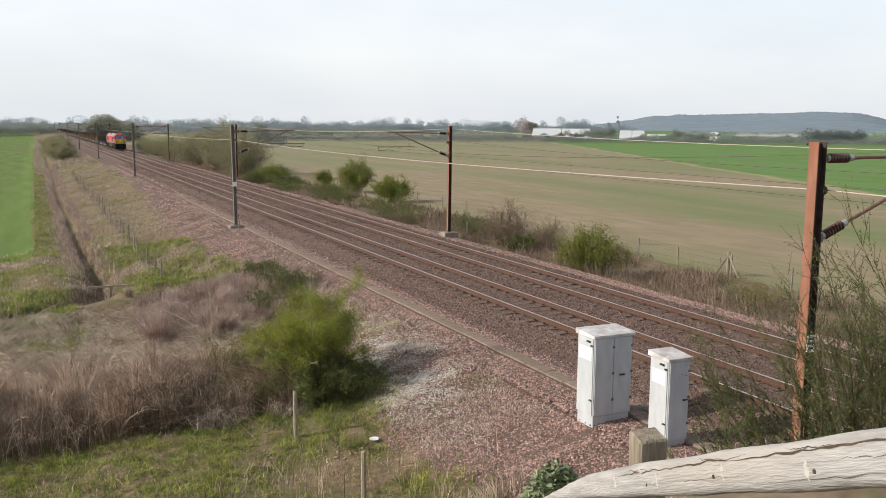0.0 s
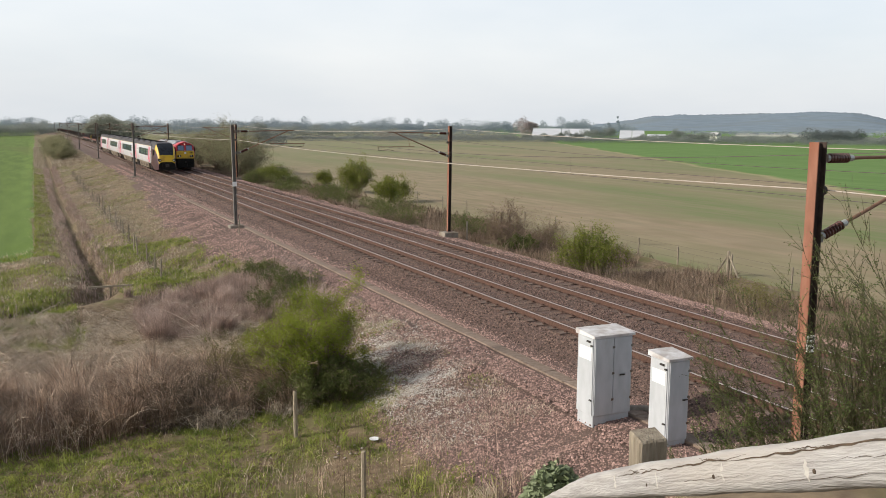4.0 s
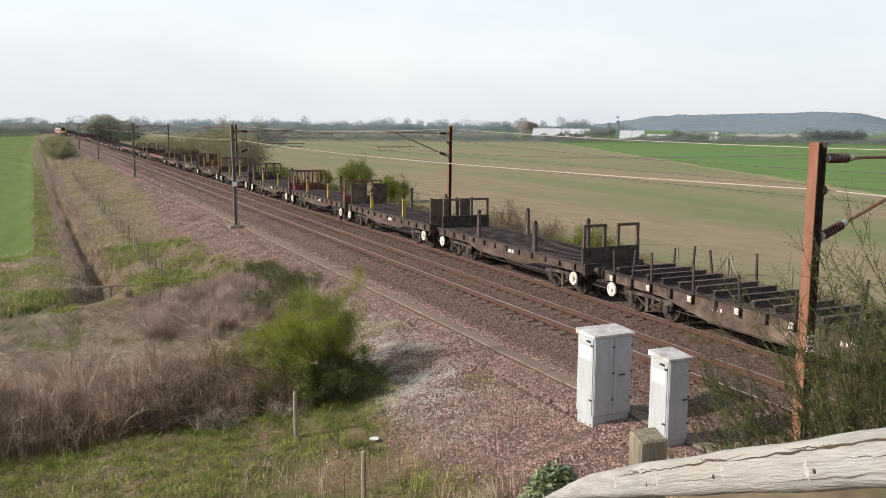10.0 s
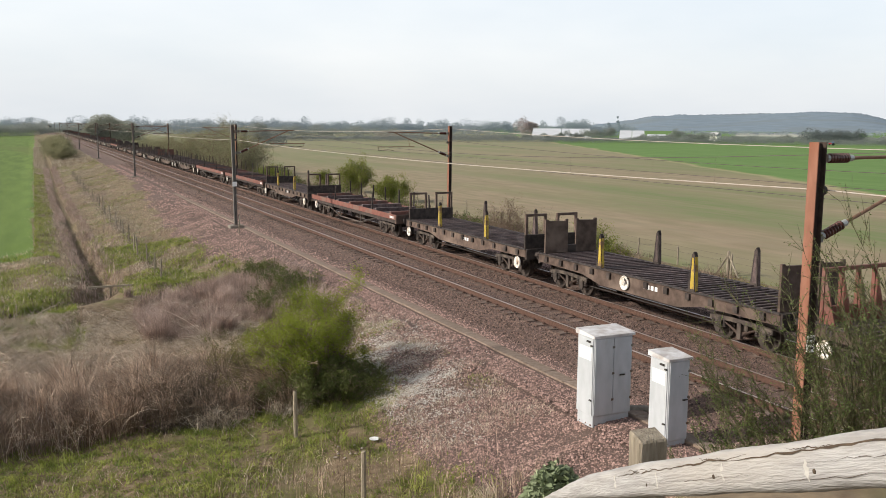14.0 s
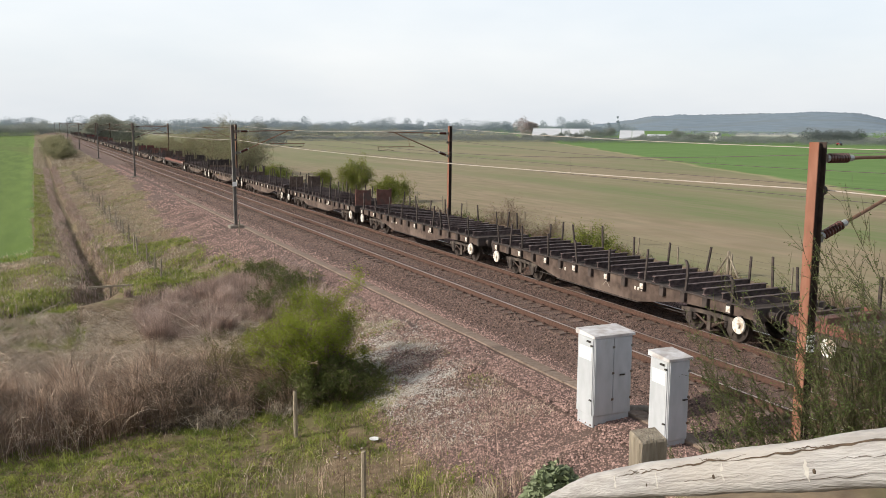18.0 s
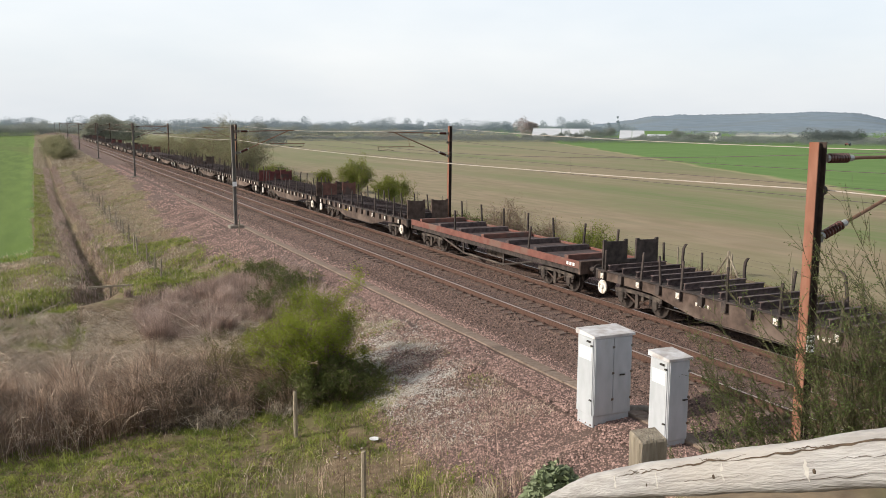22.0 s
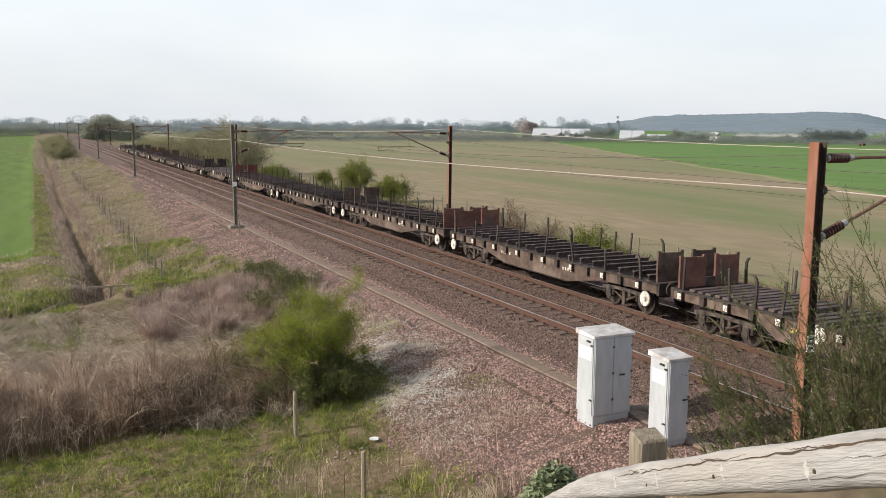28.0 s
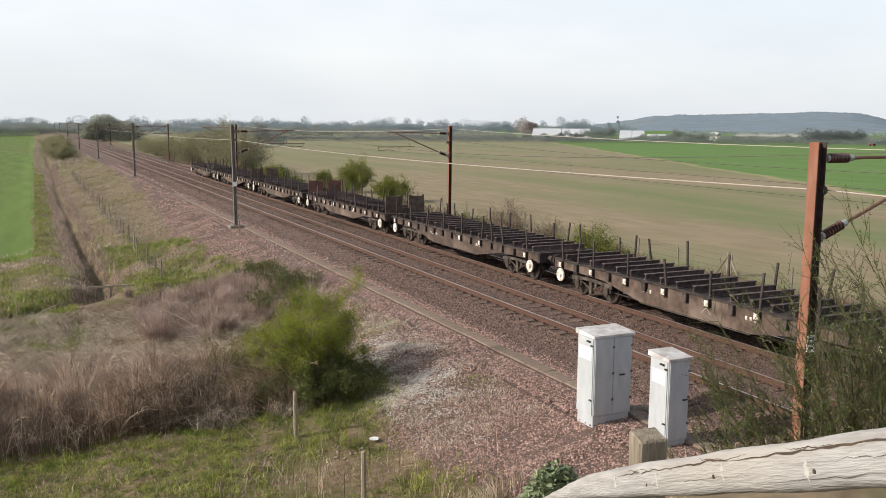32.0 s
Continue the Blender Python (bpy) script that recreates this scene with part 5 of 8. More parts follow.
    for ya, yb in ((7.2, 8.6), (8.75, 10.1), (10.2, 11.2)):
        part("roof_hatch", Shape().prism([(-1.06, 3.375), (-0.67, 3.715), (0.67, 3.715), (1.06, 3.375)], "y", ya, yb), LOCO_GREY, o)
    part("silencer", Shape().lathe((-0.5, 11.6, 3.56), (0, 1, 0), [(0, 0.12), (0.02, 0.2), (0.85, 0.2), (0.87, 0.12)], 10), BLACK, o)
    for ya, yb, k in ((10.15, 10.85, 1.035), (12.0, 12.25, 1.045)):
        part("roof_arch", Shape().prism([(-1.13 * k, 3.31), (-0.66 * k, 3.72 * 1.012), (0.66 * k, 3.72 * 1.012), (1.13 * k, 3.31), (1.1, 3.30), (0.64, 3.69), (-0.64, 3.69), (-1.1, 3.30)], "y", ya, yb), UNDER, o, "sooty raised roof band")
    part("exhaust", Shape().box(-0.3, 0.3, 13.2, 14.3, 3.68, 3.78, 0.03), BLACK, o)
    part("roof_vent", Shape().box(-0.7, -0.35, 15.6, 16.1, 3.60, 3.74, 0.03), UNDER, o)
    part("horn", Shape().cyl((-0.3, 17.0, 3.78), (-0.3, 17.5, 3.78), 0.06, 8), UNDER, o)
    return o


engine = loco()


# ---------------------------------------------------------------- passenger train
def car_profile(k=1.0, dz=0.0, w=1.0):
    """Half section, bottom to crown, as (x, z)."""
    return [(1.22 * w, 0.98), (1.345 * w, 1.15), (1.365 * w, 1.7), (1.355 * w, 2.2), (1.31 * w, 2.9), (1.265 * w, 3.22 + dz), (1.12 * w, 3.47 + dz), (0.75 * w, 3.66 + dz), (0.0, 3.74 + dz)]


def side_x(z):
    return float(np.interp(z, [0.98, 1.15, 1.7, 2.2, 2.9, 3.22], [1.22, 1.345, 1.365, 1.355, 1.31, 1.265]))


def skin(o, name, mat, y0, y1, z0, z1, s, proud, label="", thick=0.01):
    """A panel laid on the curved side between two heights."""
    zs = np.linspace(z0, z1, 5)
    out = [(s * (side_x(z) + proud), z) for z in zs]
    inn = [(s * (side_x(z) + proud - thick), z) for z in zs[::-1]]
    return part(name, Shape().prism(out + inn, "y", y0, y1), mat, o, label)


def passenger_car(cab, label):
    """Coupling end at y = 0, the body runs to +y; a driving car has its nose there."""
    o = thing("passenger_car", label, "train car", group="cars of the passenger train")
    end = 18.0 if cab else 22.75
    prof = car_profile()
    sidep = prof[:6]
    body = [(-x, z) for x, z in sidep] + [(x, z) for x, z in sidep[::-1]]
    part("body", Shape().prism(body, "y", 0.25, end), V_WHITE, o, "silvery white body side")
    roof = [(-x, z) for x, z in prof[5:]] + [(x, z) for x, z in prof[5:-1][::-1]]
    roof = [(x * 1.002, z + 0.003) for x, z in roof]
    part("roof", Shape().prism(roof, "y", 0.25, end), V_ROOF, o, "dark sooty roof")
    part("gangway", Shape().box(-1.05, 1.05, -0.25, 0.25, 0.9, 3.5, 0.05), BLACK, o, "black gangway bellows")
    part("end_shroud", Shape().prism([(-1.3, 0.95), (-1.3, 3.2), (-0.7, 3.62), (0.7, 3.62), (1.3, 3.2), (1.3, 0.95)], "y", 0.16, 0.25), BLACK, o)
    for y0, y1, zt in ((1.6, 5.2, 3.79), (8.6, 12.4, 3.77), (14.6, 17.6, 3.79)):
        part("roof_pod", Shape().prism([(-0.8, 3.6), (-0.66, zt - 0.03), (0.66, zt - 0.03), (0.8, 3.6)], "y", y0, y1), V_ROOF, o)
        g = Shape()
        for k in range(6):
            yy = y0 + 0.2 + k * (y1 - y0 - 0.6) / 5
            g.box(-0.5, 0.5, yy, yy + 0.22, zt - 0.03, zt + 0.01)
        part("pod_grille", g, BLACK, o)
    for s in (-1, 1):
        for y0 in (0.9, 6.4, 13.0):
            part("roof_rail", Shape().box(s * 0.92 - 0.03, s * 0.92 + 0.03, y0, y0 + 1.9, 3.56, 3.68, 0.01), UNDER, o)
        part("gutter", Shape().box(s * 1.14 - 0.015, s * 1.14 + 0.015, 0.3, end - 0.1, 3.44, 3.475), UNDER, o)
    wa, wb = (5.2, 15.1) if cab else (4.6, 18.2)
    panes = 5 if cab else 7
    doors = ((0.75, 1.9), (15.8, 16.95)) if cab else ((0.75, 1.9), (20.9, 22.05))
    for s in (-1, 1):
        skin(o, "grey_panel", V_GREY, 0.35, wa - 0.25, 1.25, 3.0, s, 0.004, "grey side panel")
        skin(o, "grey_panel", V_GREY, wb + 0.25, min(end - 0.15, 22.4), 1.25, 3.0, s, 0.004, "grey side panel")
        part("cantrail_line", Shape().prism([(s * 1.268, 3.17), (s * 1.284, 3.17), (s * 1.278, 3.222), (s * 1.262, 3.222)], "y", 0.3, end - 0.1), CANTRAIL, o, "thin pale orange line below the roof")
        skin(o, "vent_panel", V_SKIRT, 0.42, 0.68, 1.7, 2.0, s, 0.012)
        skin(o, "window_band", BLACK, wa, wb, 1.93, 2.80, s, 0.008, "black window band")
        for k in range(panes):
            pw = (wb - wa) / panes
            skin(o, "window", TEAL, wa + k * pw + 0.07, wa + (k + 1) * pw - (0.62 if not cab and k == 3 else 0.42), 1.99, 2.74, s, 0.016, "teal-tinted window")
        for y0, y1 in doors:
            d = skin(o, "door", PINK, y0 + 0.06, y1 - 0.06, 1.14, 3.12, s, 0.012, "pink door")
            mid_y, oval = (y0 + y1) / 2, Shape()
            ring = [(0.13 * math.cos(q), 2.34 + (0.27 if math.sin(q) > 0 else -0.27) + 0.16 * math.sin(q)) for q in np.linspace(0.12, 2 * math.pi + 0.12, 20, endpoint=False)]
            oval.loft([[(s * (side_x(zz) + e), mid_y + yy, zz) for yy, zz in ring] for e in (0.006, 0.02)])
            part("door_window", oval, V_SCREEN, d, "narrow round-ended door window")
            skin(o, "door_seal", V_GREY, y0, y0 + 0.05, 1.14, 3.1, s, 0.006)
            skin(o, "door_seal", V_GREY, y1 - 0.05, y1, 1.14, 3.1, s, 0.006)
        for yy in ((3.6,) if cab else (3.45, 19.3)):
            fr = skin(o, "small_window", WHITE, yy - 0.2, yy + 0.2, 2.34, 2.74, s, 0.013, "small square window in a white frame")
            skin(fr, "pane", BLACK, yy - 0.11, yy + 0.11, 2.45, 2.64, s, 0.02)
        # emblem and lettering as plain shapes
        for yy, way in ((4.4, 1), (wb - 1.0, 1)):
            skin(o, "emblem_bar", PINK, yy, yy + 0.34, 1.45, 1.62, s, 0.012)
            skin(o, "emblem_bar", PINK, yy + 0.2, yy + 0.34, 1.22, 1.45, s, 0.012)
            for q in range(9):
                skin(o, "lettering_bar", PINK if q > 4 else WHITE, yy + 0.5 + q * 0.2, yy + 0.64 + q * 0.2, 1.47, 1.60, s, 0.012, "unreadable lettering as a bar")
        part("skirt", Shape().prism([(s * 1.10, 0.34), (s * 1.20, 0.34), (s * 1.33, 0.98), (s * 1.10, 0.98)], "y", 5.3, 15.0 if cab else 17.6), V_SKIRT, o, "dusty beige underframe skirt")
        part("skirt", Shape().prism([(s * 1.10, 0.5), (s * 1.22, 0.5), (s * 1.33, 0.98), (s * 1.10, 0.98)], "y", 0.3, 1.5), V_SKIRT, o, "dusty beige underframe skirt")
        for k, y0 in enumerate((6.0, 7.5, 9.6, 12.0, 13.4)):
            gr = Shape()
            for q in range(4):
                z = 0.46 + q * 0.10
                xx = 1.225 + (z - 0.34) * 0.2
                gr.box(s * xx - 0.02, s * xx + 0.02, y0, y0 + 1.0, z, z + 0.055)
            part("skirt_louvre", gr, UNDER, o)
    part("underframe", Shape().box(-1.05, 1.05, 0.5, end, 0.75, 0.98), UNDER, o)
    for yb in (2.75, 16.9 if cab else 20.0):
        bogie(o, yb, 2.25, 2, 0.42, WAGON_DARK, spring=False)
    if cab:
        # nose: sections get lower and narrower
        spec = [(18.0, 1.0, 3.74, 0.98), (19.8, 1.0, 3.74, 0.70), (20.5, 0.99, 3.72, 0.46), (20.98, 0.975, 3.63, 0.40), (21.38, 0.945, 3.42, 0.38), (21.78, 0.905, 3.08, 0.38), (22.16, 0.86, 2.68, 0.38), (22.48, 0.815, 2.22, 0.38), (22.72, 0.775, 1.72, 0.40), (22.84, 0.745, 1.36, 0.42)]
        n = 48
        grid = []
        for y, w, top, bot in spec:
            ring = []
            for i in range(n + 1):
                a = math.pi * i / n          # from one side over the crown to the other
                cx_, sz = math.cos(a), math.sin(a)
                x = 1.36 * w * math.copysign(abs(cx_) ** 0.32, cx_)
                z = bot + (top - bot) * abs(sz) ** 0.62
                ring.append((x, y, z))
            grid.append(ring)
        bins = {"shell": Shape(), "roof": Shape(), "yellow": Shape(), "screen": Shape()}
        cells = {k: [] for k in bins}
        for j in range(len(spec) - 1):
            for i in range(n):
                mid = (i + 0.5) / n
                c = abs(mid - 0.5)
                if j <= 2:
                    kind = "roof" if c < 0.27 else "shell"
                elif j <= 6:
                    kind = "screen" if c < 0.118 else ("yellow" if c < 0.27 else "shell")
                else:
                    kind = "yellow" if c < 0.31 else "shell"
                cells[kind].append((j, i))
        flat = [p for r in grid for p in r]
        for kind, mat, lab in (("shell", MAROON, "glossy maroon cab shell"), ("roof", V_ROOF, "dark cab roof"), ("yellow", YELLOW, "yellow front end"), ("screen", V_SCREEN, "wide dark windscreen")):
            quads_n = [(j * (n + 1) + i, j * (n + 1) + i + 1, (j + 1) * (n + 1) + i + 1, (j + 1) * (n + 1) + i) for j, i in cells[kind]]
            own = sorted({v for q in quads_n for v in q})
            place = {v: i for i, v in enumerate(own)}
            bins[kind].add([flat[v] for v in own], [tuple(place[v] for v in q) for q in quads_n])
            part({"shell": "cab_shell", "roof": "cab_roof", "yellow": "front_end", "screen": "windscreen"}[kind], bins[kind], mat, o, lab, smooth=True)
        part("front_apron", Shape().add(grid[-1], [tuple(range(n + 1))]), BLACK, o, "black lower front")
        part("coupler_cover", Shape().loft([[(-0.7, 22.6, 0.45), (0.7, 22.6, 0.45), (0.66, 22.6, 1.28), (-0.66, 22.6, 1.28)], [(-0.55, 22.95, 0.5), (0.55, 22.95, 0.5), (0.55, 22.92, 1.18), (-0.55, 22.92, 1.18)]]), BLACK, o, "black coupler opening")
        part("coupler", Shape().box(-0.2, 0.2, 22.92, 23.2, 0.75, 1.1, 0.03), DARK_IRON, o)
        for s in (-1, 1):
            hl = part("headlight", Shape().prism([(s * 0.60, 1.40), (s * 0.90, 1.34), (s * 1.06, 1.52), (s * 1.03, 1.80), (s * 0.72, 1.72)], "y", 22.3, 22.8), BLACK, o, "dark headlight pod")
            part("lens", Shape().lathe((s * 0.83, 22.79, 1.56), (s * 0.25, 1, 0.1), [(0, 0.10), (0.04, 0.07)], 10), HUB_WHITE, hl)
            fr = part("small_window", Shape().box(s * 1.36 - 0.012, s * 1.36 + 0.012, 18.05, 18.5, 2.4, 2.82), WHITE, o, "small square window in a white frame")
            part("pane", Shape().box(s * 1.366 - 0.012, s * 1.366 + 0.012, 18.16, 18.39, 2.5, 2.72), BLACK, fr)
            part("cab_door", Shape().box(s * 1.355 - 0.012, s * 1.355 + 0.012, 19.75, 20.3, 1.1, 2.9), MAROON, o, "maroon cab door")
            part("cab_window", Shape().box(s * 1.345 - 0.018, s * 1.345 + 0.018, 20.4, 20.95, 2.15, 2.8), V_SCREEN, o)
            part("pink_line", Shape().tube([(s * 1.375, 18.9, 2.75), (s * 1.375, 19.3, 2.3), (s * 1.375, 19.25, 1.2)], 0.012, 5), PINK, o)
            part("handrail", Shape().cyl((s * 1.42, 19.5, 1.2), (s * 1.42, 19.5, 2.3), 0.018, 6), WHITE, o)
    return o


lead = passenger_car(True, "leading maroon-nosed white passenger car with pink doors")
mid_a = passenger_car(False, "white passenger car with tinted windows and pink doors")
mid_b = copy_thing(mid_a, pose(0, 0, 0))
tail = copy_thing(lead, pose(0, 0, 0))
tail["label"] = "trailing maroon and yellow-nosed white passenger car"

# ---------------------------------------------------------------- the freight train's make-up
GAPS = (20.8, 37.5, 51.0, 64.5, 77.0, 90.5, 104.4, 117.7, 131.1, 144.4, 162.0, 174.6, 191.4, 207.7, 224.6, 241.0, 257.2, 273.4, 289.8, 305.9,
        322.6, 338.0, 355.1, 371.4, 387.6, 403.8, 420.0, 435.8, 451.8, 467.9, 483.9, 500.0, 515.8, 532.2, 548.7, 565.2, 581.6, 597.6, 613.6)
LONG, SHORT = 16.25, 13.3
stock = {
    "s": wagon_stakes(LONG, 1),
    "t": wagon_stakes(LONG, 2),
    "L": wagon_bulkhead(SHORT, 11, "loop", "loop", False, WAGON, "short brown bulkhead wagon with slatted deck and open end loops"),
    "K": wagon_bulkhead(SHORT, 15, "loop", "loop", True, WAGON, "short brown bulkhead wagon with end loops and yellow posts"),
    "P": wagon_bulkhead(SHORT, 12, "solid", "solid", True, WAGON, "short brown bulkhead wagon with solid ends and yellow posts"),
    "M": wagon_bulkhead(SHORT, 16, "solid", "solid", True, WAGON, "short brown bulkhead wagon with a hand wheel amidships", mid=True),
    "F": wagon_bulkhead(SHORT, 13, "frame", "frame", True, WAGON, "short brown bulkhead wagon with rusty red end frames", ends=WAGON_RED),
    "G": wagon_bulkhead(SHORT, 14, "frame", "frame", True, WAGON, "short brown bulkhead wagon with dark end frames, yellow posts"),
    "R": wagon_truss(16.6, 21, "old flat wagon with faded red sills and truss rods"),
    # wagons with end panels, in their order along the train
    "a": wagon_stakes(LONG, 31, "two", "two", mat_f=SILL_BROWN),
    "b": wagon_stakes(LONG, 33, "posts", "part"),
    "c": wagon_stakes(LONG, 34, "two", "two", mat_f=WAGON_DARK, mat_r=WAGON_DARK),
    "d": wagon_stakes(LONG, 36, "two", "two", mat_r=SILL_BROWN),
    "e": wagon_stakes(LONG, 37, "two", "two", mat_r=PANEL_RED),
    "f": wagon_stakes(LONG, 38, "two", "posts", mat_f=PANEL_RED),
    "g": wagon_stakes(LONG, 40, "two", ""),
    "n": wagon_stakes(LONG, 42, "", "two", planks=True, mat_r=SILL_BROWN),
    "h": wagon_stakes(LONG, 43, "two", "two", mat_r=SILL_BROWN),
    "i": wagon_stakes(LONG, 44, "two", "two", mat_f=SILL_BROWN),
    "m": wagon_stakes(LONG, 47, "two", "two", planks=True, mat_f=PANEL_RED, mat_r=WAGON_DARK),
    "N": wagon_truss(16.5, 23, "old flat wagon with faded red sills and no hand wheel", hand=False),
}
ORDER = "sLPFGKFMKRKRRs" + "tasbcN" + "defsgtn" + "histm" + "sthsgtsg"
used = set()
train = []
for i, (a, b) in enumerate(zip(GAPS[:-1], GAPS[1:])):
    key = ORDER[i]
    w = stock[key] if key not in used else copy_thing(stock[key], pose(0, 0, 0))
    used.add(key)
    own = {"R": 16.6, "N": 16.5}.get(key, SHORT if key in "LKPMFG" else LONG)
    train.append((w, (a + b) / 2 - own / 2))


def motions():
    """Freight train towards the viewer on the far track, passenger train away on the near one, a tractor in the far field."""
    times = (0.0, 8.0, 16.0, 24.0, 32.0)
    v_f, front = 22.347, 21.735 + 22.347 * 8.5
    walk(engine, [(t, pose(TRACK_2, front - v_f * t, 0)) for t in times])
    for w, s in train:
        walk(w, [(t, pose(TRACK_2, front - v_f * t + s, 0)) for t in times])
    run = lambda t: 21.04 + 52.6 * (t - 1) + 0.55 * (t - 1) ** 2 if t <= 3.5 else 155.98 + 54.5 * (t - 3.5)
    times_p = (0.0, 1.0, 1.5, 2.0, 2.5, 3.0, 3.5, 4.5, 8.0, 16.0, 24.0, 32.0)
    for car, off, turn in ((lead, 0.0, 0), (mid_a, -23.0, 0), (mid_b, -46.0, 0), (tail, -46.0, 180)):
        walk(car, [(t, pose(TRACK_1, run(t) + off, 0, 0, 0, turn)) for t in times_p])
    walk(tractor, [(0.0, pose(309.0, 284.0, float(ground(309.0, 284.0)), 0, 0, -50)), (16.0, pose(316.0, 276.5, float(ground(316.0, 276.5)), 0, 0, -50)), (32.0, pose(325.4, 265.5, float(ground(325.4, 265.5)), 0, 0, -50))])
    way_i = [(0.0, (0.35, 1.2, 5.2)), (2.7, (0.35, 1.2, 5.2)), (2.8, (0.707, 2.369, 4.919)), (2.9, (0.943, 1.761, 6.019)), (3.0, (0.721, 0.733, 6.277)), (3.1, (0.782, 0.447, 6.412)), (3.2, (0.75, -0.6, 7.4)), (32.0, (0.75, -0.6, 7.4))]
    walk(insect, [(t, pose(*p, 0, -25, -25)) for t, p in way_i])


# ---------------------------------------------------------------- growing things
def blades(name, x, y, h, w, lean, mat, bend=0.5, z=None, comb=None, cell=0.5, vary=1.05):
    """Grass, straw or reed blades: one narrow bent strip each, leaning together in tufts; comb: a common way to lean."""
    n = len(x)
    z = ground(x, y) - 0.02 if z is None else z
    h = h * (1.145 - vary / 2 + vary * (soft_noise(x, y, cell, 61) + 0.5))
    a = rng.uniform(0, 2 * math.pi, n)
    if comb is None:
        la = 4 * math.pi * (soft_noise(x, y, cell * 1.3, 62) + 0.5) + rng.normal(0, 0.8, n)
    else:
        la = comb + 2.4 * soft_noise(x, y, cell * 2.5, 63) + rng.normal(0, 0.55, n)
    L = lean * np.abs(rng.normal(0.6, 0.5, n)) * h
    dx, dy = np.cos(la) * L, np.sin(la) * L
    sx, sy = np.cos(a) * w / 2, np.sin(a) * w / 2
    base = np.stack([x, y, z], -1)
    mid = base + np.stack([dx * 0.35, dy * 0.35, h * 0.6], -1)
    tip = base + np.stack([dx, dy, h * (1 - bend * 0.25 * lean)], -1)
    side = np.stack([sx, sy, np.zeros(n)], -1)
    v = np.stack([base - side, base + side, mid - side * 0.8, mid + side * 0.8, tip], 1).reshape(-1, 3)
    o = np.arange(n)[:, None] * 5
    q = o + np.array([[0, 1, 3, 2]])
    t = o + np.array([[2, 3, 4]])
    return quick_mesh(name, v, np.concatenate([q.ravel(), t.ravel()]), np.concatenate([np.full(n, 4), np.full(n, 3)]), [mat])


def arches(name, x, y, length, w, mat, rise=1.1, steps=6, curl=1.0):
    """Long dead stems that climb, arch over and droop: a crossed strip each."""
    n = len(x)
    p = np.stack([x, y, ground(x, y) - 0.03], -1)
    la = rng.uniform(0, 2 * math.pi, n)
    e0 = rng.uniform(0.75, 1.5, n) * rise
    drop = rng.uniform(0.3, 2.1, n) * curl
    pts = [p]
    for k in range(steps):
        la = la + rng.normal(0, 0.16, n)
        el = e0 - drop * ((k + 0.5) / steps) ** 1.5
        d = np.stack([np.cos(la) * np.cos(el), np.sin(la) * np.cos(el), np.sin(el)], -1)
        q = pts[-1] + d * (length / steps)[:, None]
        q[:, 2] = np.maximum(q[:, 2], ground(q[:, 0], q[:, 1]) + 0.02)
        pts.append(q)
    sd = np.stack([-np.sin(la), np.cos(la), np.full(n, 0.5)], -1) * w[:, None] / 2
    up = np.stack([np.zeros(n), np.zeros(n), w], -1) / 2
    v, f, m = [], [], 2 * (steps + 1)
    for side in (sd, up):
        rows = [c for k, q in enumerate(pts) for c in (q - side * (1 - 0.6 * k / steps), q + side * (1 - 0.6 * k / steps))]
        v.append(np.stack(rows, 1))
    v = np.concatenate(v, 0).reshape(-1, 3)
    o = np.arange(2 * n)[:, None] * m
    f = np.concatenate([o + np.array([[2 * k, 2 * k + 1, 2 * k + 3, 2 * k + 2]]) for k in range(steps)])
    return quick_mesh(name, v, f.ravel(), np.full(len(f), 4), [mat])


def leaves(name, c, size, mat, flat=0.0):
    """Leaf-shaped quads turned every way."""
    n = len(c)
    d = rng.normal(size=(n, 3))
    d[:, 2] *= 1 - flat
    d /= np.linalg.norm(d, axis=1)[:, None]
    e = np.cross(d, rng.normal(size=(n, 3)))
    e /= np.linalg.norm(e, axis=1)[:, None] + 1e-9
    s = (size * rng.uniform(0.6, 1.3, n))[:, None]
    v = np.stack([c - d * s, c + e * s * 0.42, c + d * s, c - e * s * 0.42], 1).reshape(-1, 3)
    f = np.arange(n * 4)
    return quick_mesh(name, v, f, np.full(n, 4), [mat])


def sticks(name, a, b, r, mat, tip=0.35):
    """Three-sided tapered rods from a to b."""
    n = len(a)
    d = b - a
    d = d / (np.linalg.norm(d, axis=1)[:, None] + 1e-9)
    u = np.cross(d, np.where(np.abs(d[:, 2:3]) > 0.9, [[1.0, 0, 0]], [[0, 0, 1.0]]))
    u /= np.linalg.norm(u, axis=1)[:, None] + 1e-9
    w = np.cross(d, u)
    r = np.broadcast_to(np.asarray(r, float), (n,))[:, None]
    vs = []
    for p, k in ((a, 1.0), (b, tip)):
        for t in range(3):
            g = 2 * math.pi * t / 3
            vs.append(p + (u * math.cos(g) + w * math.sin(g)) * r * k)
    v = np.stack(vs, 1).reshape(-1, 3)
    o = np.arange(n)[:, None] * 6
    f = np.concatenate([o + np.array([[i, (i + 1) % 3, 3 + (i + 1) % 3, 3 + i]]) for i in range(3)])
    return quick_mesh(name, v, f.ravel(), np.full(len(f), 4), [mat])


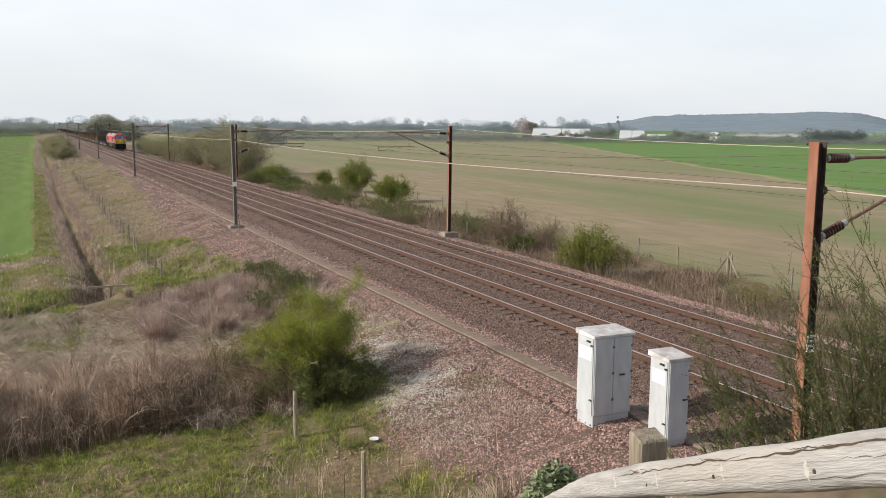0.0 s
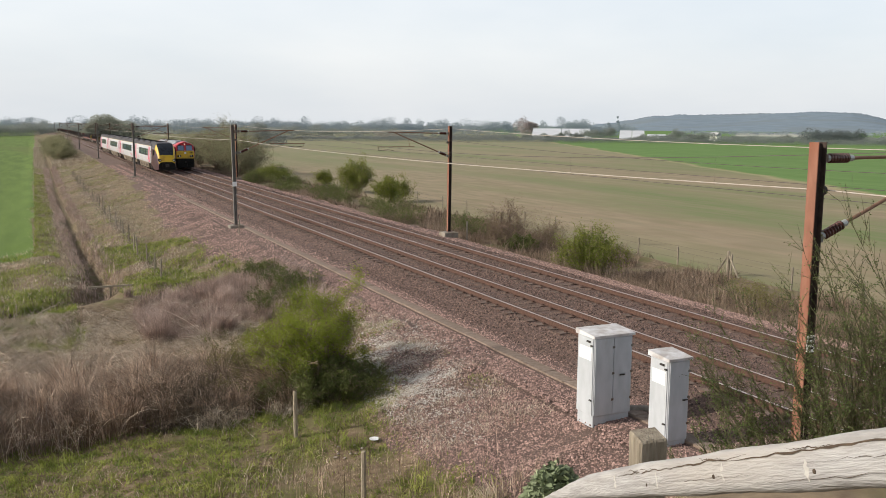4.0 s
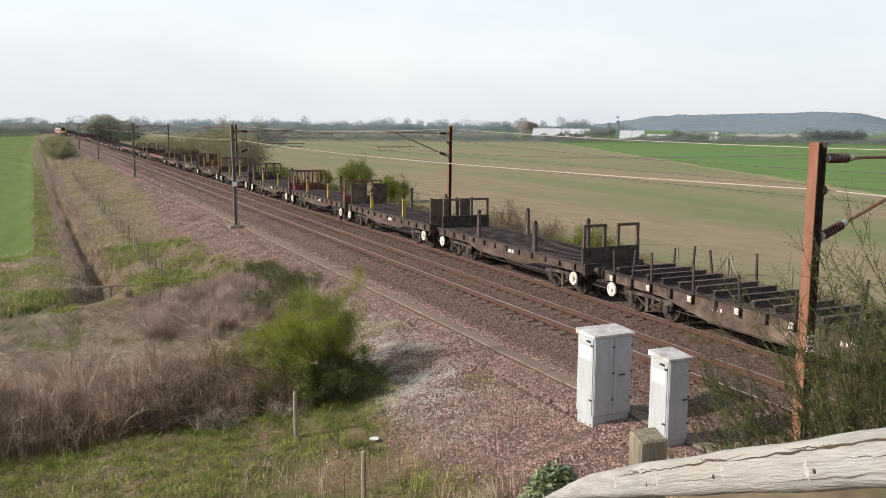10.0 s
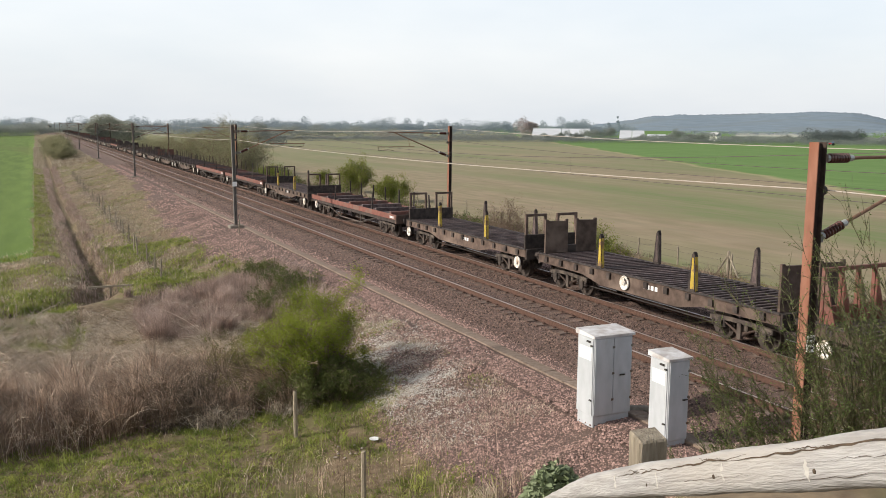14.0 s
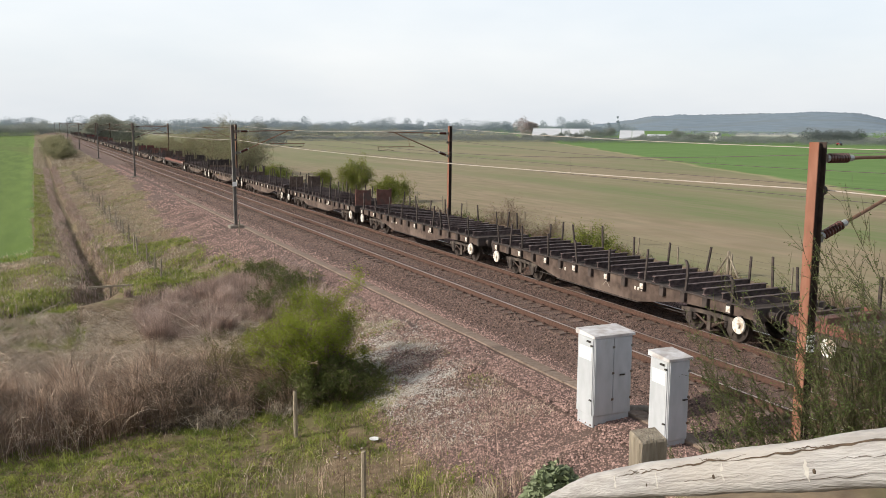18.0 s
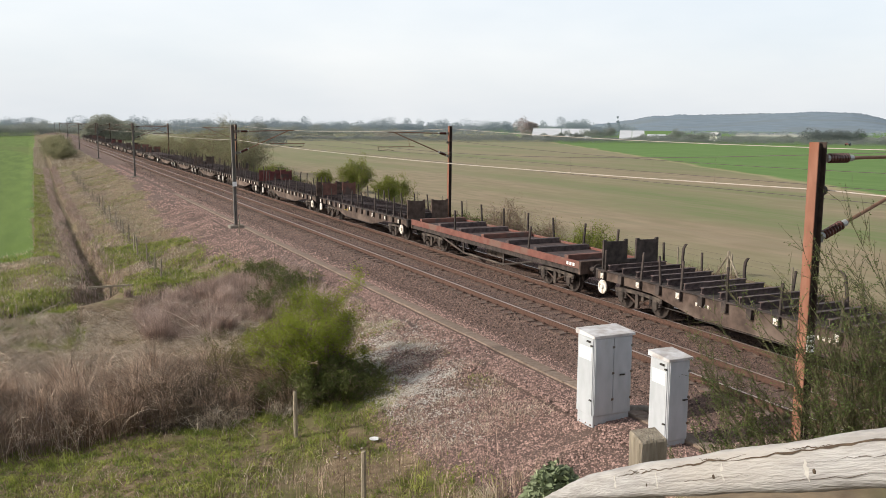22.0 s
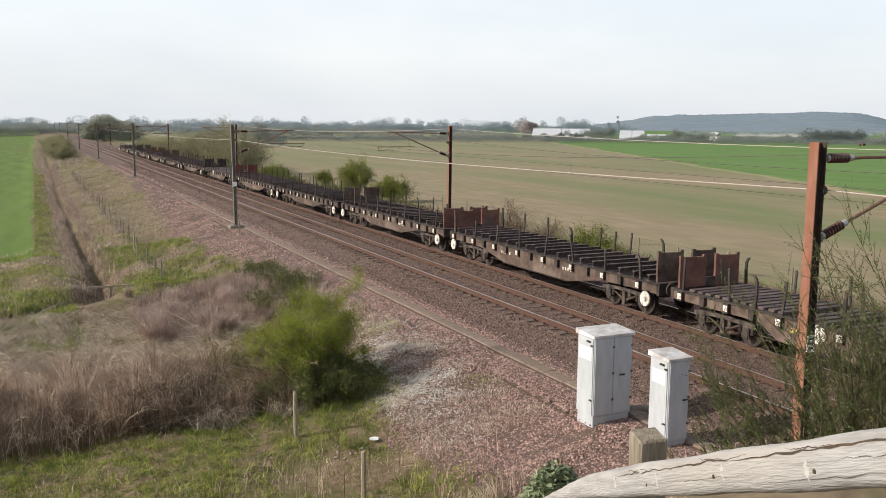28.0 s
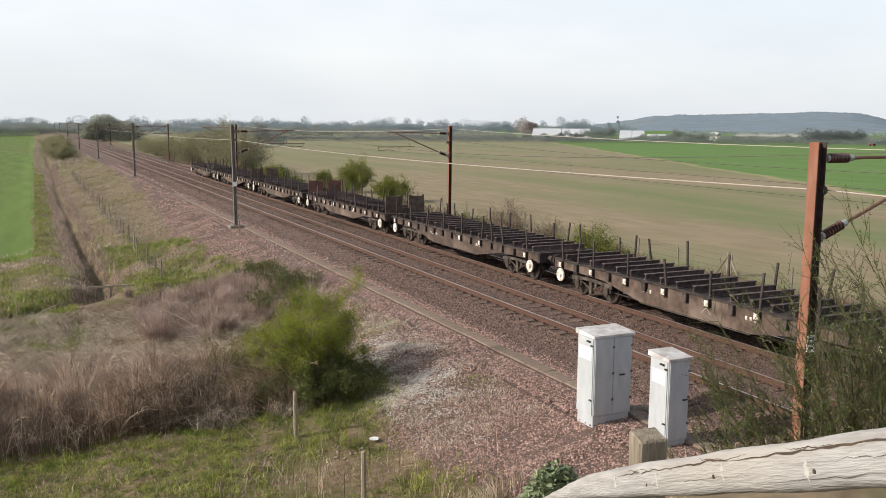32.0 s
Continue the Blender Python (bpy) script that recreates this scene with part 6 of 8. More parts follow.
def branching(at, r, h, stems, levels, rg, spread=1.0, up=0.5, split=3):
    """Segments (a, b, thickness) of a shrub or crown that fills an uneven dome."""
    A, B, R = [], [], []
    tips = []
    for _ in range(stems):
        g = rg.uniform(0, 2 * math.pi)
        p = np.array(at) + np.array([math.cos(g), math.sin(g), 0]) * r * 0.18 * rg.random()
        q = rg.random() ** 0.6
        goal = np.array(at) + np.array([math.cos(g) * r * q * spread, math.sin(g) * r * q * spread, h * (0.45 + 0.55 * (1 - q * q) * rg.uniform(0.7, 1.1))])
        tips.append((p, goal, 0.012 + 0.008 * h))
    for lv in range(levels):
        nxt = []
        for p, goal, th in tips:
            mid = p + (goal - p) * 0.55 + rg.normal(size=3) * 0.06 * h
            A += [p, mid]
            B += [mid, goal]
            R += [th, th * 0.7]
            if lv < levels - 1:
                for _ in range(split):
                    k = rg.uniform(0.3, 1.0)
                    s = p + (goal - p) * k
                    d = rg.normal(size=3) * np.array([1, 1, 0.7])
                    d[2] += up
                    d /= np.linalg.norm(d)
                    nxt.append((s, s + d * np.linalg.norm(goal - p) * rg.uniform(0.3, 0.55), th * 0.55))
        tips = nxt
    return np.array(A), np.array(B), np.array(R)


def shrub(name, label, category, x, y, r, h, n_leaf, leaf, mat, seed, stems=22, levels=3, twig=None, dens=0.16, base=None, group="", thin=1.0):
    rg = np.random.default_rng(seed)
    z = float(ground(x, y)) - 0.05 if base is None else base
    ob = thing(name, label, category, (x, y, z), group=group)
    A, B, R = branching((0, 0, 0), r, h, stems, levels, rg)
    part("branchwork", sticks("branchwork", A, B, R * thin, twig or TWIG), twig or TWIG, ob)
    if n_leaf:
        k = rg.integers(len(A) // 4, len(A), n_leaf)
        t = rg.uniform(0.15, 1.05, n_leaf)[:, None]
        c = A[k] + (B[k] - A[k]) * t + rg.normal(size=(n_leaf, 3)) * dens * r * 0.5
        c[:, 2] = np.maximum(c[:, 2], 0.04)
        part("foliage", leaves("foliage", c, leaf, mat), mat, ob)
    return ob


def scatter(n, x0, x1, y0, y1, patch=None, cell=1.6, seed=1, keep=0.0):
    """Uneven random points in a rectangle; keep: how much of the patch noise is cut away."""
    x, y = rng.uniform(x0, x1, n), rng.uniform(y0, y1, n)
    m = soft_noise(x, y, cell, seed) > keep
    return x[m], y[m]


def field_edge(x, y):
    """Ragged edge between the bank and the wheat."""
    return np.where(y > 57, wheat_edge(y), -14.0) + 0.5 * soft_noise(np.zeros_like(y), y, 3.1, 14) + 0.12 * rng.normal(size=len(y))


def off_ballast(x, y):
    return (x < foot_x(y) + 0.35 * rng.normal(size=len(x))) | (y < 11.5)


def stuff(name, mesh, label, category):
    return tagged(new(name, mesh), label, category, kind="stuff")


def inside(x, y, m):
    return x[m], y[m]


def clumped(x, y, cell, seed, cut=-0.08):
    """Thins points to tufts with gaps between them."""
    return inside(x, y, soft_noise(x, y, cell, seed) + 0.5 * soft_noise(x, y, cell * 0.45, seed + 1) + rng.normal(0, 0.07, len(x)) > cut)


# near meadow: short grass with dry patches
def worn(x, y):
    """Bare brown patches in the meadow: 1 in their middle, 0 outside."""
    d = np.minimum(np.hypot((x - 5.9) / 1.7, (y - 17.9) / 1.3), np.hypot((x - 0.3) / 1.5, (y - 18.6) / 0.8))
    return np.clip(1.5 - 1.1 * d + 1.2 * soft_noise(x, y, 0.7, 81), 0, 0.9)


x, y = scatter(140000, -6, 9.5, 13.5, 25.0, cell=1.5, seed=21, keep=-0.5)
x, y = inside(x, y, off_ballast(x, y) & (rng.random(len(x)) > worn(x, y)))
x, y = clumped(x, y, 0.42, 90, -0.27)
stuff("meadow_grass", blades("meadow_grass", x, y, rng.uniform(0.03, 0.12, len(x)), rng.uniform(0.010, 0.022, len(x)), 1.5, GRASS, cell=0.34), "short green grass below the bank", "grass")
x, y = scatter(9000, -6, 9.5, 12.0, 24.5, cell=1.1, seed=22, keep=0.05)
x, y = inside(x, y, off_ballast(x, y))
stuff("dry_grass", blades("dry_grass", x, y, rng.uniform(0.06, 0.22, len(x)), rng.uniform(0.006, 0.012, len(x)), 1.1, STRAW), "dry grass among the green", "grass")
x, y = scatter(30000, -5, 8.8, 13.0, 23.4, cell=1.2, seed=23, keep=0.0)
x, y = inside(x, y, off_ballast(x, y) & (rng.random(len(x)) > worn(x, y)))
stuff("weed_leaves", leaves("weed_leaves", np.stack([x, y, ground(x, y) + rng.uniform(0.02, 0.10, len(x))], -1), 0.02, GRASS, 0.5), "low green weeds in the grass", "weeds")
x, y = scatter(1500, -5, 9, 12.0, 20.0, cell=1.0, seed=24)
stuff("dead_stalks", blades("dead_stalks", x, y, rng.uniform(0.3, 0.9, len(x)), np.full(len(x), 0.007), 0.5, REED), "thin dead stalks on the bank", "weeds")

x, y = scatter(13000, -6, 9.5, 13.0, 23.0, cell=1.1, seed=26, keep=-0.1)
x, y = inside(x, y, off_ballast(x, y))
stuff("dry_grass", blades("dry_grass", x, y, rng.uniform(0.03, 0.11, len(x)), rng.uniform(0.008, 0.016, len(x)), 1.5, REED), "dead thatch in the meadow", "grass")
# darker tussocks that stand up out of the turf
x, y = scatter(26000, -6, 9.0, 13.5, 23.6, cell=0.55, seed=85, keep=0.2)
x, y = inside(x, y, off_ballast(x, y) & (rng.random(len(x)) > worn(x, y)))
stuff("meadow_grass", blades("meadow_grass", x, y, rng.uniform(0.10, 0.24, len(x)), rng.uniform(0.010, 0.02, len(x)), 1.0, GRASS, cell=0.55), "taller green tussocks in the turf", "grass")
# tall dry stems along the ditch corner
x, y = scatter(90000, -9, 6.8, 22.8, 28.6, cell=1.3, seed=31, keep=-0.42)
x, y = clumped(x, y, 0.5, 87)
x, y = inside(x, y, y > 23.7 - 0.14 * np.clip(x, 0, 7) + 0.7 * soft_noise(x, y, 1.2, 64))
stuff("dry_stems", blades("dry_stems", x, y, rng.uniform(0.4, 1.2, len(x)) * (0.75 + 0.5 * (soft_noise(x, y, 2.2, 35) + 0.5)), rng.uniform(0.008, 0.02, len(x)), 0.9, REED, cell=0.8, vary=1.5), "tall brown dead stems", "dry weeds")
x, y = scatter(16000, -9, 6.8, 23.2, 27.5, cell=1.0, seed=37, keep=-0.2)
stuff("dry_stems", blades("dry_stems", x, y, rng.uniform(0.4, 1.0, len(x)), rng.uniform(0.008, 0.018, len(x)), 0.8, TWIG), "dark dead stems in the thicket", "dry weeds")
x, y = scatter(1500, -9, 7.0, 22.8, 27.0, cell=1.0, seed=36, keep=-0.1)
stuff("arching_stems", arches("arching_stems", x, y, rng.uniform(0.9, 2.3, len(x)), rng.uniform(0.006, 0.014, len(x)), STEM_PALE), "long pale arching dead stems", "dry weeds")
x, y = scatter(900, -9, 7.0, 22.8, 26.0, cell=1.0, seed=38, keep=-0.1)
stuff("arching_stems", arches("arching_stems", x, y, rng.uniform(0.7, 1.9, len(x)), rng.uniform(0.012, 0.026, len(x)), TWIG), "dark arching bramble canes", "dry weeds")
x, y = clumped(*scatter(90000, -12, 7.8, 27.2, 39, cell=2.6, seed=32, keep=-0.5), 0.8, 89, -0.14)
stuff("flattened_straw", blades("flattened_straw", x, y, rng.uniform(0.12, 0.5, len(x)), rng.uniform(0.009, 0.022, len(x)), 2.3, STRAW, 1.2, comb=3.6, cell=0.9), "flattened pale straw", "dry grass")
x, y = scatter(2600, -10, 6.5, 26.5, 38, cell=1.6, seed=39, keep=-0.1)
stuff("arching_stems", arches("arching_stems", x, y, rng.uniform(0.7, 2.0, len(x)), rng.uniform(0.012, 0.034, len(x)), STEM_PALE, rise=0.6), "long pale stems above the straw", "dry weeds")
x, y = clumped(*scatter(50000, 3.6, 10.4, 32, 41.5, cell=2.0, seed=33, keep=-0.3), 0.7, 88)
stuff("dry_stems", blades("dry_stems", x, y, rng.uniform(0.3, 0.85, len(x)), rng.uniform(0.008, 0.018, len(x)), 0.8, FINE_STEM, cell=1.0, vary=1.4), "greyish purple dead stems", "dry weeds")
x, y = scatter(1600, 3.6, 6.5, 22.5, 24.0, cell=1.0, seed=34, keep=0.05)
stuff("arching_straw", blades("arching_straw", x, y, rng.uniform(0.3, 0.75, len(x)), rng.uniform(0.008, 0.014, len(x)), 1.7, STRAW, 1.2), "pale arching dead grass", "dry grass")
x, y = scatter(34000, 3.7, 9.8, 41.5, 60, cell=2.6, seed=82, keep=-0.12)
x, y = inside(x, y, off_ballast(x, y))
stuff("rough_grass", blades("rough_grass", x, y, rng.uniform(0.06, 0.2, len(x)), rng.uniform(0.012, 0.026, len(x)), 1.3, GRASS), "green turf behind the ditch corner", "grass")
x, y = scatter(30000, -9, 1.6, 33.5, 46, cell=2.2, seed=83, keep=-0.05)
x, y = inside(x, y, to_ditch(x, y) > 0.5)
stuff("rough_grass", blades("rough_grass", x, y, rng.uniform(0.08, 0.28, len(x)), rng.uniform(0.012, 0.026, len(x)), 1.2, GRASS), "tufted green grass beside the ditch end", "grass")
y = rng.uniform(57, 150, 16000)
x = wheat_edge(y) + 0.1 + 1.3 * rng.random(16000) ** 1.5
stuff("rough_grass", blades("rough_grass", x, y, rng.uniform(0.06, 0.2, len(x)), rng.uniform(0.014, 0.032, len(x)), 1.2, GRASS), "grass strip between wheat and ditch", "grass")
# bank, ditch sides and strip by the field
x, y = scatter(110000, -3.0, 11.3, 44, 175, cell=3.2, seed=41, keep=-0.3)
x, y = inside(x, y, (x > field_edge(x, y)) & off_ballast(x, y))
x, y = inside(x, y, to_ditch(x, y) > 0.42)
stuff("rough_grass", blades("rough_grass", x, y, rng.uniform(0.06, 0.2, len(x)), rng.uniform(0.012, 0.03, len(x)), 1.6, BANK), "rough straw-coloured grass on the bank", "grass")
x, y = scatter(60000, -3.0, 11.0, 44, 170, cell=4.0, seed=42, keep=0.08)
x, y = inside(x, y, (x > field_edge(x, y)) & off_ballast(x, y))
x, y = inside(x, y, to_ditch(x, y) > 0.42)
stuff("rough_grass", blades("rough_grass", x, y, rng.uniform(0.06, 0.2, len(x)), rng.uniform(0.014, 0.03, len(x)), 1.3, GRASS), "rough green grass on the bank", "grass")
x, y = scatter(12000, 1.2, 10.5, 45, 130, cell=3.0, seed=43, keep=0.1)
x, y = inside(x, y, (to_ditch(x, y) > 0.42) & off_ballast(x, y))
stuff("dry_stems", blades("dry_stems", x, y, rng.uniform(0.2, 0.5, len(x)), rng.uniform(0.010, 0.02, len(x)), 0.9, FINE_STEM), "brown dead stems beside the ditch", "dry weeds")
x, y = scatter(26000, -14, 1.5, 41, 60, cell=2.5, seed=44, keep=-0.05)
stuff("rough_grass", blades("rough_grass", x, y, rng.uniform(0.08, 0.3, len(x)), rng.uniform(0.012, 0.025, len(x)), 1.0, GRASS), "tussocky green grass by the field", "grass")
x, y = scatter(16000, -14, 1.8, 40, 60, cell=2.5, seed=45, keep=0.12)
x, y = inside(x, y, to_ditch(x, y) > 0.42)
stuff("dry_grass", blades("dry_grass", x, y, rng.uniform(0.1, 0.3, len(x)), rng.uniform(0.012, 0.025, len(x)), 1.4, STRAW), "dry grass by the field", "grass")
x, y = scatter(120000, -3, 6.5, 38, 170, cell=1.5, seed=48, keep=-0.15)
m = np.abs(to_ditch(x, y) - 0.62) < 0.42
stuff("ditch_reeds", blades("ditch_reeds", x[m], y[m], rng.uniform(0.15, 0.5, m.sum()), rng.uniform(0.010, 0.022, m.sum()), 1.1, FINE_STEM), "brown reeds overhanging the ditch", "dry weeds")
x, y = scatter(24000, -2, 11.2, 170, 300, cell=4.0, seed=49, keep=-0.3)
x, y = inside(x, y, (to_ditch(x, y) > 0.6) & (x > field_edge(x, y)))
stuff("rough_grass", blades("rough_grass", x, y, rng.uniform(0.2, 0.5, len(x)), rng.uniform(0.05, 0.11, len(x)), 1.0, BANK), "rough grass far along the bank", "grass")
# bank in front of the viewer
x, y = scatter(9000, 3.5, 12.8, 6.5, 13.0, cell=0.9, seed=46)
stuff("dry_grass", blades("dry_grass", x, y, rng.uniform(0.12, 0.5, len(x)), rng.uniform(0.005, 0.010, len(x)), 1.0, STRAW), "dry grass on the near bank", "grass")
x, y = scatter(7000, 3.5, 12.8, 6.5, 13.0, cell=1.2, seed=47, keep=0.05)
stuff("meadow_grass", blades("meadow_grass", x, y, rng.uniform(0.08, 0.3, len(x)), rng.uniform(0.006, 0.011, len(x)), 0.7, GRASS), "green grass on the near bank", "grass")
x, y = scatter(7000, 5.2, 9.4, 12.2, 15.2, cell=0.8, seed=91, keep=-0.05)
stuff("dry_grass", blades("dry_grass", x, y, rng.uniform(0.12, 0.42, len(x)), rng.uniform(0.007, 0.014, len(x)), 1.0, STRAW), "dry grass and stalks at the bank's foot", "grass")
x, y = scatter(2200, 5.2, 9.8, 12.0, 15.0, cell=0.8, seed=92, keep=0.0)
stuff("dead_stalks", blades("dead_stalks", x, y, rng.uniform(0.3, 0.8, len(x)), np.full(len(x), 0.008), 0.5, REED), "brown stalks at the bank's foot", "weeds")
# far verge
VERGE_DRY = leafy("verge_growth", (0.175, 0.125, 0.09), (0.285, 0.215, 0.162), island=0.65, trans=0.15)
x, y = scatter(46000, 23.9, 31.4, 14, 64, cell=2.2, seed=51, keep=-0.15)
stuff("verge_grass", blades("verge_grass", x, y, rng.uniform(0.15, 0.5, len(x)), rng.uniform(0.010, 0.022, len(x)), 1.0, VERGE_DRY), "dry brown verge grass beyond the tracks", "grass")
x, y = scatter(16000, 24.2, 30.5, 16, 60, cell=2.2, seed=52, keep=0.05)
stuff("dry_stems", blades("dry_stems", x, y, rng.uniform(0.35, 0.85, len(x)), rng.uniform(0.010, 0.018, len(x)), 0.6, VERGE_DRY), "brown dead stems beyond the tracks", "dry weeds")
x, y = scatter(30000, 24.0, 31.4, 60, 190, cell=4.0, seed=53, keep=-0.1)
stuff("verge_grass", blades("verge_grass", x, y, rng.uniform(0.2, 0.6, len(x)), rng.uniform(0.03, 0.07, len(x)), 1.0, VERGE_DRY), "rough brown verge growth far along the line", "grass")


# lone dead stalks round the bare patch
x, y = rng.uniform(4.8, 7.6, 46), rng.uniform(16.6, 20.2, 46)
stuff("dead_stalks", blades("dead_stalks", x, y, rng.uniform(0.4, 1.0, 46), np.full(46, 0.012), 0.35, TWIG), "upright dead stalks on the bare patch", "weeds")
# dark tangle in the foot of the thicket, deepening its shade
x, y = scatter(3600, 2.5, 7.8, 22.9, 25.6, cell=0.8, seed=84, keep=-0.2)
stuff("arching_stems", arches("arching_stems", x, y, rng.uniform(0.7, 1.8, len(x)), rng.uniform(0.008, 0.018, len(x)), BARK), "dark tangled canes at the thicket's foot", "dry weeds")


# brambles: arching stems with small dull leaves
def bramble(x, y, r, h, seed, mat=LEAF_DARK, n=5000, label="low tangled bramble with dull green leaves"):
    return shrub("bramble", label, "bramble", x, y, r, h, n, 0.018 + 0.0005 * y, mat, seed, stems=26, levels=3, dens=0.11, group="brambles")


for i, (bx, by, br, bh) in enumerate([(5.6, 27.0, 1.5, 1.25), (6.0, 25.0, 1.2, 1.15), (6.7, 25.9, 1.4, 1.4), (7.6, 28.6, 1.6, 1.2), (9.9, 36.2, 1.5, 1.0), (9.4, 39.0, 1.3, 0.9), (8.6, 33.6, 1.4, 1.0),
                                       (26.2, 25.8, 1.5, 0.85), (27.6, 27.8, 1.5, 0.8), (25.8, 44.5, 1.3, 0.9)]):
    bramble(bx, by, br, bh, 100 + i, *((OLIVE, 6000) if by < 29 and bx < 9 else (OLIVE, 2600) if 25 < by < 29 else (LEAF_DARK, 7000)))
for i in range(13):
    yy = 51 + i * 5.2
    bramble(26.6 + 1.5 * math.sin(i * 2.1), yy, 2.5, 0.95 + 0.25 * math.sin(i * 1.3), 130 + i, n=3200, label="olive bramble mound on the far verge")
shrub("hawthorn_bush", "bright yellow-green hawthorn bush on the bank", "bush", 7.3, 24.3, 1.9, 2.5, 60000, 0.027, LEAF, 201, stems=28, levels=4, dens=0.1)
# dark-leaved growth added where deep shade lies under the hawthorn
bramble(7.5, 22.75, 1.15, 0.8, 123, LEAF_DARK, 9000)
bramble(8.2, 23.2, 0.9, 0.8, 124, LEAF_DARK, 6000)
bramble(6.1, 23.9, 1.2, 0.85, 121, LEAF_DARK, 9000)
bramble(5.0, 24.6, 1.2, 0.9, 122, OLIVE, 5000)
shrub("hawthorn_bush", "low dark bush deepening the shade beneath the hawthorn", "bush", 7.2, 23.5, 1.7, 1.25, 20000, 0.03, LEAF_DARK, 202, stems=20, levels=3, dens=0.08)
shrub("hawthorn_bush", "rounded yellow-green bush by the far track", "bush", 24.9, 36.2, 1.75, 2.05, 22000, 0.042, LEAF_MID, 203, stems=40, levels=3, dens=0.15)
shrub("bare_shrub", "leafless grey-brown shrub beyond the tracks", "shrub", 25.9, 46.4, 1.7, 2.7, 900, 0.04, OLIVE, 204, stems=60, levels=4, thin=0.7)
shrub("bare_shrub", "leafless grey-brown shrub beyond the tracks", "shrub", 27.6, 44.0, 1.6, 1.7, 700, 0.04, OLIVE, 205, stems=50, levels=4, thin=0.7)
for i, (bx, by, br, bh, nl) in enumerate([(32.3, 91.5, 2.0, 2.9, 6000), (32.0, 79.5, 1.7, 2.2, 5000), (32.4, 103.0, 1.3, 1.7, 2500), (28.4, 112.0, 2.2, 1.6, 4500), (30.0, 116.0, 1.8, 1.8, 3000)]):
    shrub("hawthorn_bush", "fresh green hawthorn bush along the field fence", "bush", bx, by, br * 1.08, bh, nl * 3, 0.065, LEAF_MID if i != 4 else LEAF_DARK, 210 + i, stems=36, levels=3, dens=0.2, group="hawthorns along the fence")
SCRUB = leafy("budding_scrub", (0.215, 0.215, 0.125), (0.31, 0.30, 0.175), island=0.3, trans=0.4)
for i, (bx, by, br, bh) in enumerate([(27.0, 124, 3.4, 4.6), (29.0, 131, 3.6, 5.4), (27.0, 139, 3.6, 5.2), (29.0, 149, 4.0, 5.6), (27.0, 160, 4.0, 5.2), (28.5, 173, 4.2, 5.0), (26.5, 186, 3.5, 4.2), (27.0, 205, 4.0, 3.2), (27.5, 226, 4.5, 3.0)]):
    shrub("thorn_scrub", "tall budding thorn scrub beside the line", "scrub", bx, by, br, bh * 1.08, 13000, 0.09, SCRUB, 230 + i, stems=34, levels=3, dens=0.22, group="thorn scrub")
for i, (bx, by, br, bh) in enumerate([(6.4, 196, 3.0, 3.0), (7.0, 214, 3.2, 3.6), (6.6, 232, 3.6, 3.8), (7.2, 252, 3.6, 3.6), (7.5, 275, 3.8, 3.6)]):
    shrub("thorn_scrub", "tall budding thorn scrub beside the ditch", "scrub", bx, by, br, bh, 7000, 0.13, SCRUB, 250 + i, stems=26, levels=3, dens=0.22, group="thorn scrub")


# broom beside the mast: many green wand-like stems
def broom(x, y, z, h, lean, n, seed):
    rg = np.random.default_rng(seed)
    ob = thing("broom_shrub", "wiry dark green broom shrub by the fence", "shrub", (x, y, z), group="broom")
    A, B, R, C = [], [], [], []
    for _ in range(n):
        p = rg.normal(size=3) * np.array([0.16, 0.16, 0.0])
        d = np.array([lean[0], lean[1], 1.0]) + rg.normal(size=3) * np.array([0.42, 0.42, 0.15])
        d /= np.linalg.norm(d)
        L = h * rg.uniform(0.5, 1.1)
        steps = 7
        pts = [p]
        for k in range(steps):
            d = d + rg.normal(size=3) * 0.10 + np.array([0, 0, 0.03])
            d /= np.linalg.norm(d)
            pts.append(pts[-1] + d * L / steps)
        for k in range(steps):
            A.append(pts[k]); B.append(pts[k + 1]); R.append(0.010 * (1 - 0.75 * k / steps))
            if k >= 1:
                for _ in range(6):
                    s = pts[k] + (pts[k + 1] - pts[k]) * rg.random()
                    e = d + rg.normal(size=3) * 0.42
                    e /= np.linalg.norm(e)
                    l = rg.uniform(0.12, 0.38) * h / 2.4
                    A.append(s); B.append(s + e * l); R.append(0.0044)
                    for q in range(8):
                        C.append(s + e * l * rg.uniform(0.2, 1.0) + rg.normal(size=3) * 0.012)
    tagged(part("stemwork", sticks("stemwork", np.array(A), np.array(B), np.array(R), BROOM_STEM), BROOM_STEM, ob), kind="stuff")
    part("foliage", leaves("foliage", np.array(C), 0.0135, BROOM), BROOM, ob)
    return ob


for i, (bx, by, bh, lx, ly) in enumerate([(6.9, 6.95, 1.2, -0.3, 0.1), (7.2, 6.7, 1.9, -0.5, 0.1), (7.5, 6.5, 2.2, -0.35, 0.05), (7.9, 6.2, 2.2, 0.0, 0.0), (8.3, 6.0, 2.4, 0.0, 0.0), (8.8, 5.8, 2.5, 0.05, 0.0), (9.3, 5.5, 2.5, 0.0, 0.0), (8.4, 6.9, 1.9, -0.05, 0.1),
                                       (7.2, 7.4, 1.5, -0.35, 0.2), (7.6, 7.2, 1.9, -0.45, 0.1), (8.0, 6.6, 2.4, -0.4, 0.0), (9.0, 6.3, 2.7, -0.1, 0.0), (9.8, 6.2, 2.9, 0.0, 0.0)]):
    broom(bx, by, float(ground(bx, by)) - 0.05, bh, (lx, ly), 4 if bx < 7.3 else 7 if bx < 7.7 else 21, 300 + i)

# ivy on the bank by the fence
rg_i = np.random.default_rng(77)
ang = rg_i.uniform(0, 2 * math.pi, 900)
rad = np.sqrt(rg_i.random(900)) * 0.30
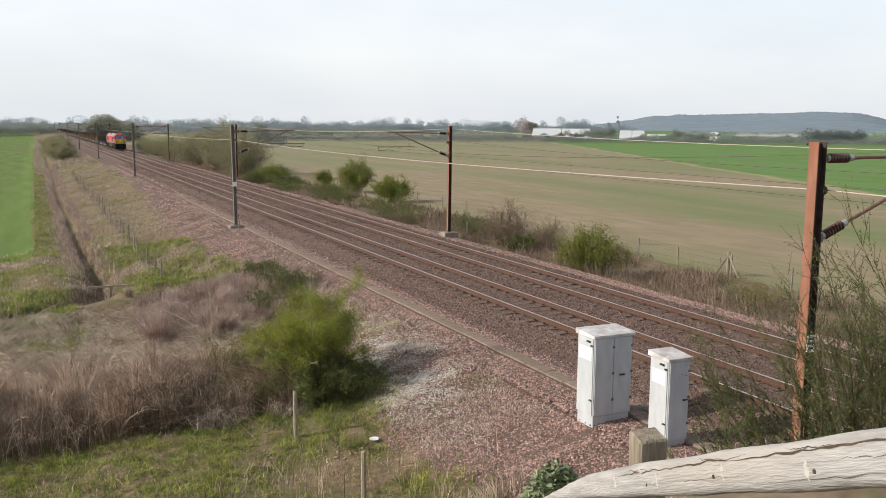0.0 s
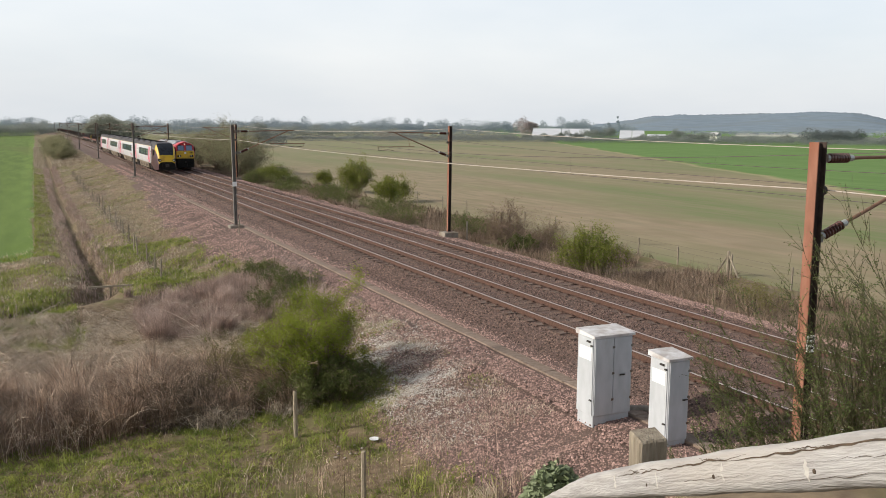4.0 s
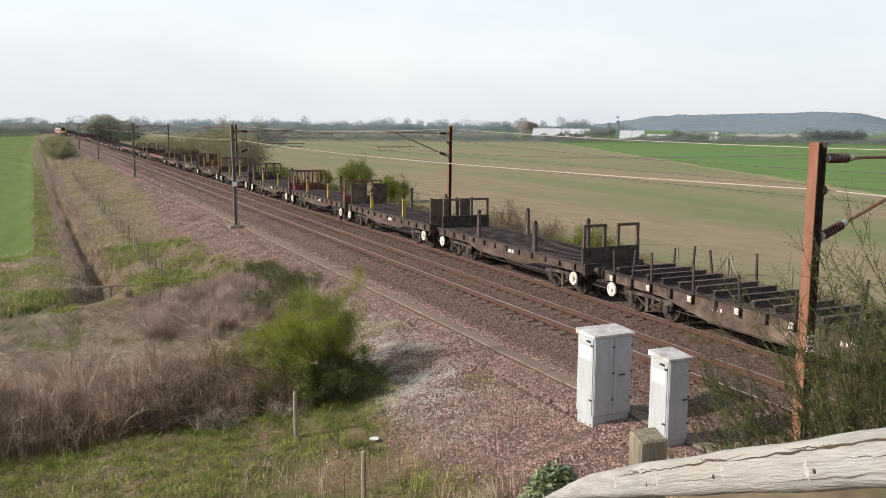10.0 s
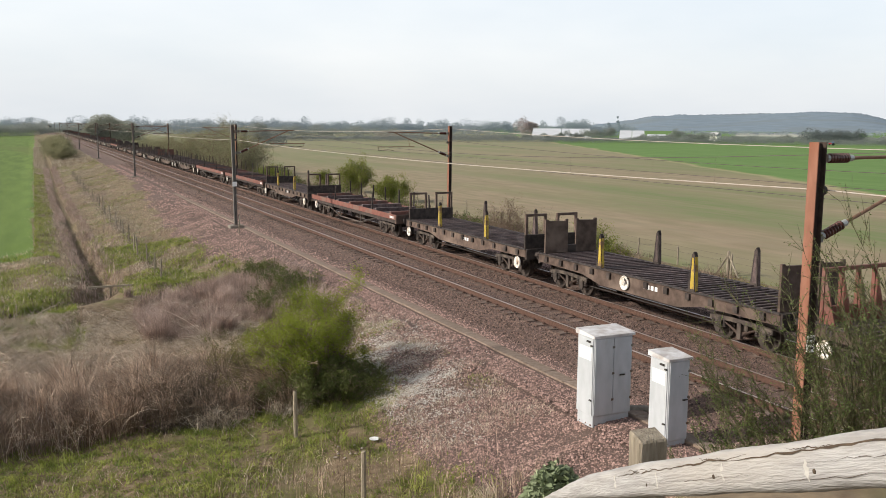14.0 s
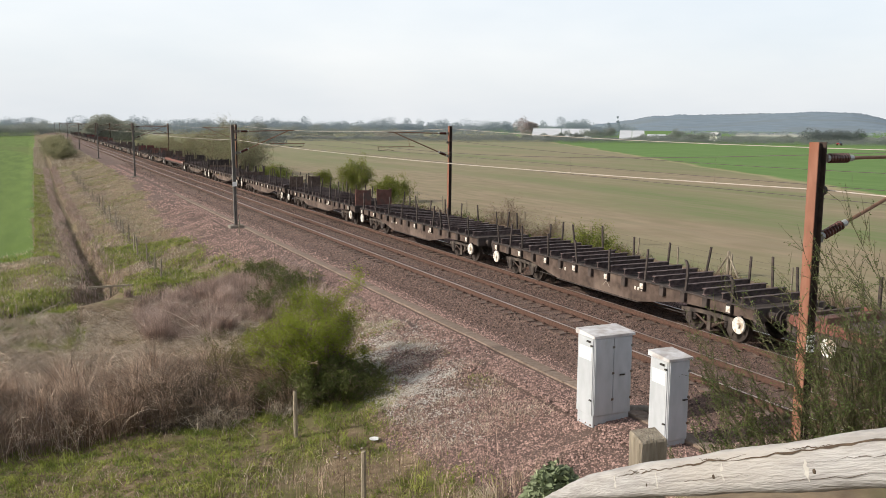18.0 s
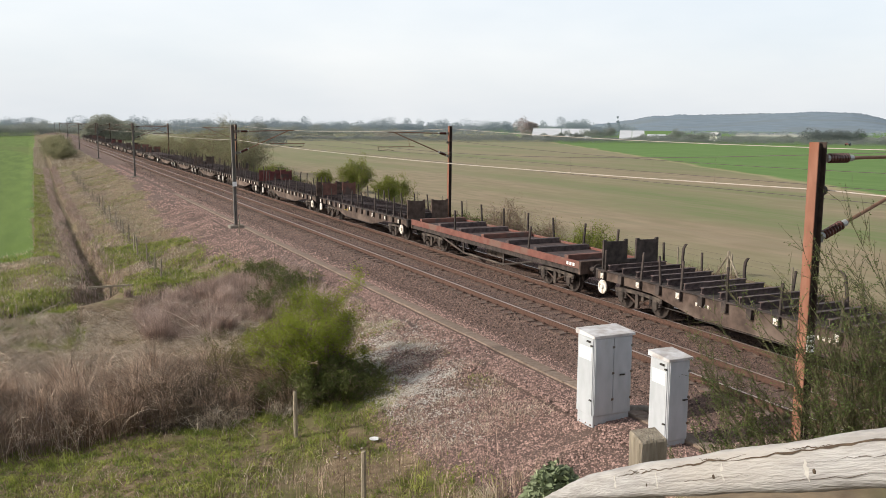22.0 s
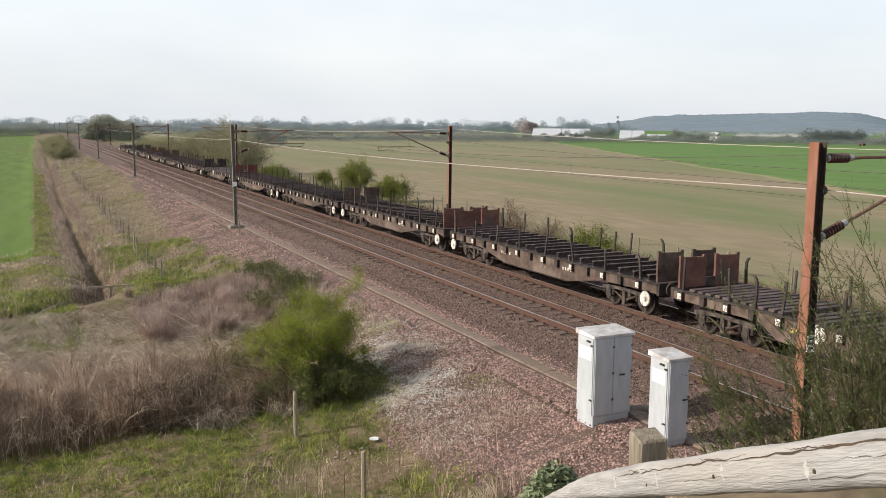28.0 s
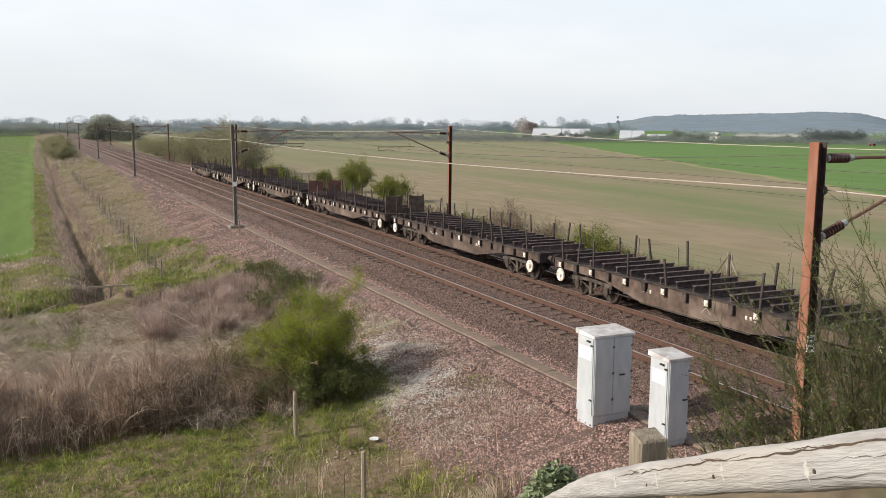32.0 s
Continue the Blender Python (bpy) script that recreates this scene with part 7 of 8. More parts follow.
ivy = thing("ivy_clump", "dark glossy ivy over a stump on the bank", "ivy", (4.2, 6.5, float(ground(4.2, 6.5))))
IVY_UP = 3.02 - float(ground(4.2, 6.5))
part("foliage", leaves("foliage", np.stack([np.cos(ang) * rad, np.sin(ang) * rad, IVY_UP - 0.12 + 0.26 * (1 - (rad / 0.26) ** 2) * rg_i.uniform(0.5, 1.1, 900)], -1), 0.055, IVY, 0.6), IVY, ivy)
part("stump", Shape().lathe((0, 0, -0.2), (0, 0, 1), [(0, 0.14), (0.3, 0.11), (IVY_UP + 0.15, 0.09), (IVY_UP + 0.18, 0.05)], 9), BARK, ivy)


# ---------------------------------------------------------------- fences
def post(x, y, h, r, label, lean=(0, 0)):
    z = float(ground(x, y))
    ob = part("fence_post", Shape().lathe((0, 0, -0.3), (0, 0, 1), [(0, r), (0.3 + h - 0.02, r * 0.93), (0.3 + h, r * 0.7)], 8), POST_WOOD, at=(x, y, z))
    ob.rotation_euler = (lean[0], lean[1], random.uniform(0, 3))
    return tagged(ob, label, "fence post", "fence posts")


post(5.75, 20.9, 1.2, 0.055, "grey concrete-pale fence post in the grass", (0, 0.02))
post(5.85, 16.2, 1.25, 0.055, "weathered wooden fence post on the near bank")
for k in range(30):
    yy = 45.0 + k * 3.1 + random.uniform(-0.5, 0.5)
    post(FENCE_L + random.uniform(-0.12, 0.12), yy, random.uniform(0.8, 1.1), 0.048, "weathered wooden fence post above the ditch", (random.uniform(-0.05, 0.05), random.uniform(-0.05, 0.05)))
right_posts = [(31.5, 33.4), (31.5, 37.4), (31.7, 41.1), (32.2, 46.5), (33.1, 52.2), (33.2, 56.6), (33.3, 61.5), (33.3, 66.4), (33.4, 71.5), (33.4, 77.0), (33.4, 83), (33.4, 88), (33.4, 96), (33.4, 101), (33.4, 108), (31.4, 29.4), (31.3, 25.4), (31.3, 21.0), (31.3, 17.0)]
for px_, py_ in right_posts:
    post(px_, py_, random.uniform(1.0, 1.15), 0.05, "grey wooden post of the field fence", (random.uniform(-0.03, 0.03), random.uniform(-0.04, 0.04)))
st = thing("straining_post", "stout straining post with two raking struts", "fence post", (31.5, 33.6, float(ground(31.5, 33.6))))
part("post", Shape().lathe((0, 0, -0.3), (0, 0, 1), [(0, 0.09), (1.5, 0.085), (1.55, 0.05)], 9), POST_WOOD, st)
for s in (-1, 1):
    part("strut", Shape().cyl((s * 0.25, s * 1.05, -0.05), (0.0, s * 0.06, 1.0), 0.045, 7), POST_WOOD, st)
for zz in (0.35, 0.7, 1.0):
    tagged(part("fence_wire", Shape().tube([(31.3, 14, zz - 1.2), (31.4, 29.4, zz - 1.2), (31.7, 41.1, zz - 1.2), (33.2, 56.6, zz - 1.2), (33.4, 110, zz - 1.2)], 0.004, 4), WIRE), "thin fence wire along the field", "fence wire")
pole = part("marker_stake", Shape().cyl((0, 0, -0.2), (0.12, 0.1, 1.15), 0.035, 7), POST_WOOD, at=(11.5, 54.0, float(ground(11.5, 54.0))))
tagged(pole, "leaning wooden stake beside the mast", "stake")
tagged(part("marker_stake", Shape().cyl((0, 0, -0.2), (0.0, 0.0, 1.3), 0.05, 7), CONCRETE, at=(24.2, 48.2, float(ground(24.2, 48.2)))), "pale stake beside the far mast", "stake")
stile = thing("ditch_board", "weathered plank laid across the ditch", "plank", (3.45, 44.4, float(ground(4.8, 44.4)) - 0.1))
part("board", Shape().box(-1.15, 1.15, -0.05, 0.05, -0.04, 0.04, 0.01), POST_WOOD, stile)
part("leg", Shape().box(-0.2, -0.1, -0.04, 0.04, -1.2, -0.05), POST_WOOD, stile)

# litter on the grass
plate = part("litter_plate", Shape().lathe((0, 0, 0), (0, 0, 1), [(0, 0.08), (0.012, 0.12), (0.025, 0.125), (0.018, 0.11)], 16), LABEL, at=(7.3, 19.45, float(ground(7.3, 19.45)) + 0.05))
tagged(plate, "white plastic plate lying in the grass", "litter")
for k in range(9):
    xx, yy = 6.6 + random.uniform(-0.4, 0.5), 19.3 + random.uniform(-0.35, 0.35)
    rk = part("broken_stone", Shape().lathe((0, 0, 0), (random.uniform(-0.4, 0.4), 0.2, 1), [(0, 0.02), (0.012, 0.04), (0.03, 0.038), (0.045, 0.012)], 6), PLANK, at=(xx, yy, float(ground(xx, yy))))
    rk.rotation_euler = (0.2, 0.3, random.uniform(0, 3))
    tagged(rk, "pale broken stone in the grass", "stone", "broken stones")


# ---------------------------------------------------------------- ballast
def stones(name, x, y, r, mat, label, lift=0.0):
    n = len(x)
    z = ground(x, y) + lift
    dirs = np.array([(1, 0, -0.3), (0, 1, -0.3), (-1, 0, -0.3), (0, -1, -0.3), (0, 0, 1)], float)
    a = rng.uniform(0, 2 * math.pi, n)
    ca, sa = np.cos(a)[:, None], np.sin(a)[:, None]
    d = dirs[None] * rng.uniform(0.6, 1.35, (n, 5, 1)) + rng.normal(size=(n, 5, 3)) * 0.16
    dx, dy = d[..., 0] * ca - d[..., 1] * sa, d[..., 0] * sa + d[..., 1] * ca
    v = np.stack([dx, dy, d[..., 2] * 0.75], -1) * r[:, None, None] + np.stack([x, y, z], -1)[:, None]
    tri = np.array([(0, 1, 4), (1, 2, 4), (2, 3, 4), (3, 0, 4)])
    f = (np.arange(n)[:, None, None] * 5 + tri[None]).reshape(-1)
    return stuff(name, quick_mesh(name, v.reshape(-1, 3), f, np.full(n * 4, 3), [mat]), label, "ballast")


def bed(n, y0, y1, r0, r1):
    x, y = rng.uniform(7.4, 23.9, n), rng.uniform(y0, y1, n)
    m = (x > foot_x(y) + 0.25 * rng.normal(size=n)) & (y > 11) & ~((np.abs(x - CESS_L) < 0.22) & (y > 9))
    for c in (TRACK_1, TRACK_2):
        m &= ~((np.abs(x - c) < 1.27) & (np.abs(((y - 0.33) % 0.65) - 0.325) > 0.18) & (rng.random(n) > np.where(np.abs(x - c) > 0.95, 0.55, np.where(np.abs(x - c) < 0.55, 0.12, 0.03))))
    return x[m], y[m], rng.uniform(r0, r1, m.sum())


for n, y0, y1, r0, r1 in ((112000, 8.5, 22, 0.019, 0.042), (80000, 22, 38, 0.025, 0.05), (44000, 38, 75, 0.035, 0.062), (24000, 75, 150, 0.06, 0.1)):
    x, y, r = bed(n, y0, y1, r0, r1)
    mid = (x > 13.1 + 0.4 * rng.random(len(x))) & (x < 22.0)
    stones("ballast_stones", x[~mid], y[~mid], r[~mid], STONE, "pinkish grey crushed stone ballast")
    stones("track_stones", x[mid], y[mid], r[mid], TRACK_STONE, "brown dusted stones between the sleepers")
x, y = 9.6 + rng.normal(0, 0.8, 24000), 23.2 + rng.normal(0, 2.3, 24000)
x = x + 0.14 * (y - 23.0)
m = (soft_noise(x, y, 0.4, 71) + 0.7 * soft_noise(x, y, 1.1, 73) > rng.normal(0.06, 0.28, len(x))) & (x > 8.0) & (x < 12.2) & (y > 17)
stones("chalk_rubble", x[m], y[m], rng.uniform(0.008, 0.026, m.sum()), CHALK, "pale chalky rubble at the ballast foot", 0.035)
x, y = scatter(16000, 7.8, 11.3, 17.5, 34, cell=1.0, seed=72, keep=-0.2)
stuff("bleached_grass", blades("bleached_grass", x, y, rng.uniform(0.05, 0.2, len(x)), rng.uniform(0.006, 0.011, len(x)), 1.6, STRAW, 1.2), "bleached dead grass among the rubble", "dry grass")


x, y = scatter(9000, 8.6, 11.2, 20, 31, cell=0.9, seed=86, keep=0.14)
stuff("rubble_weeds", blades("rubble_weeds", x, y, rng.uniform(0.03, 0.12, len(x)), rng.uniform(0.008, 0.016, len(x)), 1.2, GRASS), "small green weeds on the rubble", "weeds")


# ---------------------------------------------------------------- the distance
# hedge and tree greens paled and blued: distance haze in the base colour
HEDGE = leafy("hazed_hedge_twigs", (0.205, 0.225, 0.22), (0.25, 0.27, 0.265), island=0.06, trans=0.5)
FAR_A = leafy("hazed_distant_trees", (0.25, 0.275, 0.25), (0.32, 0.345, 0.325), island=0.06, trans=0.5)
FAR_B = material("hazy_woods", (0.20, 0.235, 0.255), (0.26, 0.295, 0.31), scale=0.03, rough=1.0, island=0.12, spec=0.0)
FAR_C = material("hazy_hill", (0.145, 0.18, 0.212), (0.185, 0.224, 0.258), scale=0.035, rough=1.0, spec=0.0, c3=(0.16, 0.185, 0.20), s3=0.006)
for far_mat, haze in ((FAR_B, (0.05, 0.062, 0.07)), (FAR_C, (0.05, 0.065, 0.08))):   # backdrop of distance: air haze painted into base colour and emission
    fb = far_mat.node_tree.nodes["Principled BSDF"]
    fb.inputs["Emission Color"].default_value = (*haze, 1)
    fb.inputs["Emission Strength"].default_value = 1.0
BLOSSOM = leafy("blossom_twigs", (0.30, 0.29, 0.26), (0.40, 0.38, 0.34), island=0.2, trans=0.1)
BROWN_T = leafy("reddish_twigs", (0.33, 0.285, 0.275), (0.41, 0.355, 0.34), island=0.2, trans=0.15)
PINE = leafy("dark_conifers", (0.09, 0.11, 0.115), (0.13, 0.15, 0.15), island=0.25, trans=0.0)


def at_bearing(deg, d):
    """deg: clockwise from the line's own direction (+y)."""
    a = radians(deg)
    return math.sin(a) * d, math.cos(a) * d


def ball(n):
    """Points through a ball, thicker towards its skin."""
    d = rng.normal(size=(n, 3))
    return d / np.linalg.norm(d, axis=1)[:, None] * (rng.random(n)[:, None] ** 0.28)


def crowns(name, spots, leaf, per, mat, label, category="trees"):
    """Many uneven crowns, each of leaf clumps round a few lobes: (x, y, z, r, h)."""
    C, per = [], int(per * 1.8)
    for cx, cy, cz, r, h in spots:
        lobes = rng.integers(4, 8)
        for _ in range(lobes):
            g, q = rng.uniform(0, 2 * math.pi), rng.random() ** 0.5
            lx, ly = math.cos(g) * r * q * 0.75, math.sin(g) * r * q * 0.75
            lz = h * (0.42 + 0.42 * (1 - q) + 0.15 * rng.random())
            lr = r * rng.uniform(0.35, 0.6)
            size = np.array([lr, lr, min(lr, h * 0.22) * 1.15])
            mid = np.array([cx + lx, cy + ly, cz + lz])
            C.append(ball(per // lobes) * size + mid)
        # skirt down to the ground
        p = rng.uniform(-1, 1, (per // 4, 3)) * np.array([r * 0.9, r * 0.9, 0.5])
        p[:, 2] = rng.uniform(0, h * 0.5, per // 4)
        C.append(p + np.array([cx, cy, cz]))
    return stuff(name, leaves(name, np.concatenate(C), leaf * 0.62, mat), label, category)


def belt(name, b0, b1, d0, d1, n, r, h, leaf, per, mat, label, base=None, cat="trees"):
    spots = []
    for i in range(n):
        u = (i + rng.uniform(-0.4, 0.4)) / n
        d = d0 + (d1 - d0) * u + rng.uniform(-12, 12)
        px, py = at_bearing(b0 + (b1 - b0) * u, d)
        z = float(ground(px, py)) if base is None else base
        spots.append((px, py, z, r * rng.uniform(0.7, 1.3), h * rng.uniform(0.65, 1.15)))
    return crowns(name, spots, leaf, per, mat, label, cat)


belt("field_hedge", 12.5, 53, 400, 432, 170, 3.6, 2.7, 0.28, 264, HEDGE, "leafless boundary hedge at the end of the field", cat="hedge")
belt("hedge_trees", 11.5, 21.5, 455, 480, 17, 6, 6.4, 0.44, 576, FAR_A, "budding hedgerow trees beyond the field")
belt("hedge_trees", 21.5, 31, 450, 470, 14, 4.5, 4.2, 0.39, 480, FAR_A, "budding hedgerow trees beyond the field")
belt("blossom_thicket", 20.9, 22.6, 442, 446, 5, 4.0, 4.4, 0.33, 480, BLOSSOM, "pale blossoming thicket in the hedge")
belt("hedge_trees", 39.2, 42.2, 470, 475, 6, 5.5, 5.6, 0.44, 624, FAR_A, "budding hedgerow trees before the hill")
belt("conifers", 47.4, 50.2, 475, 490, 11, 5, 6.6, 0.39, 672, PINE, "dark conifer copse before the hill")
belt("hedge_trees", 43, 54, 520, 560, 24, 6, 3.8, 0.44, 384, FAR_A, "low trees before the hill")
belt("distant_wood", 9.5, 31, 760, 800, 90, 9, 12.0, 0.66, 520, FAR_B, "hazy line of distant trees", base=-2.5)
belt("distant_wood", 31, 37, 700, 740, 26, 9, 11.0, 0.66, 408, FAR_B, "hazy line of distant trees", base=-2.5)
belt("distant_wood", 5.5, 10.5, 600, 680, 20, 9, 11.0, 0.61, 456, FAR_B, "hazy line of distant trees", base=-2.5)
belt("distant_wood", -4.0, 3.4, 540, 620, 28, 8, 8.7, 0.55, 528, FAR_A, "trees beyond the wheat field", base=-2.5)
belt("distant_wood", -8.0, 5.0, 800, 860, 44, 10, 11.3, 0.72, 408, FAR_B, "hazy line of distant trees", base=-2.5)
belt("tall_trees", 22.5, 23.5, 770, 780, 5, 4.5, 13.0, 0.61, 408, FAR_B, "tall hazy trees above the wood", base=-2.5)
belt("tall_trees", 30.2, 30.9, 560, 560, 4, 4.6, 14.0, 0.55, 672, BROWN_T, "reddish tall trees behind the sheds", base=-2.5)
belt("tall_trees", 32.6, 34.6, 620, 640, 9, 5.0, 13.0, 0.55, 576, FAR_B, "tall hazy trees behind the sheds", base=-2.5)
belt("shed_trees", 34.3, 36.1, 470, 478, 5, 4.6, 6.6, 0.39, 672, FAR_A, "budding trees in front of the white roofs")
belt("shed_trees", 31.3, 34.3, 470, 474, 9, 2.6, 4.9, 0.36, 420, FAR_A, "small budding trees in front of the white roofs")
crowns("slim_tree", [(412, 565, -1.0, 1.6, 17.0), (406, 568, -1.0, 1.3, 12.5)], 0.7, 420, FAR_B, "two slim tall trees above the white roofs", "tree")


def far_tree(x, y, r, h, n, leaf, mat, label, group):
    """Trunk, a few limbs and a rounded, broken crown."""
    z = float(ground(x, y))
    ob = thing("field_tree", label, "tree", (x, y, z), group=group)
    part("trunk", Shape().cyl((0, 0, -0.3), (0, 0, h * 0.5), 0.035 * h, 7, 0.015 * h).cyl((0, 0, h * 0.3), (r * 0.4, 0.2, h * 0.65), 0.018 * h, 5, 0.006 * h).cyl((0, 0, h * 0.35), (-r * 0.4, -0.3, h * 0.7), 0.018 * h, 5, 0.006 * h), BARK, ob)
    C, lobes = [], 26
    for k in range(lobes):
        g, q = 2.399 * k, math.sqrt((k + 0.5) / lobes)
        lr = r * rng.uniform(0.28, 0.42)
        top = h - lr * 0.8 - (h * 0.62) * q ** 2.6
        mid = np.array([math.cos(g) * r * q * 0.82, math.sin(g) * r * q * 0.82, top])
        C.append(mid + ball(n // lobes) * np.array([lr, lr, lr * 0.8]))
        C.append(mid * np.array([1, 1, 0.6]) + ball(n // lobes // 2) * np.array([lr, lr, lr]))
    c = np.concatenate(C)
    c[:, 2] = np.maximum(c[:, 2], 0.3)
    part("crown", leaves("crown", c, leaf, mat), mat, ob)
    return ob


# crown colour also paled for the haze of distance
DOME = leafy("budding_crown", (0.255, 0.27, 0.215), (0.32, 0.335, 0.275), island=0.08, trans=0.5)
# round-headed trees beside the line far ahead
for tx, ty, tr, th in ((28.5, 380, 8.2, 11.2), (38, 396, 8.0, 8.6), (24.2, 374, 4.5, 7.5), (34, 405, 8.0, 9.4)):
    far_tree(tx, ty, tr, th, 9000, 0.26, DOME, "round-headed budding tree beside the distant line", "trees by the distant line")
for tx, ty, tr, th in ((52, 265, 5.0, 6.5), (60, 280, 6.0, 6.2), (68, 286, 5.0, 8.2), (78, 310, 6, 6.4)):
    far_tree(tx, ty, tr, th, 3200, 0.24, FAR_A, "open budding tree behind the scrub", "trees behind the scrub")

# the wooded hill: a long ridge with uneven crown line
RIDGE_B, RIDGE_H = [33.5, 35.8, 37.2, 38.2, 40, 43.3, 44.9, 47.8, 49.6, 50.8, 51.6, 60], [2, 14, 24, 32, 36, 37, 41, 44, 42, 33, 24, 18]
hb = np.linspace(33.5, 60.0, 420)
rows = []
for k, (d, f) in enumerate(((1500, 0.0), (1650, 0.16), (1800, 0.32), (1950, 0.5), (2100, 0.68), (2250, 0.86), (2380, 0.96), (2450, 1.0), (2700, 0.9))):
    row = []
    for i, b in enumerate(hb):
        top = np.interp(b, RIDGE_B, RIDGE_H)
        bump_ = 3.6 * float(soft_noise(np.array(i * 1.0), np.array(k * 17.3), 11.0, 90)) + 2.2 * float(soft_noise(np.array(i * 1.0), np.array(k * 25.1), 3.0, 91)) + (rng.uniform(-0.7, 0.7) if f > 0.9 else 0.0)
        px, py = at_bearing(b, d)
        row.append((px, py, -4 + (top + 4) * f + (bump_ if f > 0.95 else bump_ * 0.12)))
    rows.append(row)
nb = len(hb)
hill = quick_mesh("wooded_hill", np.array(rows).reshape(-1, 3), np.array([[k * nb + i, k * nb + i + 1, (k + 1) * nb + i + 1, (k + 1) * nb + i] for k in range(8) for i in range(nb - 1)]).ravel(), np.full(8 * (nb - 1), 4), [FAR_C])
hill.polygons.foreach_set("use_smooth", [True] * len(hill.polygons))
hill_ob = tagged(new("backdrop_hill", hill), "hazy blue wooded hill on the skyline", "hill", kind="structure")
# pale and green strips of fields below the hill; the green one has haze in its colour
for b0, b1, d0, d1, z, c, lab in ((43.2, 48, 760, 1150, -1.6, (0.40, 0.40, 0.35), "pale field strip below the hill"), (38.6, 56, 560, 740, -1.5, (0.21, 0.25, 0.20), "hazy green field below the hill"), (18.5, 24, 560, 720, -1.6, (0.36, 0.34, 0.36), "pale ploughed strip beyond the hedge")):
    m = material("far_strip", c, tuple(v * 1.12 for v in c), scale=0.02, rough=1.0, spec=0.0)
    bs = np.linspace(b0, b1, 12)
    vs = [(*at_bearing(b, d0 + 14 * math.sin(b * 2)), z) for b in bs] + [(*at_bearing(b, d1 + 30 * math.sin(b)), z) for b in bs]
    fs = [(i, i + 1, 13 + i, 12 + i) for i in range(11)]
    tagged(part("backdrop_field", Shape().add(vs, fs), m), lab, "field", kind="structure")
belt("hill_hedges", 40, 55, 550, 560, 40, 4, 2.6, 0.44, 192, FAR_A, "dark hedge line below the hill", cat="hedge")
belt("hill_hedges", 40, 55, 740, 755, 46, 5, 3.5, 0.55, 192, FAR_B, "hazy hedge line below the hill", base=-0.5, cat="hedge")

# white-roofed growers' sheds
ROOF_W = material("white_sheeting", (0.52, 0.54, 0.57), (0.60, 0.62, 0.65), scale=0.2, rough=0.6, c3=(0.50, 0.52, 0.55), s3=0.06, stretch=(1, 6, 1))
WALL_G = material("shed_wall", (0.30, 0.31, 0.32), (0.38, 0.39, 0.40), scale=0.3, rough=0.8)


def shed(b0, b1, d, z, eave, ridge, deep, label):
    """A long low shed, its slope towards the viewer."""
    (ax, ay), (bx, by) = at_bearing(b0, d), at_bearing(b1, d)
    L = math.hypot(bx - ax, by - ay)
    o = thing("growers_shed", label, "shed", (ax, ay, z), group="white sheds")
    o.rotation_euler = (0, 0, math.atan2(by - ay, bx - ax))
    part("wall", Shape().box(0, L, 0, deep, -1.5, eave), WALL_G, o)
    n = max(2, int(L / 14))
    for k in range(n):
        x0, x1 = L * k / n + 0.15, L * (k + 1) / n - 0.15
        part("roof_bay", Shape().add([(x0, -0.5, eave), (x1, -0.5, eave), (x1, deep / 2, ridge), (x0, deep / 2, ridge), (x1, deep + 0.5, eave), (x0, deep + 0.5, eave), (x0, -0.5, eave + 0.12), (x1, -0.5, eave + 0.12), (x1, deep / 2, ridge + 0.12), (x0, deep / 2, ridge + 0.12), (x1, deep + 0.5, eave + 0.12), (x0, deep + 0.5, eave + 0.12)],
                                     [(0, 1, 2, 3), (3, 2, 4, 5), (6, 9, 8, 7), (9, 11, 10, 8), (0, 6, 7, 1), (5, 4, 10, 11), (0, 3, 9, 6), (3, 5, 11, 9), (1, 7, 8, 2), (2, 8, 10, 4)]), ROOF_W, o, "white sheeted roof bay")
    return o


shed(30.7, 34.5, 500, -2.2, 1.2, 6.4, 60, "long white-roofed growers' shed behind the hedge")
shed(36.2, 37.8, 500, -2.2, 1.2, 5.6, 50, "white-roofed growers' shed among trees")
shed(37.9, 39.1, 500, -2.2, 0.8, 3.6, 40, "low white-roofed shed at the end of the row")
hx, hy = at_bearing(42.0, 520)
house = thing("white_house", "tiny white gabled house below the hill", "house", (hx, hy, -1.5))
part("wall", Shape().box(-1.5, 1.5, -3, 3, -1, 2.6), WHITE, house)
part("roof", Shape().prism([(-1.7, 2.6), (1.7, 2.6), (0, 4.4)], "y", -3.2, 3.2), WALL_G, house)

# far tractor creeping along the field's end
tractor = thing("tractor", "small red tractor working across the far field", "tractor")
part("body", Shape().box(-2.0, 1.2, -0.5, 0.5, 0.9, 1.7, 0.1), RED, tractor)
part("cab", Shape().box(-0.2, 1.5, -0.7, 0.7, 1.3, 2.8, 0.1), GLASS, tractor)
for wx, wr in ((-1.6, 0.55), (1.0, 0.85)):
    for s in (-1, 1):
        part("wheel", Shape().lathe((wx, s * 0.95 - 0.2, wr), (0, 1, 0), [(0, wr * 0.5), (0, wr), (0.4, wr), (0.4, wr * 0.5)], 14), BLACK, tractor)
tractor.scale = (0.62, 0.62, 0.62)

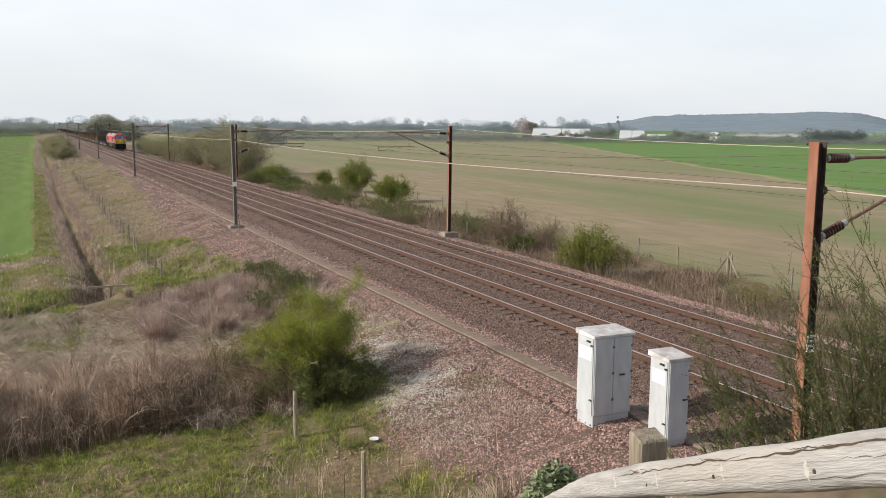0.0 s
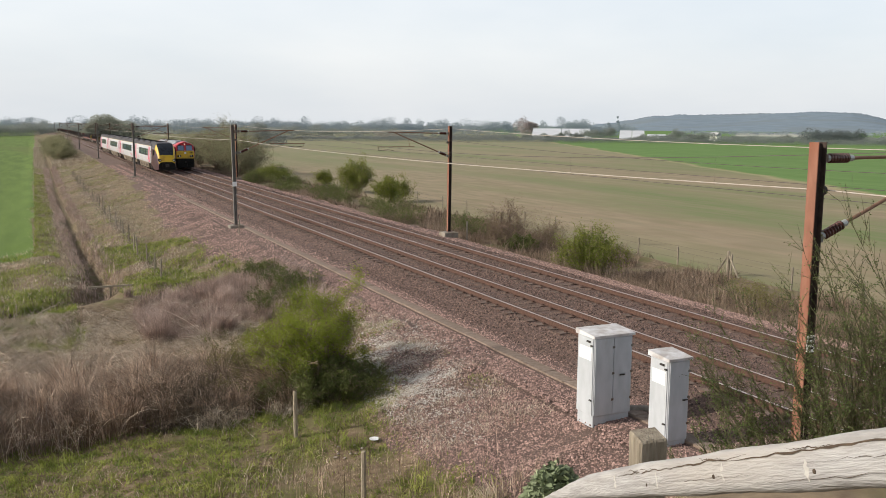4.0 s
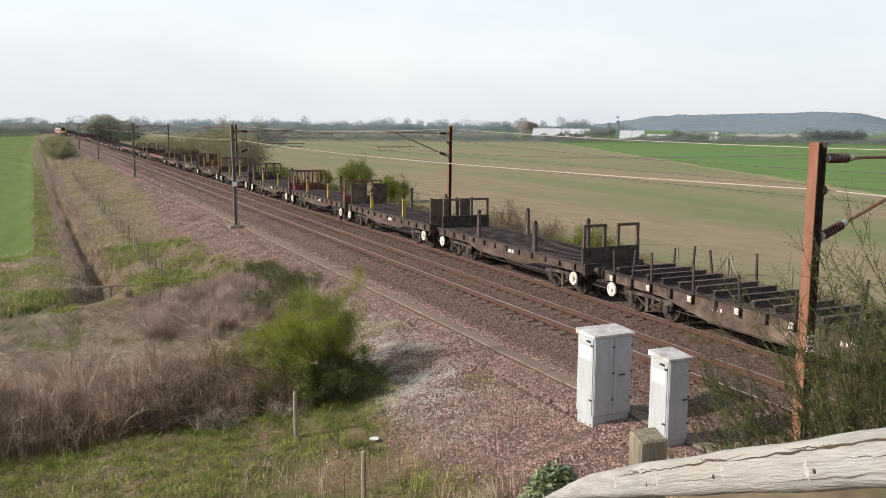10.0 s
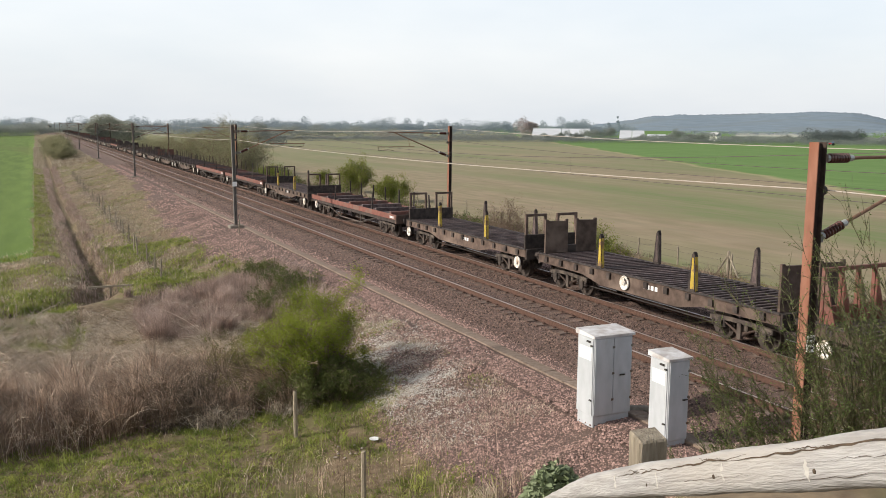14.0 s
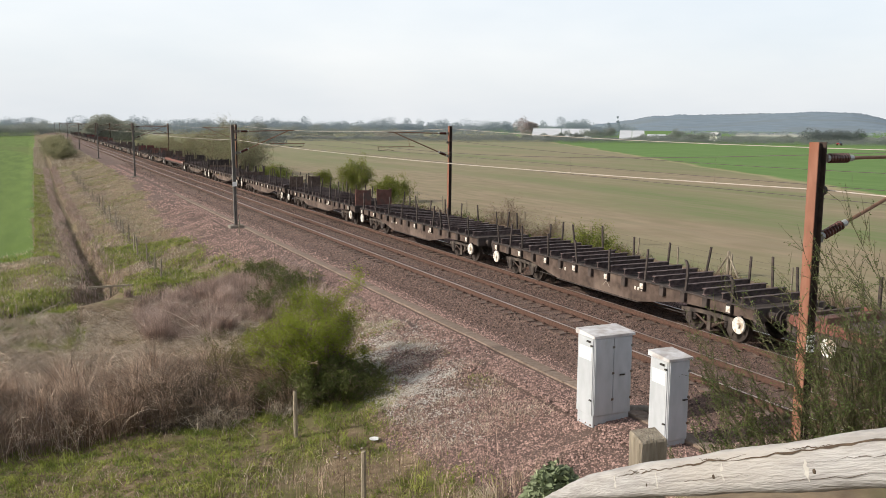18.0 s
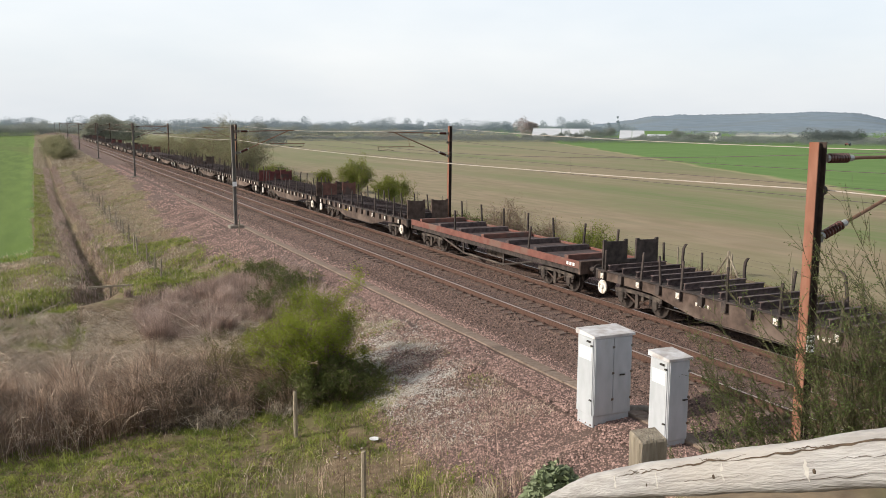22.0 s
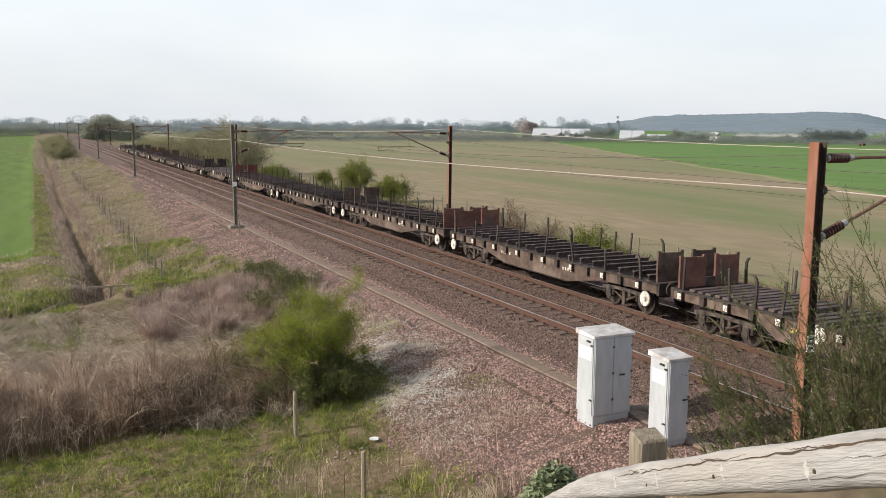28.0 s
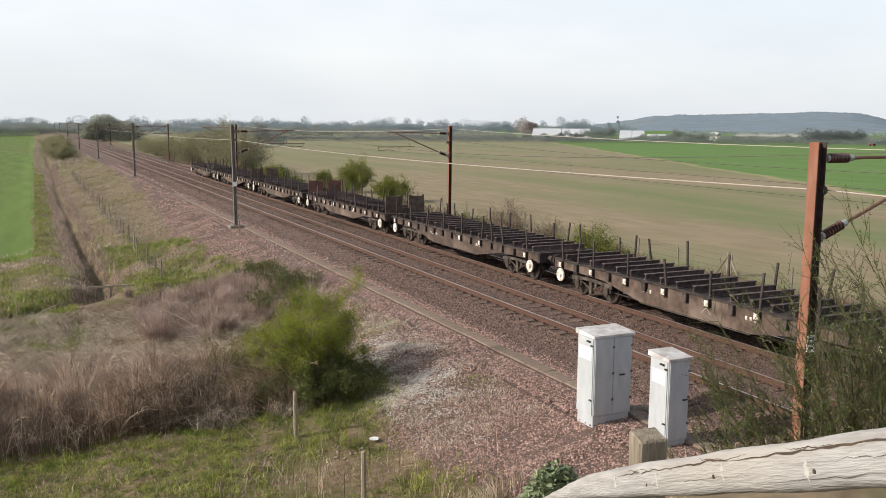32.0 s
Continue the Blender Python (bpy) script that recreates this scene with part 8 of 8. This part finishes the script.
# a dark insect that darts past
INSECT = material("insect_black", (0.012, 0.011, 0.011), (0.03, 0.027, 0.025), scale=60, rough=0.7)
WING = material("insect_wing", (0.12, 0.115, 0.11), (0.16, 0.155, 0.15), scale=80, rough=0.4)
belt("shed_trees", 30.4, 34.0, 470, 478, 9, 3.4, 2.6, 0.4, 300, FAR_A, "low budding trees in front of the white roofs")
belt("shed_trees", 37.5, 39.8, 466, 470, 8, 3.2, 3.6, 0.4, 300, FAR_A, "low budding trees at the end of the sheds")
insect = thing("flying_insect", "small dark insect flying past", "insect")
insect.scale = (0.62, 0.62, 0.62)
part("abdomen", Shape().lathe((-0.007, 0, 0), (1, 0, 0), [(0, 0.0008), (0.002, 0.0026), (0.005, 0.0034), (0.009, 0.003), (0.012, 0.0014)], 10), INSECT, insect)
part("head", Shape().lathe((0.005, 0, 0), (1, 0, 0), [(0, 0.001), (0.0015, 0.0022), (0.0035, 0.002), (0.0045, 0.0008)], 9), INSECT, insect)
for s in (-1, 1):
    part("wing", Shape().add([(0.002, s * 0.002, 0.003), (0.003, s * 0.011, 0.006), (-0.004, s * 0.012, 0.006), (-0.005, s * 0.003, 0.003), (0.002, s * 0.002, 0.0032), (0.003, s * 0.011, 0.0062), (-0.004, s * 0.012, 0.0062), (-0.005, s * 0.003, 0.0032)], [(0, 1, 2, 3), (4, 7, 6, 5), (0, 4, 5, 1), (1, 5, 6, 2), (2, 6, 7, 3), (3, 7, 4, 0)]), WING, insect)

# ---------------------------------------------------------------- sleepers
sl = Shape().prism([(-1.25, -0.36), (-1.25, -0.20), (-1.18, -0.165), (-0.55, -0.165), (-0.4, -0.19), (0.4, -0.19), (0.55, -0.165), (1.18, -0.165), (1.25, -0.20), (1.25, -0.36)], "y", -0.13, 0.13)
clip = Shape()
for s in (-0.7525, 0.7525):
    for t in (-1, 1):
        clip.box(s + t * 0.115 - 0.035, s + t * 0.115 + 0.035, -0.06, 0.06, -0.165, -0.125, 0.01)
sl_mesh, clip_mesh = sl.mesh("sleeper"), clip.mesh("rail_clips")
far_s = Shape()
for tr in track_things:
    for k in range(148):
        y = 7.15 + k * 0.65
        o = part("sleeper", sl_mesh, SLEEPER, tr, at=(random.uniform(-0.02, 0.02), y, random.uniform(-0.006, 0.004)))
        if y < 60:
            part("rail_clips", clip_mesh, RAIL_SIDE, o)
sv = np.array(sl.v)
base_f = sl.f
for cx in (TRACK_1, TRACK_2):
    for k in range(260):
        y = 7.15 + (148 + k) * 0.65
        far_s.add(sv + np.array([cx, y, 0.0]), base_f)
tagged(part("far_sleepers", far_s, SLEEPER), "concrete sleepers far along the line", "sleepers", kind="stuff")

motions()
